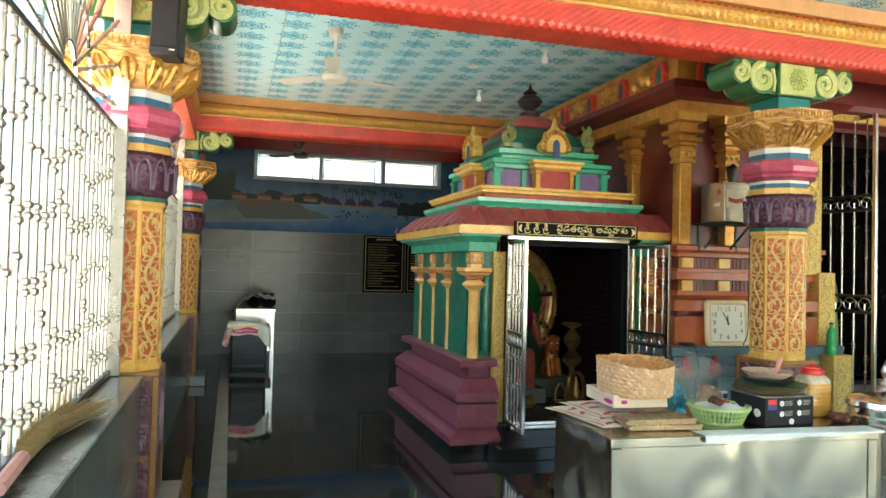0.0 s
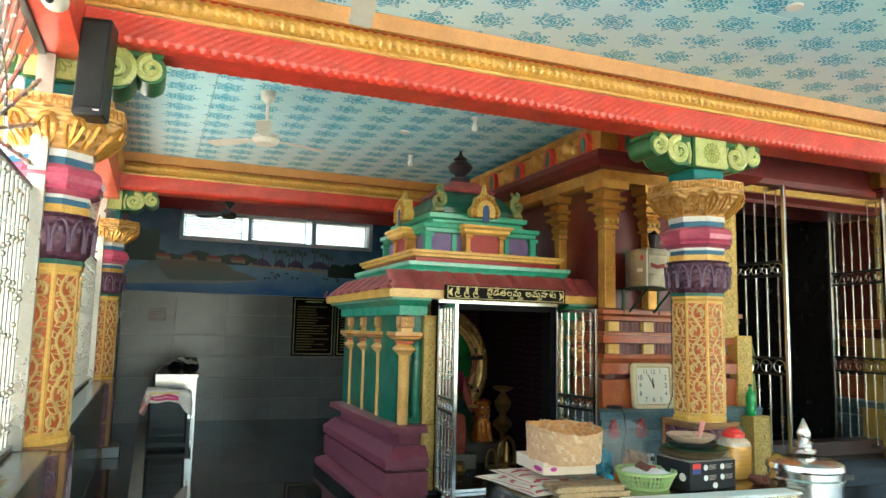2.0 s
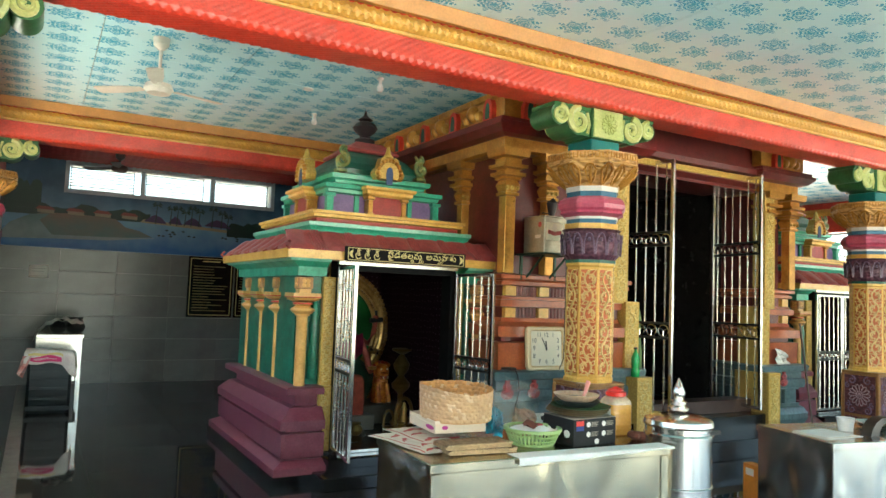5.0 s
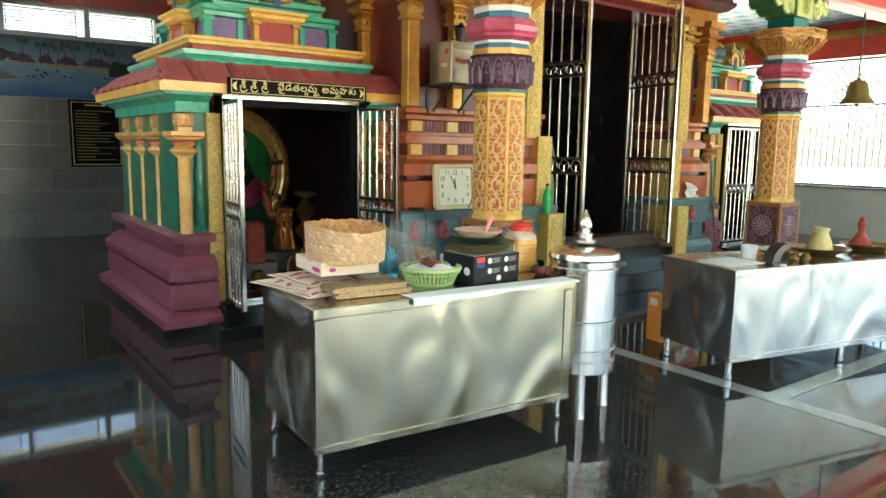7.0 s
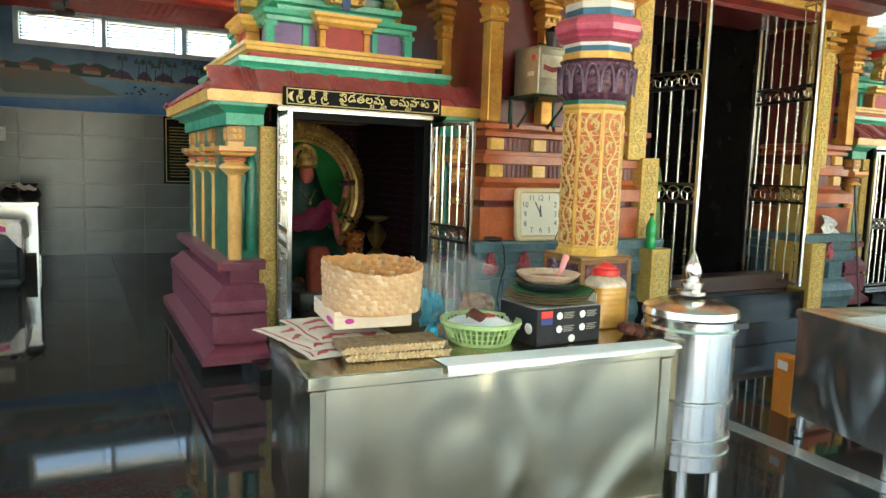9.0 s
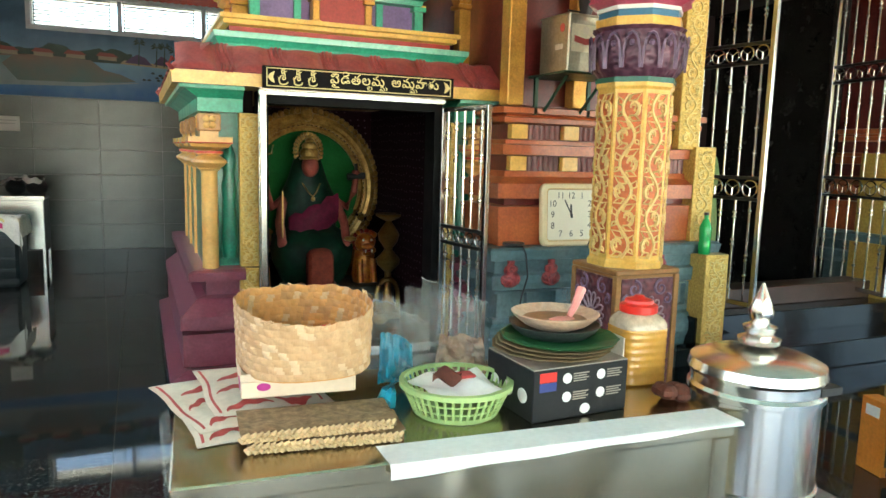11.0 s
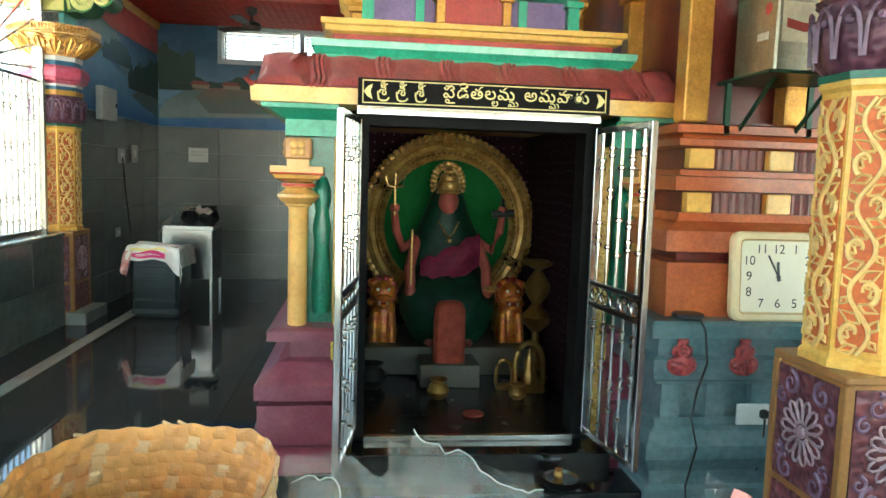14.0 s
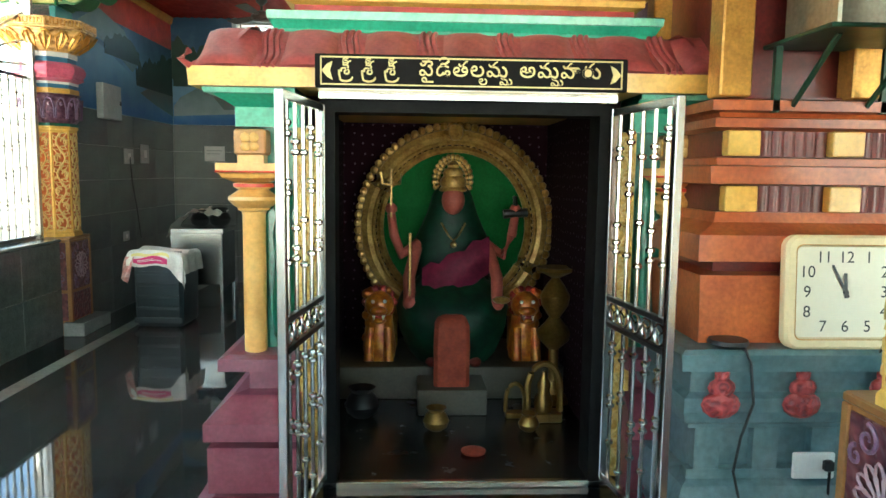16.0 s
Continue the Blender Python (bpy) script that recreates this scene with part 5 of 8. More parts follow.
for px, ph in ((0.98, 0.30), (1.20, 0.26), (1.30, 0.27), (1.42, 0.22), (1.52, 0.29), (1.64, 0.25), (1.85, 0.31), (2.0, 0.25), (2.1, 0.2)):
    gp = Geo()
    gp.extrude([(px - 0.007, 2.49), (px + 0.007, 2.49), (px + 0.02, 2.49 + ph), (px + 0.01, 2.49 + ph)], "y", YB - 0.014, YB - 0.006)
    for k in range(7):
        a = -0.5 + 4.1 * k / 6
        c, s = math.cos(a) * 0.085, math.sin(a) * 0.05
        gp.extrude([(px + 0.015, 2.49 + ph), (px + 0.015 + c * 0.6, 2.50 + ph + s + 0.014), (px + 0.015 + c, 2.485 + ph + s * 0.8), (px + 0.015 + c * 0.6, 2.485 + ph + s)], "y", YB - 0.0145, YB - 0.006)
    part("painted_palm", gp, MUR_TREE, mural, soft=False)
for hx in (-0.55, -0.15, 0.22, 0.6):
    daub("painted_house", MUR_SAND, [(hx - 0.11, 2.54), (hx + 0.11, 2.53), (hx + 0.11, 2.585), (hx - 0.11, 2.59)], 0.012)
    daub("painted_house_roof", MUR_ROOF, [(hx - 0.14, 2.585), (hx + 0.13, 2.58), (hx + 0.07, 2.625), (hx - 0.09, 2.635)], 0.0125)
for k in range(16):
    bx, bz = rng.uniform(1.0, 2.3), rng.uniform(2.30, 2.40)
    daub("painted_waterbird", MUR_TREE, [(bx, bz), (bx + 0.03, bz - 0.012), (bx + 0.06, bz), (bx + 0.03, bz + 0.02)], 0.012)
gsk = Geo().box(XL - 0.001, XL + 0.003, 9.66, YB - 0.004, 2.02, 3.36)
part("painted_sky_side", gsk, MUR_SKY, mural, soft=False)
daub("painted_stream", MUR_WATER, [(9.7, 2.025), (12.28, 2.025), (12.28, 2.20), (11.6, 2.28), (11.0, 2.45), (10.4, 2.62), (9.7, 2.75)], 0.006, "w")
daub("painted_side_bank", MUR_BANK, [(12.28, 2.12), (11.7, 2.20), (11.2, 2.30), (11.6, 2.42), (12.28, 2.45)], 0.009, "w")
daub("painted_side_rock", MUR_PALE, [(9.75, 2.8), (10.5, 2.66), (11.0, 2.50), (11.2, 2.62), (10.8, 2.9), (10.2, 3.0)], 0.009, "w")
daub("painted_side_grove", MUR_TREE, ragged(11.1, 12.28, 2.40, lambda a: 0.10 + 0.32 * a, 20, 0.12), 0.011, "w")
daub("painted_side_bush", MUR_TREE, ragged(10.3, 11.2, 2.62, lambda a: 0.08 + 0.10 * math.sin(3 * a), 14, 0.06), 0.0105, "w")

WINFRAME = surf("pale_blue_window_paint", (0.45, 0.52, 0.56), 0.45)
GLASS_LOUVRE = surf("frosted_louvre_glass", (0.80, 0.84, 0.84), 0.25, vary=0.05)
win = thing("window_1", "high louvred window of three lights in the rear wall", "window", kind="structure")
fr = Geo()
fr.box(-0.33, 2.87, YB - 0.03, YB + 0.10, 3.30, 3.355)
fr.box(-0.33, 2.87, YB - 0.03, YB + 0.10, 2.865, 2.92)
for xx in (-0.33, 0.735, 1.80, 2.815):
    fr.box(xx, xx + 0.055, YB - 0.028, YB + 0.098, 2.921, 3.299)
part("window_frame", fr, WINFRAME, win, soft=False)
lv = Geo().box(0, 0.985, -0.03, 0.03, 0, 0.005).mesh("louvre")
lv.materials.append(GLASS_LOUVRE)
for xx in (-0.265, 0.80, 1.865):
    for k in range(8):
        part("louvre", lv, None, win, at=pose(xx, YB + 0.13, 2.945 + 0.046 * k, 28) @ Matrix.Diagonal((0.93, 1, 1, 1)))
    for xe in (xx + 0.012, xx + 0.90):
        part("louvre_clip", Geo().box(xe, xe + 0.012, YB + 0.08, YB + 0.12, 2.922, 3.298), DARKSTEEL, win)

# ---- outside: made-up wall that backs the left openings and cuts their light ----
nb = part("backdrop_wall", Geo().box(-7.2, -7.0, -14, 22, -0.45, 2.2).box(-7.25, -6.95, -14, 22, 2.2, 2.3), OUTWALL, None, soft=False)
tagged(nb, "plain wall added outside to back and dim the side openings", "wall", kind="structure")

# ---- grilles ----


GRILLEBAR = surf("satin_steel_bar", (0.56, 0.52, 0.45), 0.28, metal=0.75, vary=0.15, bump=0.0)


def bar_mesh(h, r, seed, count=4, double=True, mat=STEELBAR):
    rr = random.Random(seed)
    q = Geo().tube([(0, 0, 0), (0, 0, h)], r, 8)
    for k in range(count):
        z = h * (k + 0.5 + rr.uniform(-0.3, 0.3)) / count
        for dz in ((0, 0.035) if double and rr.random() < 0.5 else (0,)):
            q.ball((0, 0, z + dz), r * (2.2 if r < 0.01 else 1.8), 7, 5, (1, 1, 0.8))
    m = smooth(q.mesh("bar"))
    m.materials.append(mat)
    return m


def ring_geo(r, t, y=0.0, cx=0.0, cz=0.0, n=14):
    q = Geo()
    pts = [(cx + r * math.cos(2 * math.pi * k / n), y, cz + r * math.sin(2 * math.pi * k / n)) for k in range(n + 1)]
    q.tube(pts, t, 5)
    return q


def gate_leaf(name, label, group, at, w, z0, z1, nbars, bands, fr_w=0.03):
    """A steel barred gate leaf: stiles, rails, ball-jointed bars and a band of rings. Its hinge side is x = 0."""
    t = thing(name, label, "gate", group, at=at)
    for a in (0, w - fr_w):
        part("stile", Geo().box(a, a + fr_w, -0.015, 0.015, z0, z1, 0.003), STEEL, t)
    for z in (z0, z1 - fr_w):
        part("rail", Geo().box(fr_w, w - fr_w, -0.013, 0.013, z, z + fr_w, 0.003), STEEL, t)
    for b0, b1 in bands:
        bd = part("ring_band", Geo().box(fr_w, w - fr_w, -0.012, 0.012, b0, b0 + 0.022, 0.003).box(fr_w, w - fr_w, -0.012, 0.012, b1 - 0.022, b1, 0.003), DARKSTEEL, t, "dull steel band")
        rad = (b1 - b0 - 0.044) / 2
        k = max(2, int((w - 2 * fr_w) / (2 * rad + 0.006)))
        for i in range(k):
            cx = fr_w + (w - 2 * fr_w) * (i + 0.5) / k
            q = ring_geo(rad * 0.92, 0.006, 0, cx, (b0 + b1) / 2)
            for a in range(3):
                th = a * 2.094 + 0.5
                q.tube([(cx, 0, (b0 + b1) / 2), (cx + rad * 0.85 * math.cos(th), 0, (b0 + b1) / 2 + rad * 0.85 * math.sin(th))], 0.004, 4)
            part("ring", q, STEELBAR, bd)
    edges = [z0 + fr_w] + [e for b in bands for e in b] + [z1 - fr_w]
    for j in range(0, len(edges), 2):
        h = edges[j + 1] - edges[j]
        ms = [bar_mesh(h, 0.008, 11 * j + s, max(3, round(h / 0.22))) for s in range(3)]
        for i in range(nbars):
            x = fr_w + (w - 2 * fr_w) * (i + 0.5) / nbars
            part("bar", ms[i % 3], None, t, at=pose(x, 0, edges[j]))
    return t


def leaf_at(h, f):
    return pose(h[0], h[1], 0, 0, 0, math.degrees(math.atan2(f[1] - h[1], f[0] - h[0])))


gate_leaf("shrine_gate", "open steel barred gate leaf of the small shrine", "shrine gate leaves", leaf_at((1.585, 5.80), (1.515, 5.27)), 0.535, 0.225, 1.715, 5, ((0.86, 0.985),))
gate_leaf("shrine_gate", "open steel barred gate leaf of the small shrine", "shrine gate leaves", leaf_at((2.715, 5.80), (2.785, 5.27)), 0.535, 0.225, 1.715, 5, ((0.86, 0.985),))
gate_leaf("sanctum_gate", "tall open steel barred gate leaf of the sanctum", "sanctum gate leaves", leaf_at((4.70, 5.92), (4.83, 5.17)), 0.76, 0.42, 2.955, 6, ((1.16, 1.33), (2.085, 2.237)), 0.035)
gate_leaf("sanctum_gate", "tall open steel barred gate leaf of the sanctum", "sanctum gate leaves", leaf_at((6.30, 5.92), (6.18, 5.17)), 0.76, 0.42, 2.955, 6, ((1.16, 1.33), (2.085, 2.237)), 0.035)
gate_leaf("shrine_gate", "closed steel barred gate leaf of the side shrine", "shrine gate leaves", pose(8.14, 5.80, 0, 0, 0, 0), 0.555, 0.225, 1.715, 5, ((0.86, 0.985),))
gate_leaf("shrine_gate", "closed steel barred gate leaf of the side shrine", "shrine gate leaves", pose(9.26, 5.80, 0, 0, 0, 180), 0.555, 0.225, 1.715, 5, ((0.86, 0.985),))


def side_grille(y0, y1, x, label):
    """Tall window grille: close vertical bars with balls, a dark rail and a fan of bars above it."""
    t = thing("window_grille", label, "grille", "side window grilles", at=pose(x, 0, 0))
    part("bottom_rail", Geo().box(-0.025, 0.025, y0, y1, 0.853, 0.885, 0.003), DARKSTEEL, t, "dark steel rail")
    part("middle_rail", Geo().box(-0.012, 0.012, y0, y1, 2.19, 2.215, 0.003), DARKSTEEL, t, "dark steel rail")
    part("top_rail", Geo().box(-0.02, 0.02, y0, y1, 2.925, 2.95, 0.003), DARKSTEEL, t)
    n = int((y1 - y0) / 0.104)
    ms = [bar_mesh(1.31, 0.0115, 40 + s, 6, mat=GRILLEBAR) for s in range(6)]
    for i in range(n + 1):
        part("bar", ms[(i * 5 + i // 6) % 6], None, t, at=pose(0, y0 + (y1 - y0) * i / n, 0.88))
    for yy in (y0 + 0.02, (y0 + y1) / 2):
        part("post", Geo().box(-0.02, 0.02, yy - 0.02, yy + 0.02, 0.855, 2.94, 0.003), STEEL, t)
    part("end_jamb", Geo().box(-0.021, 0.066, y1 - 0.045, y1 - 0.001, 0.853, 2.94, 0.003), GRILLEBAR, t, "pale steel end jamb")
    half = (y1 - y0) / 2
    for c in (y0 + half / 2, y0 + 1.5 * half):
        for i in range(17):
            a = math.pi * (i + 0.5) / 17
            r = min(half / 2 / max(0.05, abs(math.cos(a))), 0.70 / max(0.05, math.sin(a))) * 0.98
            p0 = (0, c + 0.12 * math.cos(a), 2.215 + 0.12 * math.sin(a))
            p1 = (0, c + r * math.cos(a), 2.215 + r * math.sin(a))
            q = Geo().tube([p0, p1], 0.0105, 6)
            for e in (0.35, 0.6, 0.85):
                q.ball([p0[k] + (p1[k] - p0[k]) * e for k in range(3)], 0.017, 6, 4)
            part("fan_bar", q, GRILLEBAR, t)
        for rr in (0.12, 0.42):
            pts = [(0, c + rr * math.cos(math.pi * k / 16), 2.215 + rr * math.sin(math.pi * k / 16)) for k in range(17)]
            part("arc", Geo().tube(pts, 0.009, 6), STEEL, t)
    return t


g1 = side_grille(-0.25, 4.50, -1.28, "tall ornamental steel window grille over the ledge")
g2 = side_grille(4.95, 9.22, -1.28, "tall ornamental steel window grille over the ledge")
copy_thing(g1, pose(12.28, 0, 0))
copy_thing(g2, pose(12.28, 0, 0))

# ---- inside the small shrine ----
BRASS = surf("old_brass", (0.36, 0.22, 0.07), 0.36, metal=0.85, vary=0.35)
GILT = surf("gilt_paint", (0.58, 0.37, 0.12), 0.30, metal=0.5, vary=0.5, scale=14, dirt=(0.26, 0.12, 0.03), bscale=70, bump=0.5)
SAREE = surf("dark_green_silk", (0.004, 0.042, 0.020), 0.5, vary=0.7, scale=9, spec=0.3, bump=1.0, bscale=16)
SAREE2 = surf("maroon_silk", (0.17, 0.01, 0.04), 0.6, vary=0.5, scale=9, spec=0.25, bump=1.0, bscale=22)
SKIN = surf("terracotta_statue_paint", (0.42, 0.10, 0.075), 0.5, vary=0.3, scale=9, spec=0.3)
LIONORANGE = surf("orange_gold_statue_paint", (0.62, 0.24, 0.02), 0.32, metal=0.2, vary=0.5, scale=16, dirt=(0.28, 0.012, 0.010), bump=0.6, bscale=45)
SAREE_RED = surf("dark_red_statue_paint", (0.34, 0.02, 0.015), 0.35, vary=0.4, scale=12)
VERMILION = surf("vermilion_powder", (0.30, 0.045, 0.02), 0.8, vary=0.35, scale=14)
STONEGREY = surf("grey_stone", (0.095, 0.085, 0.06), 0.4, vary=0.3)
HALOGREEN = surf("halo_green_paint", (0.018, 0.13, 0.03), 0.8, vary=0.25, spec=0.12)

plat = thing("altar_platform", "grey stone altar platform inside the shrine", "platform")
part("slab", Geo().box(1.50, 2.80, 6.90, 7.60, 0.19, 0.375, 0.006), STONEGREY, plat)
part("front_block", Geo().box(1.97, 2.335, 6.62, 6.90, 0.19, 0.33, 0.005), STONEGREY, plat)

halo = thing("halo_arch", "carved gold horseshoe halo with a green back", "arch", at=pose(2.20, 7.42, 1.125))
pts, beads, inner = [], Geo(), []
for k in range(41):
    a = math.radians(-52 + 284 * k / 40)
    pts.append((0.54 * math.cos(a), 0, 0.56 * math.sin(a)))
    inner.append((0.462 * math.cos(a), 0.0, 0.48 * math.sin(a)))
rim = Geo().tube(pts, 0.048, 8)
part("rim", rim, GILT, halo, "gold beaded rim")
part("middle_rim", Geo().tube([(0.925 * x_, -0.035, 0.925 * z_) for x_, y_, z_ in pts], 0.014, 6), GILT, halo)
part("inner_rim", Geo().tube(inner, 0.024, 6), GILT, halo)
for k in range(64):
    a = math.radians(-52 + 284 * k / 63)
    beads.ball((0.598 * math.cos(a), -0.01, 0.622 * math.sin(a)), 0.027, 7, 5)
    beads.ball((0.483 * math.cos(a), -0.03, 0.505 * math.sin(a)), 0.011, 5, 3)
tagged(part("beading", beads, GILT, halo), "small gold beads", kind="stuff")
part("back_disc", Geo().extrude([(0.47 * math.cos(2 * math.pi * k / 36), 0.49 * math.sin(2 * math.pi * k / 36)) for k in range(36)], "y", 0.03, 0.05), HALOGREEN, halo, "green painted disc")
for s in (-1, 1):
    q = Geo()
    scroll(s * 0.40, -0.47, 0.11, 1.5, s, -0.02, q, 0.026)
    part("end_curl", q, GILT, halo)
    part("stem", Geo().box(s * 0.40 - 0.05, s * 0.40 + 0.05, -0.03, 0.05, -0.755, -0.46, 0.006), GILT, halo)
q = Geo()
q.ball((0, -0.03, 0.58), 0.055, 8, 5)
q.ball((-0.06, -0.02, 0.565), 0.035, 7, 4)
q.ball((0.06, -0.02, 0.565), 0.035, 7, 4)
part("crest", q, GILT, halo)


def statue():
    """A seated robed figure as one plain mesh."""
    g = Geo()
    cx, cy = 2.175, 7.18
    g.slot = 0
    # robe over the knees and down to the feet
    rings = []
    for z, rx, ry, oy in ((0.38, 0.20, 0.15, -0.10), (0.45, 0.26, 0.18, -0.10), (0.56, 0.31, 0.22, -0.09), (0.68, 0.33, 0.24, -0.07), (0.76, 0.29, 0.22, -0.03), (0.82, 0.21, 0.15, 0.03), (0.90, 0.17, 0.12, 0.06)):
        rings.append([(cx + rx * math.cos(2 * math.pi * k / 28) * (1 + 0.04 * math.sin(k * 2.7)), cy + oy + ry * math.sin(2 * math.pi * k / 28) * (1 + 0.05 * math.sin(k * 3.9)), z + 0.012 * math.sin(k * 1.9)) for k in range(28)])
    g.rings(rings)
    # veil
    rings = []
    for z, rx, ry in ((0.80, 0.235, 0.11), (0.95, 0.245, 0.12), (1.06, 0.225, 0.12), (1.14, 0.185, 0.12), (1.22, 0.150, 0.115), (1.32, 0.120, 0.105), (1.40, 0.085, 0.08)):
        rings.append([(cx + rx * math.cos(2 * math.pi * k / 20), cy + 0.09 + ry * math.sin(2 * math.pi * k / 20), z) for k in range(20)])
    g.rings(rings)
    g.slot = 1
    rings = []
    for e in range(9):
        a = e / 8
        x = cx - 0.18 + 0.39 * a
        z = 0.80 + 0.20 * a
        rings.append([(x, cy - 0.07 - 0.05 * math.sin(math.pi * a) + 0.035 * math.cos(2 * math.pi * k / 8), z - 0.015 + (0.120 + 0.020 * math.sin(2.3 * e)) * math.sin(2 * math.pi * k / 8)) for k in range(8)])
    g.rings(rings)
    g.slot = 2
    g.ball((cx, cy - 0.02, 1.30), 0.076, 16, 10, (0.9, 0.9, 1.12))
    g.tube([(cx, cy + 0.03, 1.10), (cx, cy + 0.02, 1.22)], 0.045, 10)
    for s in (-1, 1):
        g.tube([(cx + s * 0.20, cy + 0.04, 1.04), (cx + s * 0.30, cy - 0.02, 0.98), (cx + s * 0.345, cy - 0.05, 1.10), (cx + s * 0.36, cy - 0.06, 1.22)], 0.032, 8, lambda e: 1.1 - 0.35 * e)
        g.ball((cx + s * 0.36, cy - 0.06, 1.25), 0.035, 8, 5)
        g.tube([(cx + s * 0.21, cy + 0.0, 1.02), (cx + s * 0.255, cy - 0.10, 0.86), (cx + s * 0.25, cy - 0.18, 0.74)], 0.036, 8)
        g.ball((cx + s * 0.25, cy - 0.19, 0.72), 0.042, 8, 5)
        g.ball((cx + s * 0.12, cy - 0.24, 0.395), 0.05, 8, 5, (0.8, 1.5, 0.5))
    g.slot = 3
    g.lathe(cx, cy + 0.01, [(0.076, 1.35), (0.084, 1.362), (0.070, 1.378), (0.078, 1.395), (0.074, 1.425), (0.058, 1.44), (0.064, 1.46), (0.050, 1.482), (0.032, 1.49), (0.036, 1.505), (0.012, 1.53)], 16)
    for k in range(17):
        a = math.radians(-20 + 220 * k / 16)
        g.ball((cx + 0.108 * math.cos(a), cy + 0.055, 1.42 + 0.135 * math.sin(a)), 0.017, 6, 4)
        g.ball((cx + 0.085 * math.cos(a), cy + 0.055, 1.42 + 0.11 * math.sin(a)), 0.015, 6, 4)
    g.tube([(cx - 0.07, cy - 0.06, 1.17), (cx - 0.03, cy - 0.10, 1.10), (cx, cy - 0.115, 1.07), (cx + 0.03, cy - 0.10, 1.10), (cx + 0.07, cy - 0.06, 1.17)], 0.006, 5)
    g.ball((cx, cy - 0.12, 1.05), 0.02, 6, 4)
    tx = cx - 0.36
    g.tube([(tx, cy - 0.08, 1.20), (tx, cy - 0.08, 1.48)], 0.007, 5)
    for s in (-1, 1):
        g.tube([(tx, cy - 0.08, 1.385), (tx + s * 0.05, cy - 0.08, 1.395), (tx + s * 0.062, cy - 0.08, 1.46)], 0.008, 5)
    g.ball((cx + 0.27, cy - 0.22, 0.745), 0.045, 8, 4, (1.2, 1, 0.5))
    g.tube([(cx - 0.25, cy - 0.20, 0.66), (cx - 0.25, cy - 0.20, 1.12)], 0.008, 5)
    g.slot = 4
    g.tube([(cx + 0.29, cy - 0.07, 1.225), (cx + 0.43, cy - 0.07, 1.235)], 0.026, 8)
    g.tube([(cx + 0.36, cy - 0.07, 1.27), (cx + 0.355, cy - 0.07, 1.33)], 0.014, 6)
    me = smooth(g.mesh("goddess_statue"), 50)
    for m in (SAREE, SAREE2, SKIN, GILT, BLACK):
        me.materials.append(m)
    return tagged(new("goddess_statue", me), "seated painted statue draped in green and maroon cloth", "statue")


statue()


def lion(cx, cy, s):
    g = Geo()
    g.lathe(cx, cy, [(0.10, 0.375), (0.115, 0.45), (0.095, 0.60), (0.085, 0.68)], 14)
    g.ball((cx, cy - 0.03, 0.75), 0.10, 14, 8, (1, 0.95, 0.95))
    g.ball((cx, cy - 0.12, 0.725), 0.05, 10, 6, (1.2, 0.9, 0.6))
    g.ball((cx, cy - 0.10, 0.655), 0.045, 10, 6, (1.1, 0.9, 0.5))
    for k in range(9):
        g.ball((cx + s * (0.03 + 0.02 * (k % 3)), cy - 0.02 + 0.02 * (k % 2), 0.42 + 0.05 * k), 0.055, 7, 5, (1, 0.8, 0.7))
    g.slot = 2
    for k in range(10):
        a = 2 * math.pi * k / 10
        g.ball((cx + 0.09 * math.cos(a), cy + 0.0, 0.76 + 0.09 * math.sin(a)), 0.033, 6, 4)
    g.ball((cx, cy - 0.105, 0.690), 0.044, 10, 6, (1.1, 0.9, 0.5))
    g.slot = 0
    for e in (-1, 1):
        g.tube([(cx + e * 0.06, cy - 0.07, 0.60), (cx + e * 0.065, cy - 0.11, 0.45), (cx + e * 0.065, cy - 0.13, 0.385)], 0.034, 8)
        g.ball((cx + e * 0.06, cy - 0.02, 0.845), 0.025, 6, 4)
    g.slot = 1
    for e in (-1, 1):
        g.ball((cx + e * 0.04, cy - 0.115, 0.785), 0.013, 6, 4)
        g.lathe(cx + e * 0.03, cy - 0.16, [(0.003, 0.67), (0.011, 0.70)], 6)
    me = smooth(g.mesh("lion_statue"), 50)
    me.transform(Matrix.Translation((cx, cy, 0.375)) @ Matrix.Diagonal((0.86, 0.9, 0.86, 1)) @ Matrix.Translation((-cx, -cy, -0.375)))
    me.materials.append(LIONORANGE)
    me.materials.append(WHITE)
    me.materials.append(SAREE_RED)
    return tagged(new("lion_statue", me), "orange and gold painted lion statue on the altar", "statue", "altar lions")


lion(1.75, 7.10, -1)
lion(2.60, 7.10, 1)
st = part("vermilion_stone", Geo().loft((2.055, 2.245, 6.66, 6.78), [(0.331, 0.0), (0.55, 0.0), (0.66, -0.004), (0.695, -0.02), (0.71, -0.045)], 0.02), VERMILION, None)
tagged(st, "upright stone slab coated in vermilion powder", "stone")


def pot(name, label, x, y, z, k, mat):
    o = part(name, Geo().lathe(x, y, [(0.035 * k, z), (0.06 * k, z + 0.02 * k), (0.07 * k, z + 0.05 * k), (0.055 * k, z + 0.085 * k), (0.038 * k, z + 0.10 * k), (0.055 * k, z + 0.12 * k), (0.05 * k, z + 0.118 * k), (0.034 * k, z + 0.098 * k)], 18), mat, None)
    return tagged(o, label, "pot")


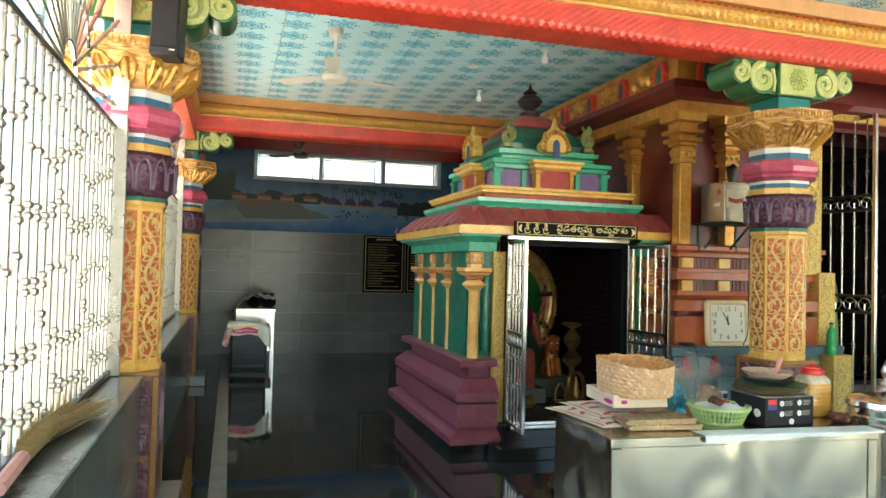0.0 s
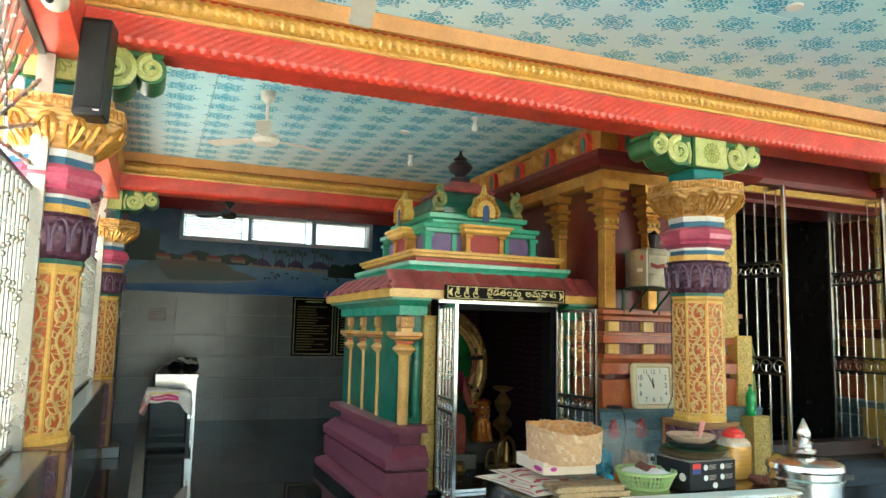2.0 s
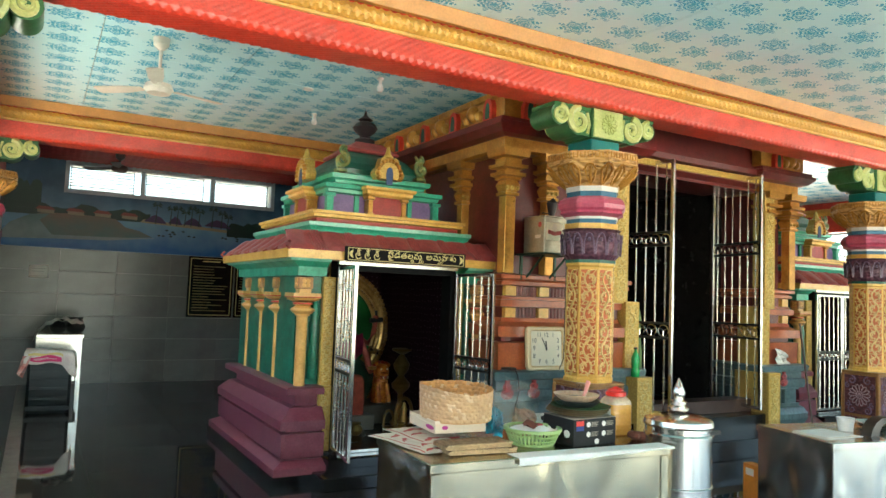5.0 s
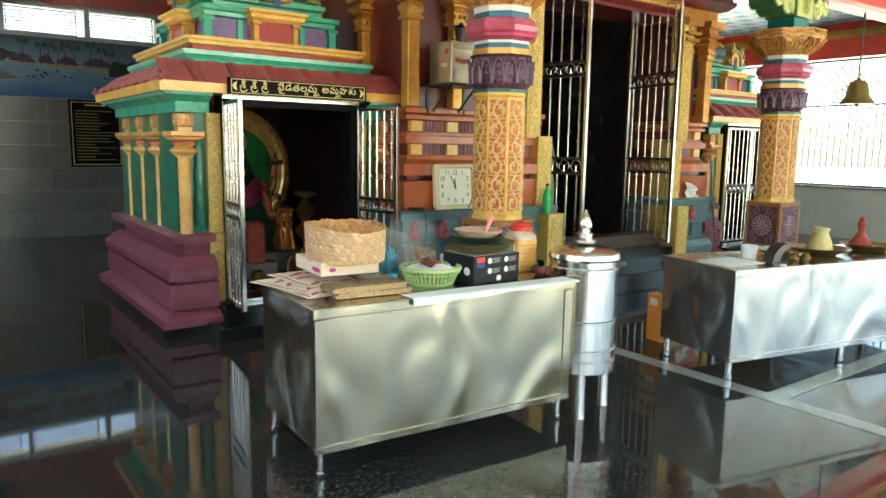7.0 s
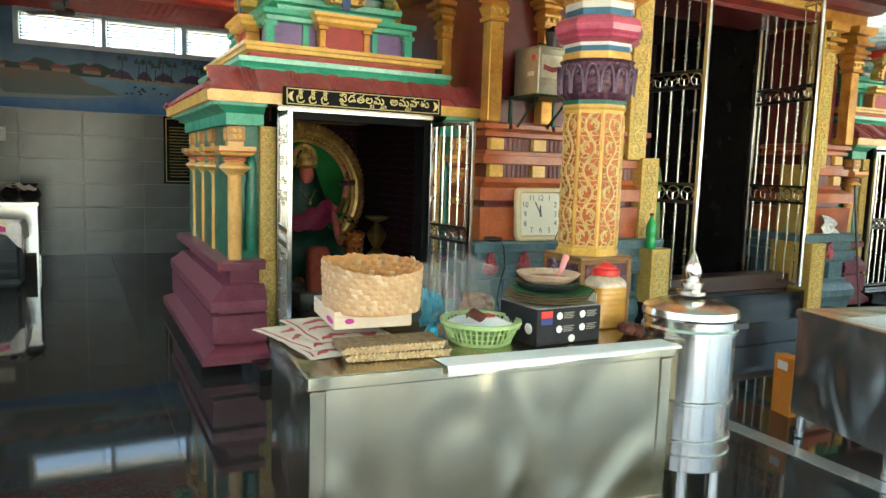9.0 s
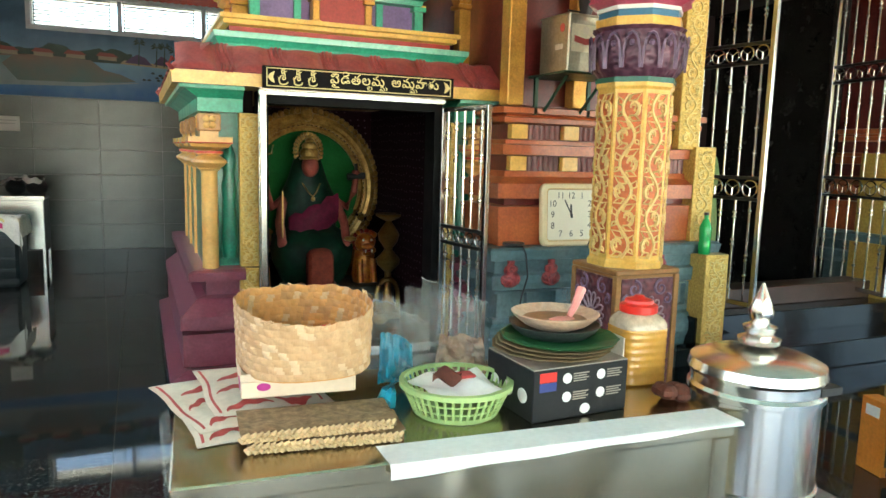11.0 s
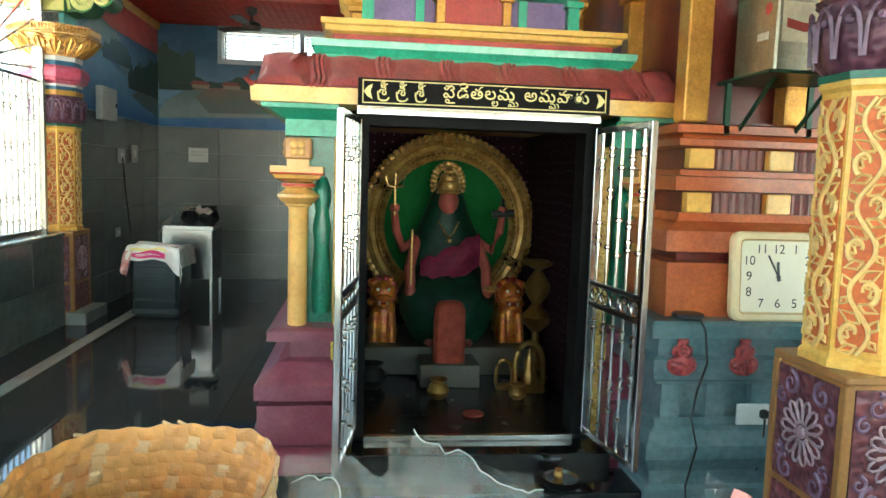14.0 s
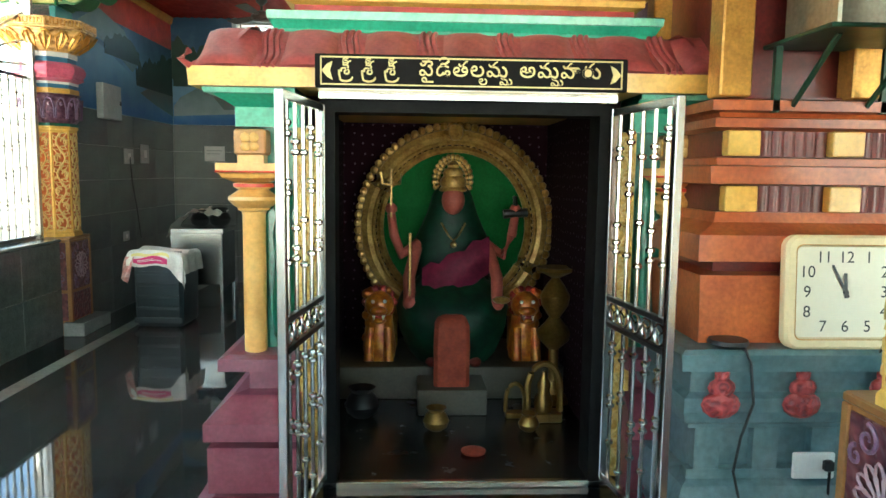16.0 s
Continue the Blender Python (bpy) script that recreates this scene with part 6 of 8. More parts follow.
pot("brass_pot", "small round brass water pot on the shrine floor", 2.06, 6.42, 0.19, 0.95, BRASS)
pot("brass_pot", "small round brass water pot on the shrine floor", 2.52, 6.40, 0.19, 0.75, BRASS)
pot("black_pot", "black pot beside the altar inside the shrine", 1.68, 6.62, 0.19, 1.3, BLACK)
lamp = thing("oil_lamp", "tarnished tall brass lamp standing by the altar", "lamp", at=pose(2.73, 6.86, 0.19))
part("base", Geo().lathe(0, 0, [(0.10, 0), (0.10, 0.02), (0.05, 0.05), (0.03, 0.12)], 16), BRASS, lamp)
part("stem", Geo().lathe(0, 0, [(0.028, 0.12), (0.028, 0.30), (0.09, 0.36), (0.10, 0.40), (0.06, 0.44), (0.03, 0.48), (0.075, 0.55), (0.085, 0.60), (0.05, 0.66), (0.02, 0.70)], 16), BRASS, lamp)
part("bowl", Geo().lathe(0, 0, [(0.02, 0.70), (0.10, 0.74), (0.105, 0.76), (0.03, 0.745)], 16), BRASS, lamp)
idol = thing("brass_idol", "small arched brass idol frame beside the lamp", "idol", at=pose(2.62, 6.55, 0.19))
part("base", Geo().box(-0.09, 0.09, -0.05, 0.05, 0, 0.05, 0.005), BRASS, idol)
q = Geo().tube([(0.085 * math.cos(math.pi * k / 14), 0, 0.16 + 0.14 * math.sin(math.pi * k / 14)) for k in range(15)], 0.018, 7)
q.tube([(-0.085, 0, 0.05), (-0.085, 0, 0.16)], 0.018, 7).tube([(0.085, 0, 0.05), (0.085, 0, 0.16)], 0.018, 7)
part("arch", q, BRASS, idol)
part("figure", Geo().lathe(0, 0, [(0.045, 0.05), (0.05, 0.10), (0.03, 0.15), (0.035, 0.19), (0.02, 0.22), (0.01, 0.26)], 12), BRASS, idol)
idol2 = thing("brass_idol", "tiny arched brass idol on the shrine floor", "idol", at=pose(2.48, 6.60, 0.19))
part("base", Geo().box(-0.05, 0.05, -0.03, 0.03, 0, 0.03, 0.004), BRASS, idol2)
part("arch", Geo().tube([(0.05 * math.cos(math.pi * k / 10), 0, 0.09 + 0.09 * math.sin(math.pi * k / 10)) for k in range(11)], 0.012, 6).tube([(-0.05, 0, 0.03), (-0.05, 0, 0.09)], 0.012, 6).tube([(0.05, 0, 0.03), (0.05, 0, 0.09)], 0.012, 6), BRASS, idol2)
tr = part("flower_plate", Geo().lathe(2.22, 6.12, [(0.035, 0.19), (0.055, 0.195), (0.058, 0.205), (0.04, 0.21), (0.015, 0.222)], 14), VERMILION, None)
tagged(tr, "small plate of red powder on the shrine floor", "plate")


# ---- on the steel table ----
def on(name, label, category, x, y, z, turn=0.0, group=""):
    return thing(name, label, category, group, at=pose(x, y, z, 0, 0, turn))


TOP = 0.751
CANE = surf("split_bamboo", (0.63, 0.39, 0.20), 0.55, vary=0.18, scale=30, bscale=140, bump=0.3, tint=0.0)
CANE_PALE = surf("pale_split_bamboo", (0.72, 0.50, 0.29), 0.5, vary=0.15, scale=30)
CANE_TAN = surf("tan_split_bamboo", (0.62, 0.37, 0.18), 0.55, vary=0.25, scale=30)
CANE_BROWN = surf("brown_split_bamboo", (0.56, 0.27, 0.09), 0.6, vary=0.2, scale=20)
CANE_IN = surf("inner_bamboo", (0.66, 0.31, 0.09), 0.6, vary=0.2, scale=20)
CREAMCARD = surf("cream_card", (0.72, 0.58, 0.42), 0.6, vary=0.08)
MAGENTA = surf("magenta_ink", (0.45, 0.02, 0.22), 0.5)
REDINK = surf("faded_red_ink", (0.50, 0.07, 0.06), 0.6, vary=0.3)
PAPERBAG = surf("cream_printed_paper", (0.68, 0.60, 0.47), 0.6, vary=0.15)
STRAW = surf("plaited_straw", (0.34, 0.22, 0.11), 0.75, vary=0.5, scale=40, dirt=(0.16, 0.10, 0.05))
BRAID = surf("pale_braided_straw", (0.66, 0.46, 0.24), 0.6, vary=0.3, scale=40)
LIME = surf("lime_plastic", (0.40, 0.55, 0.21), 0.38, vary=0.12)
WHITECLOTH = surf("white_cloth", (0.78, 0.77, 0.73), 0.8, vary=0.1, scale=8)
CARTON = surf("black_printed_carton", (0.014, 0.014, 0.015), 0.6, vary=0.2, spec=0.3)
CARTON_TOP = surf("grey_card", (0.36, 0.31, 0.25), 0.7, vary=0.2)
LEAFGREEN = surf("green_leaf_plate", (0.02, 0.11, 0.035), 0.4, vary=0.3)
PLATEEDGE = surf("brown_card_edge", (0.26, 0.18, 0.09), 0.7, vary=0.3)
ENAMEL = surf("cream_enamel", (0.68, 0.50, 0.36), 0.3, vary=0.3, scale=14, dirt=(0.50, 0.28, 0.16))
TURMERIC = surf("turmeric_filled_plastic", (0.62, 0.31, 0.06), 0.2, vary=0.15, scale=9, coat=0.5)
JARTOP = surf("cloudy_dusted_plastic", (0.66, 0.50, 0.34), 0.2, vary=0.35, scale=11, coat=0.5)
REDPLASTIC = surf("red_plastic", (0.70, 0.03, 0.02), 0.3, vary=0.08)
PINKPLASTIC = surf("pink_plastic", (0.75, 0.28, 0.24), 0.35, vary=0.08)
BLUEPLASTIC = surf("blue_polythene", (0.03, 0.34, 0.48), 0.3, vary=0.2)
BROWN = surf("dark_brown_clump", (0.12, 0.03, 0.015), 0.7, vary=0.4, scale=20)


def film(name, tint, rough, clear):
    m, N, L, B = nodes_of(name)
    out = [n for n in N if n.type == "OUTPUT_MATERIAL"][0]
    tr = N.new("ShaderNodeBsdfTransparent")
    tr.inputs["Color"].default_value = (0.97, 0.97, 0.96, 1)
    B.inputs["Base Color"].default_value = (*tint, 1)
    B.inputs["Roughness"].default_value = rough
    ns = N.new("ShaderNodeTexNoise")
    ns.inputs["Scale"].default_value = 12
    ns.inputs["Detail"].default_value = 5
    tc = N.new("ShaderNodeTexCoord")
    L.new(tc.outputs["Object"], ns.inputs["Vector"])
    bp = N.new("ShaderNodeBump")
    bp.inputs["Strength"].default_value = 0.8
    bp.inputs["Distance"].default_value = 0.015
    L.new(ns.outputs["Fac"], bp.inputs["Height"])
    L.new(bp.outputs["Normal"], B.inputs["Normal"])
    mx = N.new("ShaderNodeMixShader")
    mr = N.new("ShaderNodeMapRange")
    mr.inputs["From Min"].default_value, mr.inputs["From Max"].default_value = 0.35, 0.75
    mr.inputs["To Min"].default_value, mr.inputs["To Max"].default_value = clear, clear - 0.20
    L.new(ns.outputs["Fac"], mr.inputs["Value"])
    L.new(mr.outputs["Result"], mx.inputs["Fac"])
    L.new(B.outputs["BSDF"], mx.inputs[1])
    L.new(tr.outputs["BSDF"], mx.inputs[2])
    L.new(mx.outputs["Shader"], out.inputs["Surface"])
    return m


POLY = film("clear_polythene", (0.66, 0.65, 0.62), 0.10, 0.95)
# paler, less clear film for the highlight along the bags' edges
POLYGLINT = film("edge_glint_polythene", (0.80, 0.80, 0.78), 0.15, 0.72)


# woven basket standing on a card box
bk = on("woven_basket", "open woven split-bamboo basket with a ragged rim", "basket", 1.32, 3.425, 0.874)
rx, ry, nA, nR = 0.172, 0.188, 56, 8


def wall_at(a, e, out):
    th = 2 * math.pi * a
    ex = 2.6
    c, s = math.cos(th), math.sin(th)
    k = (abs(c) ** ex + abs(s) ** ex) ** (-1 / ex)
    dip = 0.03 * max(0.0, math.cos(th + math.pi / 2)) ** 2
    h = 0.168 - dip + 0.002 * math.sin(9 * th) + 0.0018 * math.sin(23 * th)
    f = 0.96 + 0.04 * e
    return ((rx * f + out) * k * c, (ry * f + out) * k * s, 0.004 + h * e)


def weave(u, v):
    """Strips that pass over and under one another, bulging where they lie on top."""
    a, r = u * nA + 0.25 * v * nR, v * nR
    over = (int(math.floor(a)) + int(math.floor(r))) % 2
    p, q_ = a % 1.0, r % 1.0
    b = math.sin(math.pi * p) * math.sin(math.pi * q_)
    return wall_at(u, v, (0.0042 if over else 0.0008) * b ** 0.6)


ws = sheet(weave, nA * 4, nR * 4)
rc = random.Random(11)
shade = {}
for n_, f_ in enumerate(ws.f):
    i_, j_ = n_ % (nA * 4), n_ // (nA * 4)
    key = (int((i_ + 0.5) / 4 + 0.25 * (j_ + 0.5) / 4), j_ // 4)
    ws.s[n_] = shade.setdefault(key, rc.choice((0, 0, 0, 0, 0, 1, 2, 2, 2)))
part("woven_side", ws, [CANE, CANE_PALE, CANE_TAN], bk, "pale woven bamboo strips", soft=False)
inn = sheet(lambda u, v: tuple(2 * a - b for a, b in zip(wall_at(u, v, -0.0008), weave(u, v))), nA * 4, nR * 4)
for n_ in range(len(inn.f)):
    i_, j_ = n_ % (nA * 4), n_ // (nA * 4)
    inn.s[n_] = shade[(int((i_ + 0.5) / 4 + 0.25 * (j_ + 0.5) / 4), j_ // 4)]
part("inner_side", inn, [CANE_IN, CANE, CANE_BROWN], bk, "brown woven inside", soft=False)
part("bottom", Geo().extrude([wall_at(k / 30, 0, -0.003)[:2] for k in range(30)], "z", 0.0, 0.006), CANE_IN, bk)
rr = random.Random(3)
for k in range(12):
    th = rr.random()
    p, q2 = wall_at(th, 0.97, 0.002), wall_at(th + 0.015, 1.01 + rr.random() * 0.03, 0.002)
    part("ragged_end", Geo().tube([p, q2], 0.003, 4), CANE, bk)
for k, (bx, by, cm) in enumerate(((-0.05, -0.08, REDPLASTIC), (0.02, -0.10, REDINK), (0.07, -0.07, TURMERIC), (-0.03, -0.02, BLACK), (0.05, 0.0, REDPLASTIC), (-0.09, -0.04, LEAFGREEN), (-0.08, 0.01, LEAFGREEN), (0.06, -0.02, REDINK), (0.0, 0.02, BLACK), (0.08, 0.01, REDPLASTIC))):
    b = part("bangle", ring_geo(0.035, 0.0024, n=24), cm, None, at=pose(1.325 + bx, 3.44 + by, 0.918 + 0.003 * k, 72 + 4 * k, 0, 47 * k))
    tagged(b, "thin coloured glass bangle lying in the basket", "bangle", "bangles in the basket")

cb = on("card_box", "flat cream card box with a magenta oval mark", "box", 1.145, 3.325, 0.822, -5)
part("tray", Geo().box(0, 0.285, 0, 0.33, 0, 0.044, 0.003), CREAMCARD, cb)
for x0, x1, y0, y1 in ((0, 0.285, 0, 0.004), (0, 0.285, 0.326, 0.33), (0, 0.004, 0.004, 0.326), (0.281, 0.285, 0.004, 0.326)):
    part("tray_edge", Geo().box(x0, x1, y0, y1, 0.0445, 0.062, 0.001), CREAMCARD, cb)
for cx, cyy, at in ((0.055, 0.028, None),):
    q = Geo().extrude([(cx + 0.017 * math.cos(2 * math.pi * k / 16), cyy + 0.010 * math.sin(2 * math.pi * k / 16)) for k in range(16)], "y", -0.0015, 0.0)
    part("printed_oval", q, MAGENTA, cb, soft=False)
q = Geo().extrude([(0.06 + 0.05 * math.cos(2 * math.pi * k / 16), 0.025 + 0.011 * math.sin(2 * math.pi * k / 16)) for k in range(16)], "x", -0.0015, 0.0)
part("printed_mark", q, MAGENTA, cb, soft=False)
def bag_top(u, v, k, lift=0.0):
    """Upper side of a limp flat bag: puffed in the middle, sagging at the hem."""
    edge = min(1.0, 9 * min(u, 1 - u)) * min(1.0, 11 * min(v, 1 - v))
    w = noise.noise(Vector((3 * u + 5 * k, 3 * v, k))) + 0.5 * noise.noise(Vector((9 * u, 8 * v + 3 * k, k)))
    return (0.30 * u + 0.004 * math.sin(9 * v + k), 0.40 * v + 0.005 * math.sin(7 * u + k), 0.003 + edge * (0.009 + 0.006 * w) + lift)


for k, (x, y, z, tn) in enumerate(((1.035, 3.225, TOP, 5), (1.045, 3.275, TOP + 0.012, 15), (1.085, 3.34, TOP + 0.024, 3))):
    pb = on("paper_bag", "flat cream paper bag printed in faded red", "bag", x, y, z, tn, "flat paper bags")
    bt = sheet(lambda u, v: bag_top(u, v, k), 24, 28)
    part("bag_body", bt, PAPERBAG, pb)
    part("bag_back", sheet(lambda u, v: (bag_top(u, v, k)[0], bag_top(u, v, k)[1], 0.0012), 6, 6), PAPERBAG, pb)
    for ua in (0.04, 0.90):
        part("printed_border", sheet(lambda u, v: bag_top(ua + 0.022 * u, 0.04 + 0.92 * v, k, 0.0008), 2, 28), REDINK, pb)
    for ua, va, wu, wv, bend in ((0.10, 0.05, 0.40, 0.10, 0.10), (0.10, 0.36, 0.34, 0.09, 0.14), (0.54, 0.16, 0.30, 0.11, -0.10), (0.14, 0.66, 0.5, 0.10, 0.08)):
        part("printed_flourish", sheet(lambda u, v: bag_top(ua + wu * u, va + bend * math.sin(2.6 * u) + wv * (v - 0.5) * math.sin(math.pi * (0.08 + 0.84 * u)) + 0.012 * math.sin(17 * u), k, 0.0008), 18, 4), REDINK, pb)
for k in range(2):
    fm = on("folded_mat", "folded plaited straw mat at the table edge", "mat", 1.135 - 0.012 * k, 3.165 + 0.010 * k, TOP + 0.022 * k, -7 + 3 * k, "folded straw mats")
    part("mat_body", sheet(lambda u, v: (0.37 * u, 0.15 * v, 0.0215 + 0.003 * math.sin(40 * u + 3 * v) * (1 - v) + 0.002 * math.sin(9 * v)), 44, 8), STRAW, fm)
    q = Geo()
    rm = random.Random(70 + k)
    for i in range(24):
        for j in (0, 1):
            x0 = 0.006 + 0.0148 * i + 0.006 * j
            d = 0.009 if j else -0.009
            q.tube([(x0 - d, -0.006 + rm.uniform(-0.003, 0.002), 0.0035 + 0.011 * j), (x0, -0.013 + rm.uniform(-0.003, 0.002), 0.0075 + 0.011 * j), (x0 + d, -0.006, 0.0125 + 0.011 * j)], 0.0062, 5, lambda e: 0.6 + 0.5 * math.sin(math.pi * e))
    part("plaited_edge", q, BRAID, fm, "pale plaited edge")
    part("mat_lining", Geo().box(0.004, 0.366, 0.004, 0.146, 0.0, 0.0165), STRAW, fm)
gb = on("plastic_basket", "lime green plastic basket holding folded white cloth", "basket", 1.695, 3.262, TOP)
gb.matrix_basis = gb.matrix_basis @ Matrix.Diagonal((0.94, 0.94, 0.8, 1))
part("base", Geo().lathe(0, 0, [(0.118, 0.0), (0.118, 0.006)], 24), LIME, gb)
part("rim", Geo().lathe(0, 0, [(0.150, 0.095), (0.163, 0.092), (0.163, 0.108), (0.150, 0.110), (0.150, 0.095)], 28, cap=False), LIME, gb)
part("ring", Geo().lathe(0, 0, [(0.118, 0.006), (0.122, 0.004), (0.126, 0.018), (0.122, 0.020), (0.118, 0.006)], 28, cap=False), LIME, gb)
sl = Geo().tube([(0.121, 0, 0.012), (0.137, 0, 0.055), (0.153, 0, 0.098)], 0.0045, 5).mesh("slat")
sl.materials.append(LIME)
for k in range(40):
    part("slat", sl, None, gb, at=pose(0, 0, 0, 0, 0, 9 * k))
for hz, hr in ((0.038, 0.131), (0.066, 0.142)):
    part("hoop", Geo().tube([(hr * math.cos(2 * math.pi * k / 32), hr * math.sin(2 * math.pi * k / 32), hz) for k in range(33)], 0.0035, 5), LIME, gb)
cl = part("folded_cloth", sheet(lambda u, v: (1.695 + (u - 0.5) * 0.21, 3.255 + (v - 0.5) * 0.20, TOP + 0.072 + 0.022 * math.sin(math.pi * u) * math.sin(math.pi * v) + 0.010 * math.sin(9 * u + 5 * v)), 18, 16), WHITECLOTH, None)
tagged(cl, "crumpled white cloth in the green basket", "cloth")
pk = part("snack_packet", Geo().box(1.665, 1.735, 3.22, 3.265, TOP + 0.098, TOP + 0.106, 0.003), REDINK, None, at=None)
tagged(pk, "small red and cream paper packet on the cloth", "packet")
pk2 = part("brown_packet", sheet(lambda u, v: (0.075 * (u - 0.5), 0.045 * v, 0.012 * math.sin(7 * u + 5 * v) + 0.02 * v), 10, 8), BROWN, None, at=pose(1.645, 3.21, TOP + 0.098, 0, 0, -25))
tagged(pk2, "crumpled dark brown packet in the green basket", "packet")


def crumple(x, y, z, w, h, lean, seed):
    def fn(u, v):
        n = noise.noise(Vector((u * 2.2 + seed, v * 2.0, seed)))
        m = noise.noise(Vector((u * 6, v * 5 + seed, seed * 2)))
        f = noise.noise(Vector((u * 13 + seed, v * 4, 2 * seed)))
        return (x + (u - 0.5) * w * (1 - 0.12 * v) + 0.02 * n + 0.012 * m, y + lean * v + 0.06 * n + 0.03 * m + 0.012 * f, z + h * v * (1 - 0.12 * abs(u - 0.5) + 0.06 * n + 0.30 * (0.5 - u) * v) + 0.006 * f * v)
    return sheet(fn, 22, 22)


def hem_of(*a):
    """A thin pale tube added along a crumpled sheet's free edge as its highlight."""
    v, n = crumple(*a).v, 23
    return Geo().tube(v[n * (n - 1):], 0.0010, 5)


pbg = on("polythene_bag", "crumpled clear polythene bag standing open", "bag", 0, 0, 0, 0, "clear polythene bags")
part("front_sheet", crumple(1.78, 3.44, TOP + 0.06, 0.24, 0.23, 0.03, 2.3), POLY, pbg)
part("rear_sheet", crumple(1.77, 3.50, TOP + 0.03, 0.27, 0.24, 0.05, 5.1), POLY, pbg)
lump = crumple(1.81, 3.478, TOP + 0.02, 0.17, 0.12, 0.0, 15.5)
part("peach_contents", lump, surf("peach_contents", (0.55, 0.36, 0.25), 0.7, vary=0.4, scale=14), pbg)
part("hem", hem_of(1.78, 3.44, TOP + 0.06, 0.24, 0.23, 0.03, 2.3), POLYGLINT, pbg)
pbg2 = on("polythene_bag", "crumpled clear polythene bag with blue contents", "bag", 0, 0, 0, 0, "clear polythene bags")
part("front_sheet", crumple(1.60, 3.43, TOP + 0.05, 0.20, 0.20, 0.02, 8.7), POLY, pbg2)
part("rear_sheet", crumple(1.60, 3.52, TOP + 0.03, 0.22, 0.23, 0.02, 12.2), POLY, pbg2)
q = crumple(1.60, 3.475, TOP + 0.02, 0.11, 0.14, 0.0, 19.5)
part("blue_contents", q, BLUEPLASTIC, pbg2)
part("hem", hem_of(1.60, 3.43, TOP + 0.05, 0.20, 0.20, 0.02, 8.7), POLYGLINT, pbg2)
bl = part("blue_bag", Geo().tube([(1.525, 3.34, TOP + 0.012), (1.53, 3.33, TOP + 0.05), (1.55, 3.335, TOP + 0.08)], 0.024, 8, lambda e: 1.2 - 0.6 * e).tube([(1.525, 3.33, TOP + 0.02), (1.505, 3.30, TOP + 0.018), (1.50, 3.27, TOP + 0.014)], 0.014, 7), BLUEPLASTIC, None)
tagged(bl, "knotted blue polythene bag on the table", "bag")

bx = on("carton", "black printed appliance carton with white pictures", "box", 1.84, 3.105, TOP, 3)
part("carton_body", Geo().box(0, 0.305, 0, 0.235, 0, 0.138, 0.002), CARTON, bx)
part("carton_lid", Geo().box(0.001, 0.304, 0.001, 0.234, 0.138, 0.141), CARTON_TOP, bx, "grey card lid")
part("red_mark", Geo().box(0.018, 0.07, -0.0015, 0.0, 0.105, 0.13), REDPLASTIC, bx)
part("blue_mark", Geo().box(0.018, 0.07, -0.0015, 0.0, 0.08, 0.103), surf("blue_ink", (0.03, 0.05, 0.22), 0.5), bx)
for k, (xx, zz) in enumerate(((0.09, 0.095), (0.20, 0.095), (0.09, 0.045), (0.20, 0.045))):
    part("printed_picture", Geo().extrude([(xx + 0.014 + 0.014 * math.cos(2 * math.pi * i / 14), zz + 0.014 + 0.014 * math.sin(2 * math.pi * i / 14)) for i in range(14)], "y", -0.0015, 0.0), WHITE, bx, soft=False)
    q = Geo()
    for r in range(4):
        q.box(xx + 0.034, xx + 0.034 + (0.05 if r % 2 else 0.042), -0.0012, 0.0, zz + 0.003 + 0.0065 * r, zz + 0.006 + 0.0065 * r)
    part("printed_bar", q, CARTON_TOP, bx)
part("printed_disc", Geo().extrude([(0.165 + 0.016 * math.cos(2 * math.pi * i / 16), 0.02 + 0.014 * math.sin(2 * math.pi * i / 16)) for i in range(16)], "y", -0.0015, 0.0), WHITE, bx, soft=False)
for k in range(3):
    part("side_picture", Geo().extrude([(0.05 + 0.07 * k + 0.022 * math.cos(2 * math.pi * i / 14), 0.06 + 0.02 * math.sin(2 * math.pi * i / 14)) for i in range(14)], "x", -0.0015, 0.0), WHITE, bx, soft=False)
for k in range(4):
    z = TOP + 0.142 + 0.010 * k
    lp = part("leaf_plate", Geo().lathe(1.972 + 0.006 * k, 3.245 - 0.004 * k, [(0.10, z), (0.160, z + 0.016), (0.167, z + 0.020), (0.162, z + 0.0215), (0.10, z + 0.006)], 12, 0.3 + 0.05 * k), [LEAFGREEN if k == 3 else PLATEEDGE], None, soft=False)
    tagged(lp, "shallow octagonal green leaf plate in a stack", "plate", "stacked leaf plates")
zb = TOP + 0.142 + 0.040
b1 = part("enamel_bowl", Geo().lathe(2.012, 3.29, [(0.06, zb - 0.012), (0.095, zb - 0.004), (0.120, zb + 0.016), (0.130, zb + 0.030), (0.126, zb + 0.031), (0.08, zb + 0.006)], 28), surf("dark_speckled_enamel", (0.05, 0.055, 0.05), 0.35, vary=0.5, scale=40), None)
tagged(b1, "dark speckled enamel bowl on the leaf plates", "bowl")
b2 = thing("cream_bowl", "cream enamel bowl half full of brown paste", "bowl", at=pose(2.012, 3.29, zb + 0.016))
part("bowl_body", Geo().lathe(0, 0, [(0.06, 0.0), (0.09, 0.012), (0.118, 0.035), (0.126, 0.045), (0.121, 0.047), (0.10, 0.032), (0.07, 0.014)], 32), ENAMEL, b2)
part("paste", Geo().lathe(0, 0, [(0.09, 0.018), (0.098, 0.0265), (0.03, 0.0285)], 28), surf("brown_paste", (0.30, 0.13, 0.05), 0.4, vary=0.3, scale=14), b2, "brown paste")
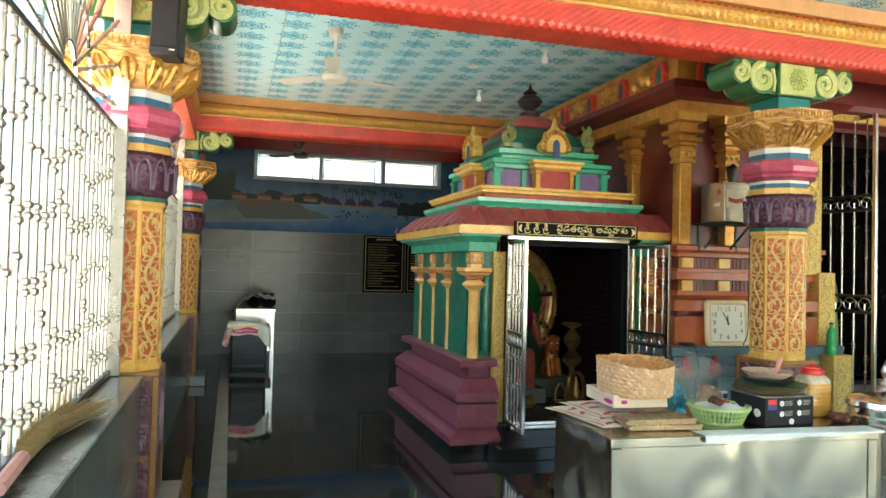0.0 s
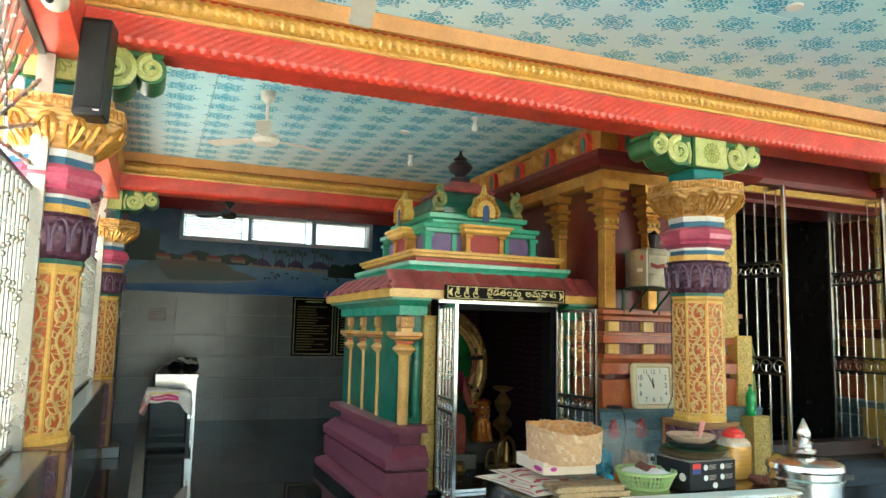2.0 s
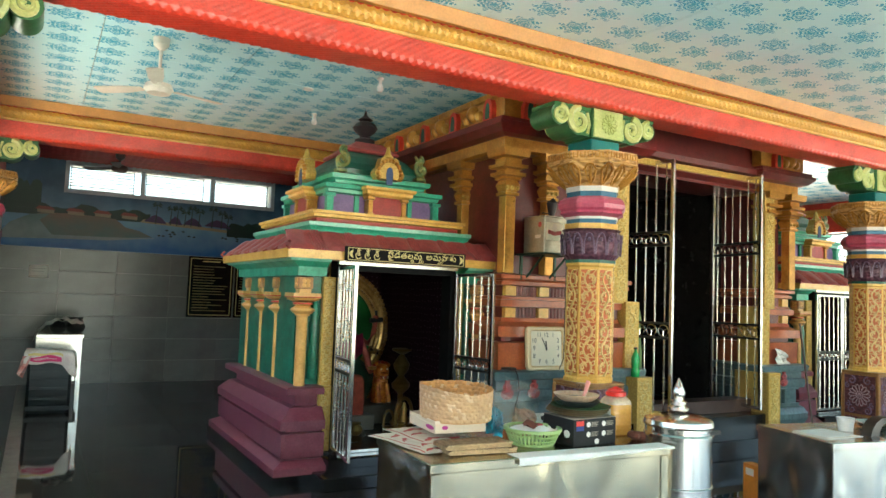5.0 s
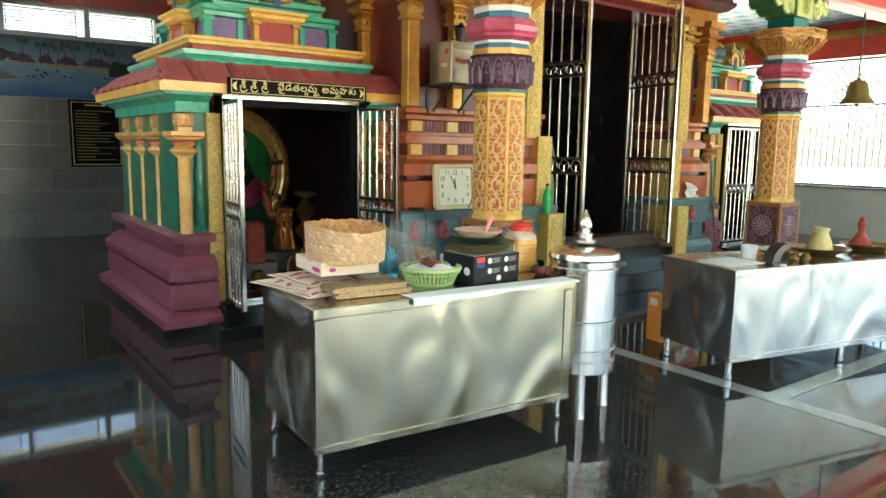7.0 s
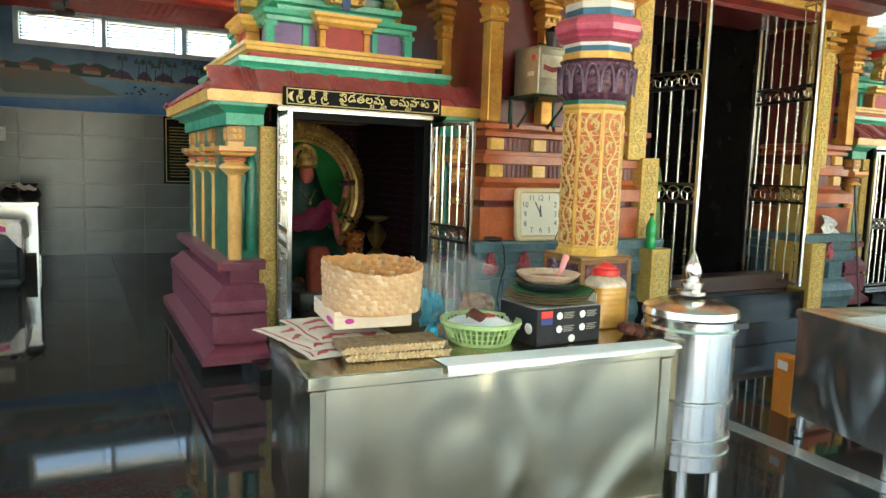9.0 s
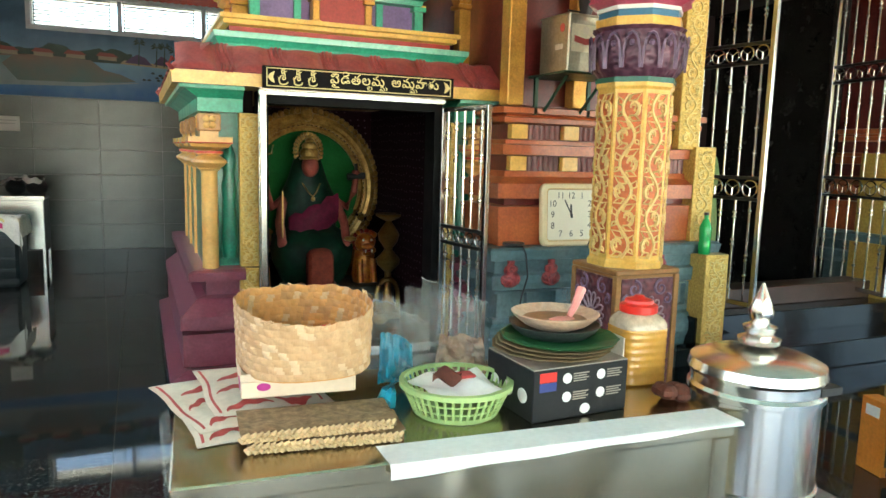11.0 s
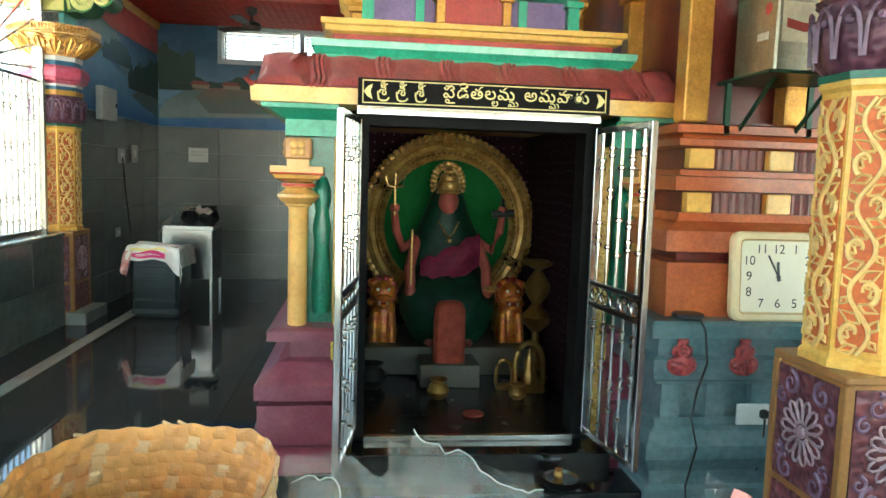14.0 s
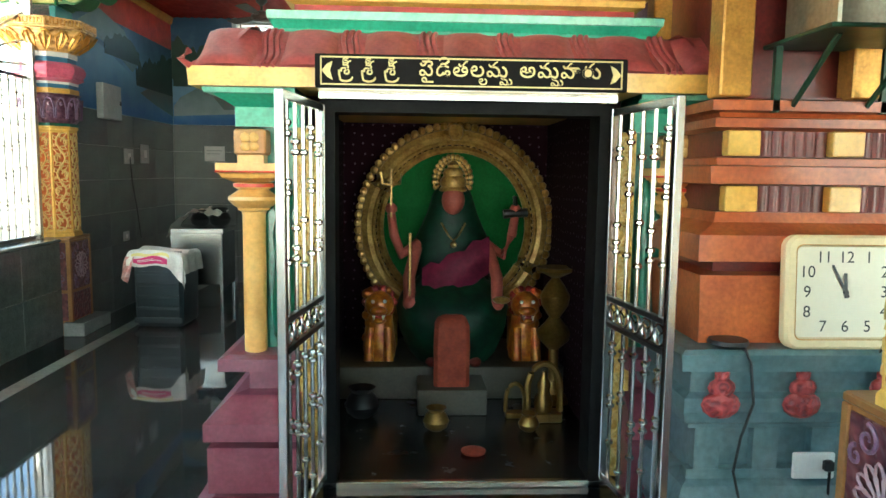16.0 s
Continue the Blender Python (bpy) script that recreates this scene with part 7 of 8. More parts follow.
sp = thing("spoon", "pink plastic spoon standing in the bowl", "spoon", at=pose(2.052, 3.28, zb + 0.045))
part("handle", Geo().tube([(0.0, 0, 0.0), (0.03, 0.015, 0.03), (0.06, 0.03, 0.075)], 0.012, 8, lambda e: 0.7 + 0.5 * e), PINKPLASTIC, sp)
part("ladle", Geo().ball((-0.03, -0.01, -0.004), 0.032, 10, 5, (1.4, 0.8, 0.3)), PINKPLASTIC, sp)
sc = part("polythene_scrap", crumple(2.13, 3.36, zb + 0.0, 0.08, 0.10, 0.02, 21.0), POLY, None)
tagged(sc, "twisted scrap of clear polythene by the bowl", "bag")

jr = on("turmeric_jar", "ribbed square jar of yellow turmeric with red lid", "jar", 2.335, 3.325, TOP, -4)
prof = [(0.0, -0.006), (0.006, 0.0)]
for k in range(7):
    prof += [(0.018 + 0.022 * k, 0.0), (0.023 + 0.022 * k, -0.0010), (0.030 + 0.022 * k, -0.0010), (0.035 + 0.022 * k, 0.0)]
prof += [(0.172, -0.002)]


def jar_rings(prof):
    """A rounded square bottle wall."""
    out = []
    for z, o in prof:
        ring = []
        for k in range(36):
            c, q_ = math.cos(2 * math.pi * k / 36), math.sin(2 * math.pi * k / 36)
            e = (abs(c) ** 4 + abs(q_) ** 4) ** -0.25
            ring.append(((0.080 + o) * e * c, (0.072 + o) * e * q_, z))
        out.append(ring)
    return Geo().rings(out)


part("jar_body", jar_rings(prof), TURMERIC, jr, "yellow powder seen through ribbed plastic")
part("shoulder", jar_rings([(0.172, -0.002), (0.184, -0.003), (0.196, -0.009), (0.206, -0.019), (0.212, -0.027), (0.216, -0.033)]), JARTOP, jr, "cloudy plastic shoulder")
part("lid", Geo().lathe(0, 0, [(0.055, 0.215), (0.058, 0.218), (0.058, 0.238), (0.045, 0.244), (0.042, 0.254), (0.02, 0.26), (0.012, 0.268)], 24), REDPLASTIC, jr, "red screw lid")
part("paper_label", Geo().box(-0.0835, -0.0795, -0.055, 0.045, 0.05, 0.15), PAPERBAG, jr)
wc = part("white_paper_sheet", sheet(lambda u, v: (1.42 + 0.96 * u, (2.998 - 0.066 * u + 0.15 * (v - 0.3)) if v > 0.29 else 2.992 - 0.066 * u, TOP + 0.002 if v > 0.29 else TOP + 0.002 - (0.034 - 0.026 * u) * (1 - v / 0.3) - 0.002 * math.sin(20 * u)), 40, 10), WHITECLOTH, None)
tagged(wc, "strip of white paper along the table edge", "paper")
q = Geo()
for k in range(9):
    q.ball((2.315 + 0.035 * math.sin(k * 2.2), 3.13 + 0.022 * math.cos(k * 1.7), TOP + 0.018 + 0.008 * (k % 3)), 0.024, 7, 5, (1.2, 1, 0.9))
bc = part("dried_petals", q, BROWN, None)
tagged(bc, "clump of dark dried flowers on the table", "flowers")
cp = on("crumpled_packet", "crumpled white and green packet beside the jar", "packet", 0, 0, 0)
part("packet_body", crumple(2.37, 3.44, TOP + 0.005, 0.14, 0.09, -0.06, 31.0), WHITECLOTH, cp)
part("green_leaf", crumple(2.36, 3.40, TOP + 0.01, 0.08, 0.05, -0.05, 37.0), LEAFGREEN, cp)
hang = part("plastic_wrap", sheet(lambda u, v: (0.965 - 0.004 * math.sin(12 * v), 3.08 + 0.42 * u, TOP + 0.004 - 0.10 * v * (0.6 + 0.4 * math.sin(7 * u) ** 2)) if v > 0 else (0.985, 3.08 + 0.42 * u, TOP + 0.004), 24, 8), POLY, None)
tagged(hang, "loose clear plastic film over the table corner", "film")

# ---- steel water drum ----
dr = thing("water_drum", "tall polished steel drinking water drum on legs", "water drum", at=pose(2.565, 3.07, 0))
part("lower_body", Geo().lathe(0, 0, [(0.1803, 0.235), (0.1854, 0.24), (0.1854, 0.30), (0.1778, 0.305), (0.1778, 0.345), (0.1854, 0.35), (0.1854, 0.36), (0.1778, 0.365), (0.1778, 0.50), (0.1854, 0.505), (0.1854, 0.515), (0.1778, 0.52)], 40), STEELBAR, dr)
part("upper_body", Geo().lathe(0, 0, [(0.1778, 0.52), (0.1778, 0.77), (0.188, 0.775), (0.188, 0.79), (0.1803, 0.80), (0.1803, 0.835)], 40), STEELBAR, dr)
ld = part("lid", Geo().lathe(0, 0, [(0.1867, 0.83), (0.1905, 0.84), (0.1841, 0.865), (0.1397, 0.885), (0.0635, 0.90)], 40), STEELBAR, dr, "domed steel lid")
part("finial", Geo().lathe(0, 0, [(0.03, 0.90), (0.055, 0.915), (0.06, 0.93), (0.035, 0.94), (0.045, 0.955), (0.048, 0.965), (0.025, 0.975), (0.032, 0.99), (0.036, 1.01), (0.02, 1.05), (0.004, 1.09)], 20), STEELBAR, ld, "stepped steel finial")
part("vent_slot", Geo().box(0.06, 0.14, -0.172, -0.11, 0.80, 0.822), BLACK, dr)
for k in range(3):
    a = math.radians(-135 + 120 * k)
    part("leg", Geo().lathe(0.155 * math.cos(a), 0.155 * math.sin(a), [(0.034, 0.0), (0.031, 0.02), (0.030, 0.24)], 12), STEELBAR, dr)
part("tap", Geo().tube([(-0.165, -0.06, 0.43), (-0.215, -0.075, 0.43), (-0.222, -0.078, 0.39)], 0.012, 8).box(-0.222, -0.204, -0.082, -0.067, 0.43, 0.47, 0.003), STEELBAR, dr)

# ---- clock and the wall behind it ----
IVORY = surf("ivory_plastic", (0.78, 0.63, 0.36), 0.35, vary=0.08)
DIAL = surf("white_dial", (0.80, 0.74, 0.58), 0.4, vary=0.04)
ck = thing("wall_clock", "square ivory wall clock leaning on the ledge, five to twelve", "clock", at=pose(3.41, 5.335, 0.882, -4))


def rsq(w, h, r, n=6):
    out = []
    for sx, sy, a0 in ((1, 1, 0), (-1, 1, 90), (-1, -1, 180), (1, -1, 270)):
        for k in range(n + 1):
            a = math.radians(a0 + 90 * k / n)
            out.append((sx * (w - r) + r * math.cos(a), 0.19 + sy * (h - r) + r * math.sin(a)))
    return out


q = Geo()
loops = [(0.215, 0.195, 0.045, 0.02), (0.215, 0.195, 0.045, -0.012), (0.205, 0.185, 0.04, -0.022), (0.178, 0.160, 0.02, -0.018), (0.173, 0.155, 0.02, -0.006)]
q.rings([[(u, d, v) for u, v in rsq(w, h, r)] for w, h, r, d in loops])
part("case", q, IVORY, ck, "ivory plastic case")
part("dial", Geo().extrude(rsq(0.172, 0.154, 0.02), "y", -0.0085, -0.0055), DIAL, ck)
part("gilt_line", Geo().rings([[(u, -0.0195, v) for u, v in rsq(0.181, 0.163, 0.022)], [(u, -0.0215, v) for u, v in rsq(0.180, 0.162, 0.022)], [(u, -0.0195, v) for u, v in rsq(0.178, 0.160, 0.021)]], cap=False), GOLD, ck)
for n in range(1, 13):
    a = math.radians(90 - 30 * n)
    k = 1 / max(abs(math.cos(a)), abs(math.sin(a)))
    k = min(k, 1.16)
    cu = bpy.data.curves.new("numeral", "FONT")
    cu.body = str(n)
    cu.align_x, cu.align_y, cu.size = "CENTER", "CENTER", 0.056
    tx = new("numeral_curve", cu)
    me = bpy.data.meshes.new_from_object(tx.evaluated_get(bpy.context.evaluated_depsgraph_get()))
    bpy.data.objects.remove(tx)
    me.materials.append(BLACK)
    part("numeral", me, None, ck, at=pose(0.135 * k * math.cos(a), -0.0095, 0.19 + 0.118 * k * math.sin(a), 90))
for nm, ang, ln, wd in (("hour_pointer", 93, 0.065, 0.006), ("minute_pointer", 118, 0.105, 0.004)):
    part(nm, Geo().box(-wd, wd, -0.0115, -0.010, -0.02, ln), BLACK, ck, at=pose(0, -0.001 if nm[0] == "m" else 0, 0.19, 0, -(ang - 90), 0))
part("hub", Geo().extrude([(0.009 * math.cos(2 * math.pi * k / 12), 0.19 + 0.009 * math.sin(2 * math.pi * k / 12)) for k in range(12)], "y", -0.014, -0.0085), BLACK, ck)

TINPLATE = surf("tinned_oil_can", (0.42, 0.38, 0.29), 0.30, metal=0.85, vary=0.3, scale=5)
oc = thing("oil_tin", "square tinned oil can with a red label", "can", at=pose(3.20, 5.14, 1.915, 0, 0, 5))
part("can_body", Geo().box(0, 0.275, 0, 0.275, 0, 0.325, 0.008), TINPLATE, oc)
part("rim", Geo().box(-0.003, 0.278, -0.003, 0.278, 0.315, 0.328, 0.003), TINPLATE, oc)
part("red_ribbon", Geo().extrude([(0.04, 0.17), (0.12, 0.155), (0.20, 0.17), (0.20, 0.205), (0.12, 0.19), (0.04, 0.205)], "y", -0.002, 0.0), REDINK, oc, soft=False)
part("front_print", Geo().box(0.02, 0.225, -0.0012, 0.0, 0.115, 0.27, 0.0), surf("cream_tin_print", (0.72, 0.64, 0.46), 0.3, vary=0.2, metal=0.2), oc, "cream printed front", soft=False)
part("printed_crest", Geo().extrude([(0.12 + 0.025 * math.cos(2 * math.pi * k / 12), 0.235 + 0.025 * math.sin(2 * math.pi * k / 12)) for k in range(12)], "y", -0.002, 0.0), PAPERBAG, oc, soft=False)
part("side_mark", Geo().extrude([(0.06 + 0.022 * math.cos(2 * math.pi * k / 12), 0.25 + 0.025 * math.sin(2 * math.pi * k / 12)) for k in range(12)], "x", -0.002, 0.0), REDINK, oc, soft=False)
part("side_bar", Geo().box(-0.002, 0.0, 0.05, 0.12, 0.13, 0.16), PAPERBAG, oc)
part("handle", Geo().tube([(0.07, 0.12, 0.325), (0.08, 0.12, 0.365), (0.16, 0.12, 0.365), (0.17, 0.12, 0.325)], 0.006, 6), BLACK, oc)
sh = thing("shelf_bracket", "green angle-iron bracket shelf under the oil can", "shelf", at=pose(3.36, 5.30, 1.90))
AIRON = surf("green_angle_iron", (0.015, 0.06, 0.03), 0.45)
part("tray", Geo().box(-0.21, 0.21, -0.21, 0.20, 0.0, 0.014, 0.003), AIRON, sh)
for s in (-1, 1):
    part("brace", Geo().tube([(s * 0.13, -0.12, 0.0), (s * 0.13, 0.13, -0.20)], 0.010, 5), AIRON, sh)
    part("upright", Geo().box(s * 0.19 - 0.012, s * 0.19 + 0.012, 0.12, 0.14, -0.22, 0.0), AIRON, sh)
vs = part("dark_lamp_figure", Geo().lathe(3.50, 5.44, [(0.05, 1.916), (0.05, 2.1), (0.03, 2.14), (0.045, 2.2), (0.03, 2.27), (0.05, 2.34), (0.06, 2.40), (0.03, 2.45)], 14), FINIALBLACK, None)
tagged(vs, "dark tarnished metal lamp behind the oil can", "lamp")

cab = thing("black_cable", "black cable hanging from a flat round plug", "cable", at=pose(0, 0, 0))
part("disc", Geo().lathe(3.02, 5.36, [(0.06, 0.885), (0.07, 0.892), (0.065, 0.905), (0.02, 0.91)], 20), BLACK, cab)
part("lead", Geo().tube([(3.05, 5.31, 0.895), (3.07, 5.29, 0.84), (3.085, 5.285, 0.70), (3.05, 5.29, 0.58), (3.03, 5.29, 0.46), (3.06, 5.28, 0.33), (3.02, 5.28, 0.16), (3.03, 5.27, 0.01)], 0.005, 6), BLACK, cab)
w2 = part("hanging_wire", Geo().tube([(3.42, 5.08, 3.06), (3.41, 5.09, 2.0), (3.43, 5.12, 1.0), (3.45, 5.2, 0.90)], 0.004, 5), BLACK, None)
tagged(w2, "thin black wire hanging by the column", "wire")
sb = thing("switch_board", "white wall socket board with a black plug", "switch", at=pose(3.355, 5.37, 0.445))
part("plate", Geo().box(-0.075, 0.075, -0.012, 0.005, -0.045, 0.05, 0.004), WHITE, sb)
part("plug", Geo().box(0.025, 0.06, -0.04, -0.012, -0.01, 0.03, 0.006).tube([(0.042, -0.035, -0.01), (0.045, -0.03, -0.1), (0.03, -0.02, -0.25)], 0.005, 6), BLACK, sb)
BOTTLE = surf("green_bottle_plastic", (0.03, 0.40, 0.10), 0.15, vary=0.1)
bt = thing("bottle", "green plastic drink bottle on the carved jamb foot", "bottle", at=pose(4.44, 5.27, 0.802) @ Matrix.Diagonal((1.2, 1.2, 1.12, 1)))
part("bottle_body", Geo().lathe(0, 0, [(0.03, 0.0), (0.034, 0.01), (0.034, 0.06), (0.03, 0.08), (0.034, 0.10), (0.034, 0.16), (0.02, 0.20), (0.012, 0.215), (0.012, 0.235)], 18), BOTTLE, bt)
part("cap", Geo().lathe(0, 0, [(0.014, 0.235), (0.014, 0.252)], 14), BLACK, bt)
gl = part("rolled_cloth", Geo().lathe(4.80, 5.60, [(0.04, 0.505), (0.045, 0.7), (0.04, 1.0), (0.022, 1.2), (0.028, 1.27), (0.034, 1.33), (0.022, 1.40), (0.008, 1.46)], 12, 0, 0.08, 5), surf("pale_green_cloth", (0.22, 0.32, 0.12), 0.7, vary=0.3), None)
tagged(gl, "tall rolled green cloth bundle leaning by the gate", "cloth")


# ---- second table ----
def t2(x, y, z=0.701):
    return T2 @ pose(x, y, z)


pp = thing("newspaper", "folded newspaper sheets on the steel counter", "newspaper", at=t2(0.05, 0.08) @ pose(0, 0, 0, 0, 0, 8))
for k in range(3):
    part("page", Geo().box(0.01 * k, 0.34 - 0.02 * k, 0.01 * k, 0.26, 0.003 * k, 0.003 * k + 0.0025), [WHITECLOTH, PAPERBAG, WHITECLOTH][k], pp)
cup = part("white_cup", Geo().lathe(0, 0, [(0.045, 0), (0.055, 0.08), (0.058, 0.085), (0.05, 0.08), (0.042, 0.008)], 20), WHITE, None, at=t2(0.47, 0.34))
tagged(cup, "white plastic tub on the steel counter", "cup")
kn = part("curved_steel_holder", Geo().extrude([(0, 0), (0.09, 0), (0.10, 0.05), (0.14, 0.10), (0.21, 0.13), (0.22, 0.15), (0.12, 0.145), (0.06, 0.11), (0.02, 0.06)], "y", -0.05, 0.05), DARKSTEEL, None, at=t2(0.44, 0.16) @ Matrix.Diagonal((0.8, 0.8, 0.8, 1)))
tagged(kn, "curved polished steel holder on the counter", "holder")
for k, (x, y) in enumerate(((0.60, 0.10), (0.66, 0.14), (0.70, 0.09))):
    pot("brass_cup", "tiny brass cup on the steel counter", *(t2(x, y).translation), 0.5, BRASS)
sv = part("steel_plate", Geo().lathe(0, 0, [(0.08, 0), (0.12, 0.015), (0.15, 0.04), (0.155, 0.042), (0.118, 0.02), (0.07, 0.006)], 28), STEEL, None, at=t2(0.78, 0.36))
tagged(sv, "round steel offering plate on the counter", "plate")
for k, x in enumerate((1.10, 1.62)):
    bp_ = part("brass_plate", Geo().lathe(0, 0, [(0.10, 0), (0.14, 0.02), (0.19, 0.05), (0.195, 0.052), (0.135, 0.026), (0.08, 0.008)], 28), BRASS, None, at=t2(x, 0.30))
    tagged(bp_, "wide brass offering plate on the counter", "plate", "brass plates")
kp = part("kalash_pot", Geo().lathe(0, 0, [(0.07, 0), (0.085, 0.03), (0.07, 0.09), (0.05, 0.13), (0.045, 0.15), (0.055, 0.155), (0.055, 0.175), (0.04, 0.178)], 20), surf("dull_yellow_brass", (0.50, 0.40, 0.16), 0.4, metal=0.6), None, at=t2(1.10, 0.30, 0.712))
tagged(kp, "yellow brass pot standing in a plate", "pot")
br2 = part("coconut_offering", Geo().lathe(0, 0, [(0.05, 0), (0.075, 0.04), (0.05, 0.08), (0.02, 0.13), (0.03, 0.18), (0.012, 0.24)], 14), VERMILION, None, at=t2(1.55, 0.32, 0.712))
tagged(br2, "rust coloured figure-like offering on a plate", "offering")
ob = thing("orange_carton", "upright orange carton beside the steel counter", "box", at=pose(4.035, 3.64, 0, 0, 0, -12))
part("carton_body", Geo().box(0, 0.085, 0, 0.15, 0, 0.35, 0.003), surf("orange_card", (0.75, 0.25, 0.03), 0.5), ob)
part("printed_bar", Geo().box(0.015, 0.07, -0.002, 0.0, 0.05, 0.32), surf("dark_print", (0.10, 0.05, 0.03), 0.5), ob)
part("side_bar", Geo().box(-0.002, 0.0, 0.04, 0.12, 0.27, 0.32), WHITE, ob)
yc = part("yellow_cloth", sheet(lambda u, v: (4.62 + 0.24 * u, 4.98 + 0.16 * v, 0.192 + 0.05 * math.sin(math.pi * u) * math.sin(math.pi * v) * (1 + 0.4 * math.sin(14 * u + 9 * v))), 18, 14), surf("pale_yellow_cloth", (0.50, 0.42, 0.22), 0.8), None)
tagged(yc, "crumpled pale yellow cloth on the granite step", "cloth")
bg = part("white_packet", crumple(6.75, 5.30, 0.885, 0.22, 0.16, 0.04, 51.0), WHITECLOTH, None)
tagged(bg, "crumpled white packet on the base ledge", "packet")
stk = part("wooden_stick", Geo().tube([(7.05, 5.12, 0.0), (6.98, 5.26, 1.35)], 0.012, 6), THRESH, None)
tagged(stk, "thin dark stick leaning on the sanctum base", "stick")

sd = part("steel_dish", Geo().lathe(2.53, 5.49, [(0.05, 0.101), (0.075, 0.105), (0.085, 0.117), (0.082, 0.118), (0.07, 0.109), (0.03, 0.108)], 24), STEEL, None)
tagged(sd, "small round steel dish on the shrine step", "dish")
pot("brass_cup", "tiny brass cup in the steel dish", 2.52, 5.50, 0.109, 0.35, BRASS)

# ---- rear corner ----
PLAQUEGOLD = surf('dull_gilt_lettering', (0.34, 0.25, 0.09), 0.5)
DARKBOX = surf("dark_slate_plastic", (0.02, 0.03, 0.033), 0.45, vary=0.3)
db = thing("storage_chest", "dark plastic storage chest standing by the wall", "chest", at=pose(-0.63, 9.60, 0, 0, 0, -3))
part("chest_body", Geo().loft((0, 0.46, 0, 0.46), [(0.0, -0.03), (0.03, -0.01), (0.62, 0.0), (0.67, -0.02), (0.69, -0.06)], 0.03), DARKBOX, db)
part("foot_band", Geo().box(0.01, 0.45, -0.006, 0.0, 0.04, 0.09, 0.002), DARKBOX, db)
for k in range(4):
    part("front_groove", Geo().box(0.03, 0.43, -0.004, 0.004, 0.16 + 0.11 * k, 0.19 + 0.11 * k, 0.002), DARKBOX, db)
CLOTH = surf("cream_printed_cloth", (0.70, 0.66, 0.58), 0.85, vary=0.2, scale=7)


def ease(a):
    a = max(0.0, min(1.0, a))
    return a * a * (3 - 2 * a)


def drape(u, v, lift=0.0):
    """A cloth laid over the chest: a short flap in front, a long fold over one corner and side."""
    a = -0.035 + 0.70 * u
    over = 0.135 + 0.15 * ease((a - 0.33) / 0.14) + 0.010 * math.sin(21 * a)
    b = -over + (0.43 + over) * v
    da, db_ = max(0.0, a - 0.455), max(0.0, -b)
    drop = 0.95 * max(da, db_) + 0.45 * min(da, db_)
    fold = 0.010 * math.sin(34 * (a if db_ >= da else b)) * min(1.0, drop / 0.06)
    x = min(a, 0.455) + 0.022 * min(1.0, da / 0.03) + 0.10 * da + (fold if da > db_ else 0)
    y = max(b, 0.0) - 0.024 * min(1.0, db_ / 0.03) - 0.06 * db_ - lift + (fold if db_ >= da else 0)
    top = 0.702 + 0.012 * math.sin(9 * a + 4 * b) + 0.008 * math.sin(23 * b + 5 * a)
    return (x, y, (top if drop <= 0 else 0.700 + 0.010 * math.sin(9 * a) * max(0.0, 1 - drop / 0.05)) - drop)


chest_at = pose(-0.63, 9.60, 0, 0, 0, -3)
cl2 = thing("draped_cloth", "cream cloth with a pink printed banner over the chest", "cloth", at=chest_at)
part("cloth_body", sheet(drape, 60, 44), CLOTH, cl2)
part("yellow_edge", sheet(lambda u, v: drape(0.06 + 0.50 * u, 0.165 + 0.045 * v + 0.02 * math.sin(9 * u), 0.003), 30, 4), surf("pale_yellow_print", (0.70, 0.58, 0.22), 0.8, vary=0.2), cl2, "yellow printed edge")
part("pink_print", sheet(lambda u, v: drape(0.08 + 0.46 * u, 0.10 + (0.055 + 0.02 * u) * (2 * v - 1) * max(0.3, math.sin(math.pi * (0.06 + 0.88 * u))) ** 0.4, 0.004), 30, 6), surf("pink_print", (0.62, 0.035, 0.16), 0.7, vary=0.2), cl2, "pink printed patch")
for k in range(2):
    part("printed_bar", sheet(lambda u, v: drape(0.14 + (0.33 - 0.12 * k) * u, 0.088 + 0.022 * k + 0.010 * v, 0.0065), 16, 1), CLOTH, cl2)
part("hanging_corner", sheet(lambda u, v: (-0.045 - 0.05 * v + 0.085 * u * (1 - 0.3 * v), -0.03 - 0.012 * math.sin(7 * u + 5 * v), 0.66 - 0.20 * v - 0.05 * u * v), 8, 12), surf("red_and_white_cloth", (0.62, 0.54, 0.48), 0.85, vary=0.5, scale=9, dirt=(0.50, 0.06, 0.05)), cl2, "red and white hanging corner")
ss = thing("steel_stand", "stainless steel stove stand in the rear corner", "stand", at=pose(-0.56, 10.45, 0, 0, 0, 0))
part("top", Geo().box(0, 0.54, 0, 0.55, 0.80, 0.85, 0.006), STEEL, ss)
part("front_panel", Geo().box(0.0, 0.52, 0.006, 0.02, 0.26, 0.80, 0.003), STEEL, ss)
part("side_panel", Geo().box(0.515, 0.53, 0.021, 0.53, 0.22, 0.80, 0.003), DARKSTEEL, ss)
for a in (0.03, 0.51):
    for b in (0.03, 0.52):
        part("leg", Geo().box(a - 0.014, a + 0.014, b - 0.014, b + 0.014, 0.0, 0.80, 0.003), STEEL, ss)
vp = pot("cooking_pot", "dark blackened cooking pot on the steel stand", -0.32, 10.70, 0.852, 1.5, BLACK)
vp = pot("cooking_pot", "dark blackened cooking pot on the steel stand", -0.12, 10.72, 0.852, 1.7, BLACK)
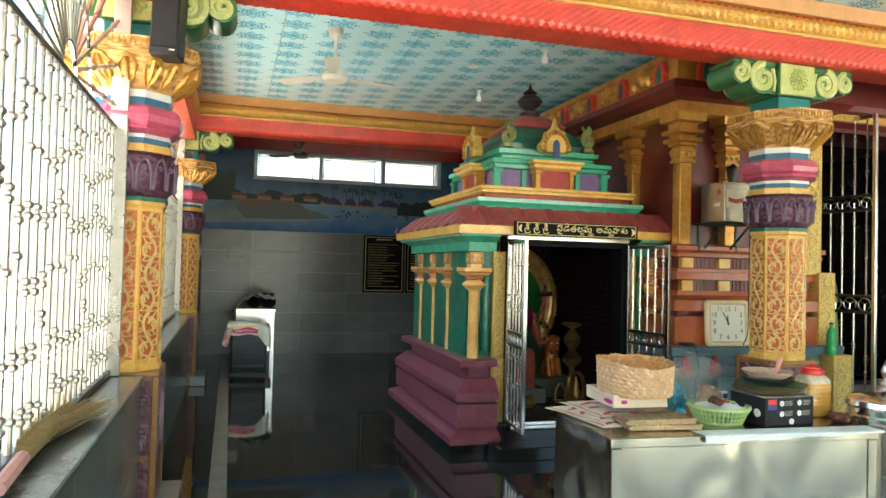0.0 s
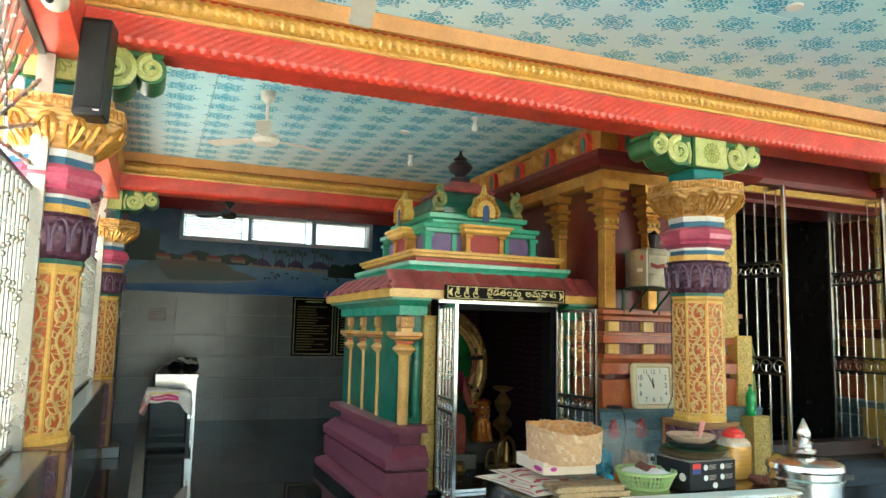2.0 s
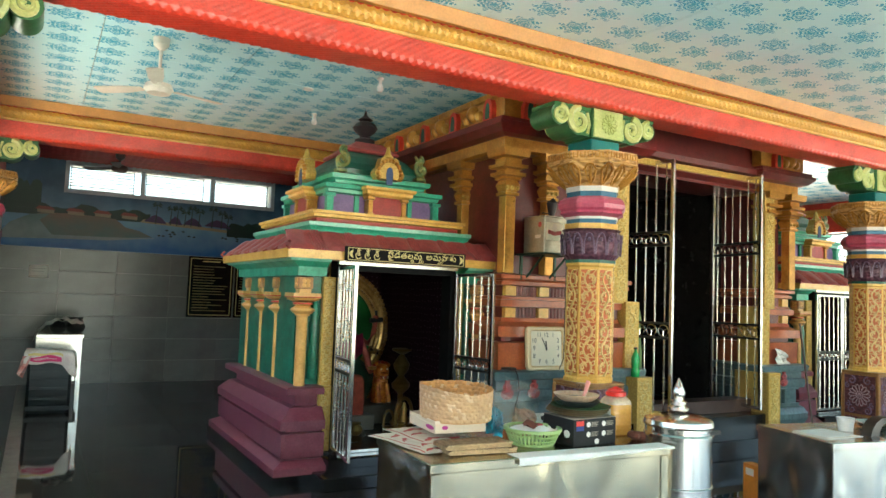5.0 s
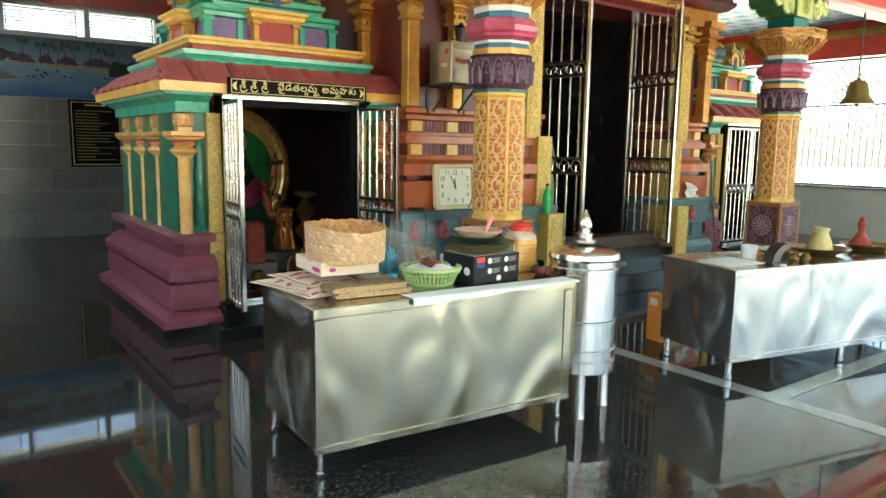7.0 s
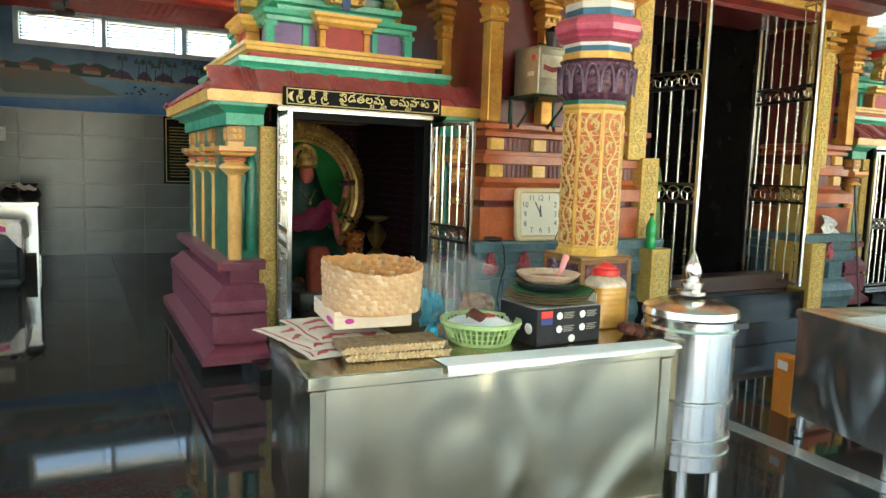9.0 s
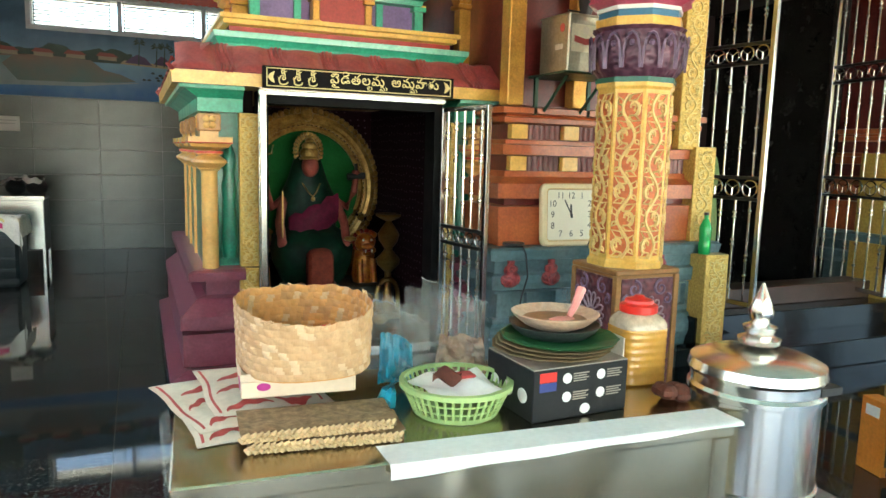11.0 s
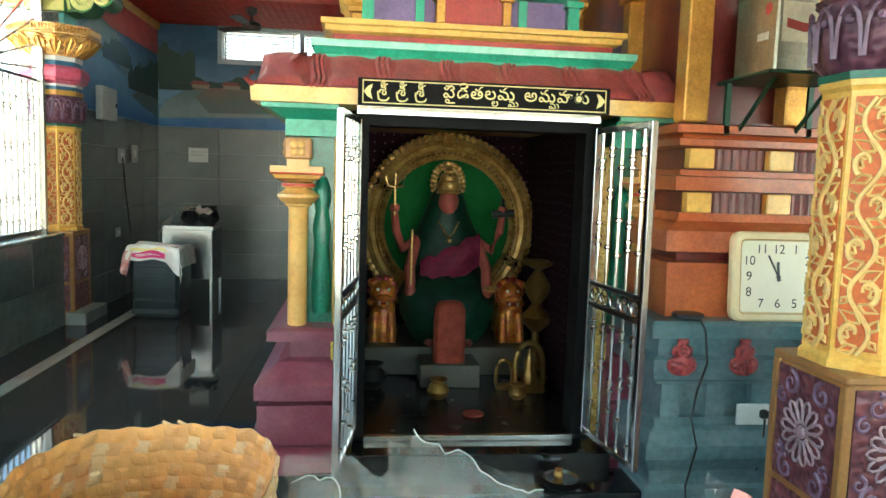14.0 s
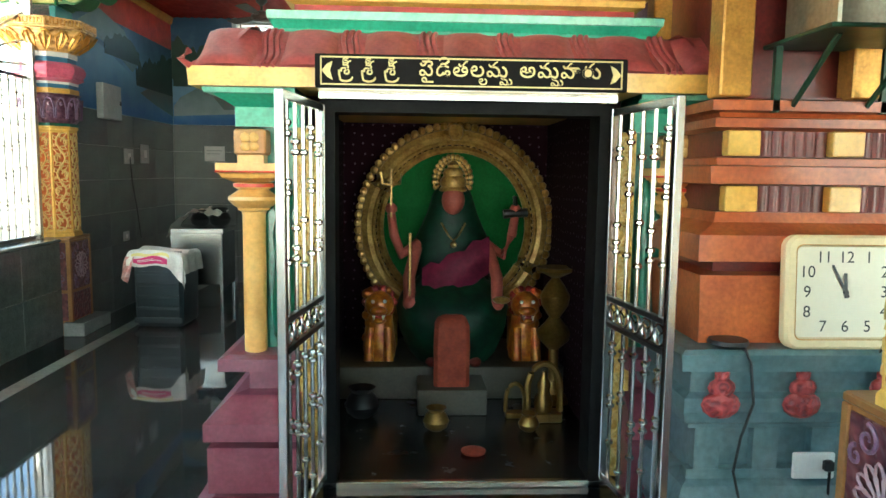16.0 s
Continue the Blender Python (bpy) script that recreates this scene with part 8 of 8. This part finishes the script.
rag = part("folded_rag", sheet(lambda u, v: (-0.60 + 0.56 * u, 10.44 + 0.36 * v, 0.87 + 0.17 * ease(u / 0.45) + 0.016 * math.sin(13 * u + 6 * v) + 0.012 * math.sin(31 * u) - 0.05 * (1 - v) * u - 0.12 * ease(1 - u / 0.12)), 30, 14), CLOTH, None)
tagged(rag, "cream rag thrown over the pots on the stand", "cloth")
GREYBOX = surf("pale_grey_metal_box", (0.45, 0.45, 0.42), 0.5)
eb = thing("meter_box", "pale grey electric meter box on the mural wall", "box", at=pose(XL + 0.01, 10.06, 1.94))
part("case", Geo().box(0, 0.07, 0, 0.43, 0, 0.34, 0.006), GREYBOX, eb)
part("knob", Geo().box(0.07, 0.08, 0.38, 0.40, 0.15, 0.19), BLACK, eb)
for yy, z, w, h in ((10.64, 1.51, 0.24, 0.16), (11.10, 1.52, 0.24, 0.21), (10.55, 0.70, 0.15, 0.10)):
    o = thing("wall_switch", "white switch plate on the tiled wall", "switch", "wall switches", at=pose(XL + 0.02, yy, z))
    part("plate", Geo().box(0, 0.012, 0, w, 0, h, 0.003), GREYBOX, o)
    part("rocker", Geo().box(0.012, 0.018, w * 0.35, w * 0.65, h * 0.3, h * 0.7), WHITE, o)
wr = part("wall_cable", Geo().tube([(XL + 0.04, 10.76, 1.58), (XL + 0.05, 10.78, 1.3), (XL + 0.04, 10.9, 1.05), (XL + 0.04, 11.0, 0.7)], 0.006, 5), BLACK, None)
tagged(wr, "black cable drooping from the wall switch", "cable")
nt = thing("notice", "white paper notice on the tiled wall", "notice", at=pose(-0.71, YB - 0.004, 1.565))
part("sheet", Geo().box(0, 0.255, -0.004, 0.0, 0, 0.19), WHITE, nt)
part("printed_bar", Geo().box(0.03, 0.22, -0.006, -0.004, 0.13, 0.14), GREYBOX, nt)
part("printed_bar", Geo().box(0.03, 0.20, -0.006, -0.004, 0.09, 0.10), GREYBOX, nt)
for x0 in (1.525, 2.275):
    pq = thing("plaque", "black granite donor plaque with gilt lines of writing", "plaque", "donor plaques", at=pose(x0, YB - 0.002, 1.03))
    part("slab", Geo().box(0, 0.72, -0.022, 0, 0, 0.985, 0.004), BLACKSTONE, pq)
    q = Geo()
    for z in (0.03, 0.945):
        q.box(0.03, 0.69, -0.025, -0.022, z, z + 0.010)
    for x in (0.03, 0.68):
        q.box(x, x + 0.010, -0.025, -0.022, 0.03, 0.955)
    part("border", q, SIGNGOLD, pq, soft=False)
    r2 = random.Random(int(x0 * 10))
    part("writing_bar", Geo().box(0.22, 0.50, -0.0245, -0.022, 0.90, 0.918), SIGNGOLD, pq)
    for k in range(17):
        w = r2.uniform(0.25, 0.55)
        part("writing_bar", Geo().box(0.08, 0.08 + w, -0.0242, -0.022, 0.10 + 0.045 * k, 0.112 + 0.045 * k), PLAQUEGOLD, pq)

# ---- fans and lamps ----
FANWHITE = surf("aged_white_enamel", (0.66, 0.62, 0.54), 0.35, vary=0.12)


def ceiling_fan(x, y, ztop, z, r, turn, mat, label):
    t = thing("ceiling_fan", label, "fan", "ceiling fans", at=pose(x, y, z, 0, 0, turn))
    part("rod", Geo().tube([(0, 0, 0.05), (0, 0, ztop - z)], 0.014, 8), mat, t)
    part("canopy", Geo().lathe(0, 0, [(0.02, ztop - z - 0.10), (0.06, ztop - z - 0.06), (0.065, ztop - z)], 16), mat, t)
    part("motor", Geo().lathe(0, 0, [(0.03, -0.05), (0.09, -0.045), (0.115, -0.01), (0.10, 0.03), (0.03, 0.055)], 24), mat, t)
    for k in range(3):
        m = pose(0, 0, 0, 0, 0, 120 * k) @ pose(0, 0, 0, 9)
        b = part("blade", Geo().extrude([(0.14, -0.035), (0.30, -0.065), (r - 0.02, -0.07), (r, -0.04), (r, 0.04), (r - 0.02, 0.055), (0.30, 0.05), (0.14, 0.03)], "z", -0.003, 0.003), mat, t, at=m)
        part("arm", Geo().box(0.08, 0.18, -0.018, 0.018, -0.008, -0.003), mat, b)
    return t


ceiling_fan(0.15, 6.28, CZ, 3.09, 0.56, 20, FANWHITE, "white three-bladed ceiling fan under the blue ceiling")
ceiling_fan(0.17, 3.22, CZ, 3.12, 0.60, 80, FANWHITE, "white three-bladed ceiling fan under the blue ceiling")
ceiling_fan(0.30, 11.0, 3.33, 3.12, 0.55, 20, surf("brown_enamel", (0.09, 0.06, 0.05), 0.35), "brown ceiling fan in the rear bay")
LAMPWHITE = surf("unlit_white_bulb", (0.85, 0.85, 0.82), 0.25, vary=0.03)
for x, y in ((1.48, 3.31), (2.04, 6.16), (1.98, 7.79)):
    t = thing("bulb_lamp", "unlit white bulb in a ceiling holder", "lamp", "ceiling bulbs", at=pose(x, y, CZ))
    part("holder", Geo().lathe(0, 0, [(0.03, -0.02), (0.03, -0.001)], 14).lathe(0, 0, [(0.018, -0.06), (0.018, -0.02)], 12), WHITE, t)
    part("bulb", Geo().lathe(0, 0, [(0.006, -0.135), (0.022, -0.13), (0.031, -0.105), (0.028, -0.085), (0.016, -0.06)], 16), LAMPWHITE, t)
for x, y in ((2.11, 3.28), (2.82, 3.25), (1.6, 6.9)):
    t = tagged(part("ceiling_rose", Geo().lathe(x, y, [(0.05, CZ - 0.014), (0.05, CZ - 0.001)], 18), WHITE, None), "small white ceiling rose", "fixture", "ceiling roses")
sk = thing("loudspeaker", "black column loudspeaker fixed beside the capital", "loudspeaker", at=pose(-1.02, 4.36, 2.58, -3, 1, -10))
part("cabinet", Geo().box(-0.075, 0.075, -0.07, 0.08, 0, 0.54, 0.006), BLACK, sk)
part("grille", Geo().box(-0.066, 0.066, -0.078, -0.07, 0.04, 0.51, 0.003), surf("black_speaker_cloth", (0.02, 0.02, 0.02), 0.9), sk)
part("badge", Geo().box(0.03, 0.06, -0.080, -0.07, 0.02, 0.03), STEEL, sk)
bell = thing("temple_bell", "hanging brass temple bell on a chain", "bell", at=pose(8.95, 4.62, 2.0))
part("bell_body", Geo().lathe(0, 0, [(0.19, 0.0), (0.18, 0.03), (0.13, 0.09), (0.115, 0.20), (0.09, 0.26), (0.03, 0.29), (0.02, 0.31)], 24), BRASS, bell)
part("clapper", Geo().ball((0, 0, 0.0), 0.03, 8, 6), DARKSTEEL, bell)
part("loop", ring_geo(0.035, 0.009, 0, 0, 0.34), BRASS, bell)
part("chain", Geo().tube([(0, 0, 0.37), (0, 0, 1.08)], 0.010, 6), DARKSTEEL, bell)

cc = thing("security_camera", "small white security camera under the beam end", "camera", at=pose(-1.115, 3.57, 2.868, 0, 0, -20))
part("bracket_arm", Geo().tube([(-0.02, 0.04, 0.134), (-0.012, 0.03, 0.08), (0, 0, 0.035)], 0.014, 8), FANWHITE, cc)
part("body", Geo().ball((0, 0, 0.0), 0.055, 14, 8, (1, 1.1, 0.85)), FANWHITE, cc)
part("lens", Geo().ball((0, -0.045, -0.012), 0.022, 10, 6), BLACK, cc)

# ---- broom on the ledge ----
bm_ = thing("broom", "dry grass broom lying on the granite ledge", "broom", at=pose(-1.21, 2.35, 0.872, 0, 0, 4))
part("handle", Geo().tube([(0.0, 0, 0.012), (0.005, 0.30, 0.016)], 0.022, 8), surf("pink_wrapping", (0.55, 0.28, 0.24), 0.6), bm_, "pink wrapped grip")
q = Geo()
rr = random.Random(9)
for k in range(220):
    a, b = rr.uniform(-0.02, 0.02), rr.uniform(-1, 1)
    l = rr.uniform(0.75, 1.08)
    q.tube([(a, 0.29, rr.uniform(0.0, 0.03)), (a + 0.05 * b, 0.29 + 0.4 * l, rr.uniform(0.0, 0.05)), (a + 0.13 * b + 0.05, 0.29 + 0.85 * l, rr.uniform(-0.005, 0.035))], 0.0022, 3)
bs = part("bristles", q, surf("dry_grass", (0.32, 0.22, 0.08), 0.8, vary=0.4, scale=30), bm_, "dry grass bristles")
bs["kind"] = "stuff"

# ---- pale stone strips and floor slabs ----
stp = part("floor_strip", Geo().box(-0.745, -0.63, YF, YB - 0.01, -0.003, 0.0035), PALESTONE, None, soft=False)
tagged(stp, "pale marble strip let into the floor", "floor", kind="structure")
stp = part("floor_strip", Geo().box(3.55, 3.67, YF, 4.4, -0.003, 0.0035), PALESTONE, None, soft=False)
tagged(stp, "pale marble strip let into the floor", "floor", kind="structure")
stp = part("floor_strip", Geo().box(3.672, 11.0, 2.48, 2.60, -0.003, 0.0035), PALESTONE, None, soft=False)
tagged(stp, "pale marble strip let into the floor", "floor", kind="structure")
pr = part("wall_foot", Geo().box(XL + 0.021, XL + 0.20, 4.48, 5.0, 0.0, 0.12, 0.006), PALESTONE, None)
tagged(pr, "pale stone foot below the column", "step", kind="structure")
pr = part("wall_foot", Geo().box(XL + 0.021, XL + 0.20, 9.20, 9.75, 0.0, 0.12, 0.006), PALESTONE, None)
tagged(pr, "pale stone foot below the column", "step", kind="structure")
nx, ny = 14, 13
sw_, sh_ = (XR - XL) / nx, (YB - YF) / ny
slab = Geo().box(0.0012, sw_ - 0.0012, 0.0012, sh_ - 0.0012, -0.004, 0.0).mesh("slab")
slab.materials.append(FLOOR)
for i in range(nx):
    for j in range(ny):
        part("slab", slab, None, floor, at=pose(XL + i * sw_, YF + j * sh_, 0))
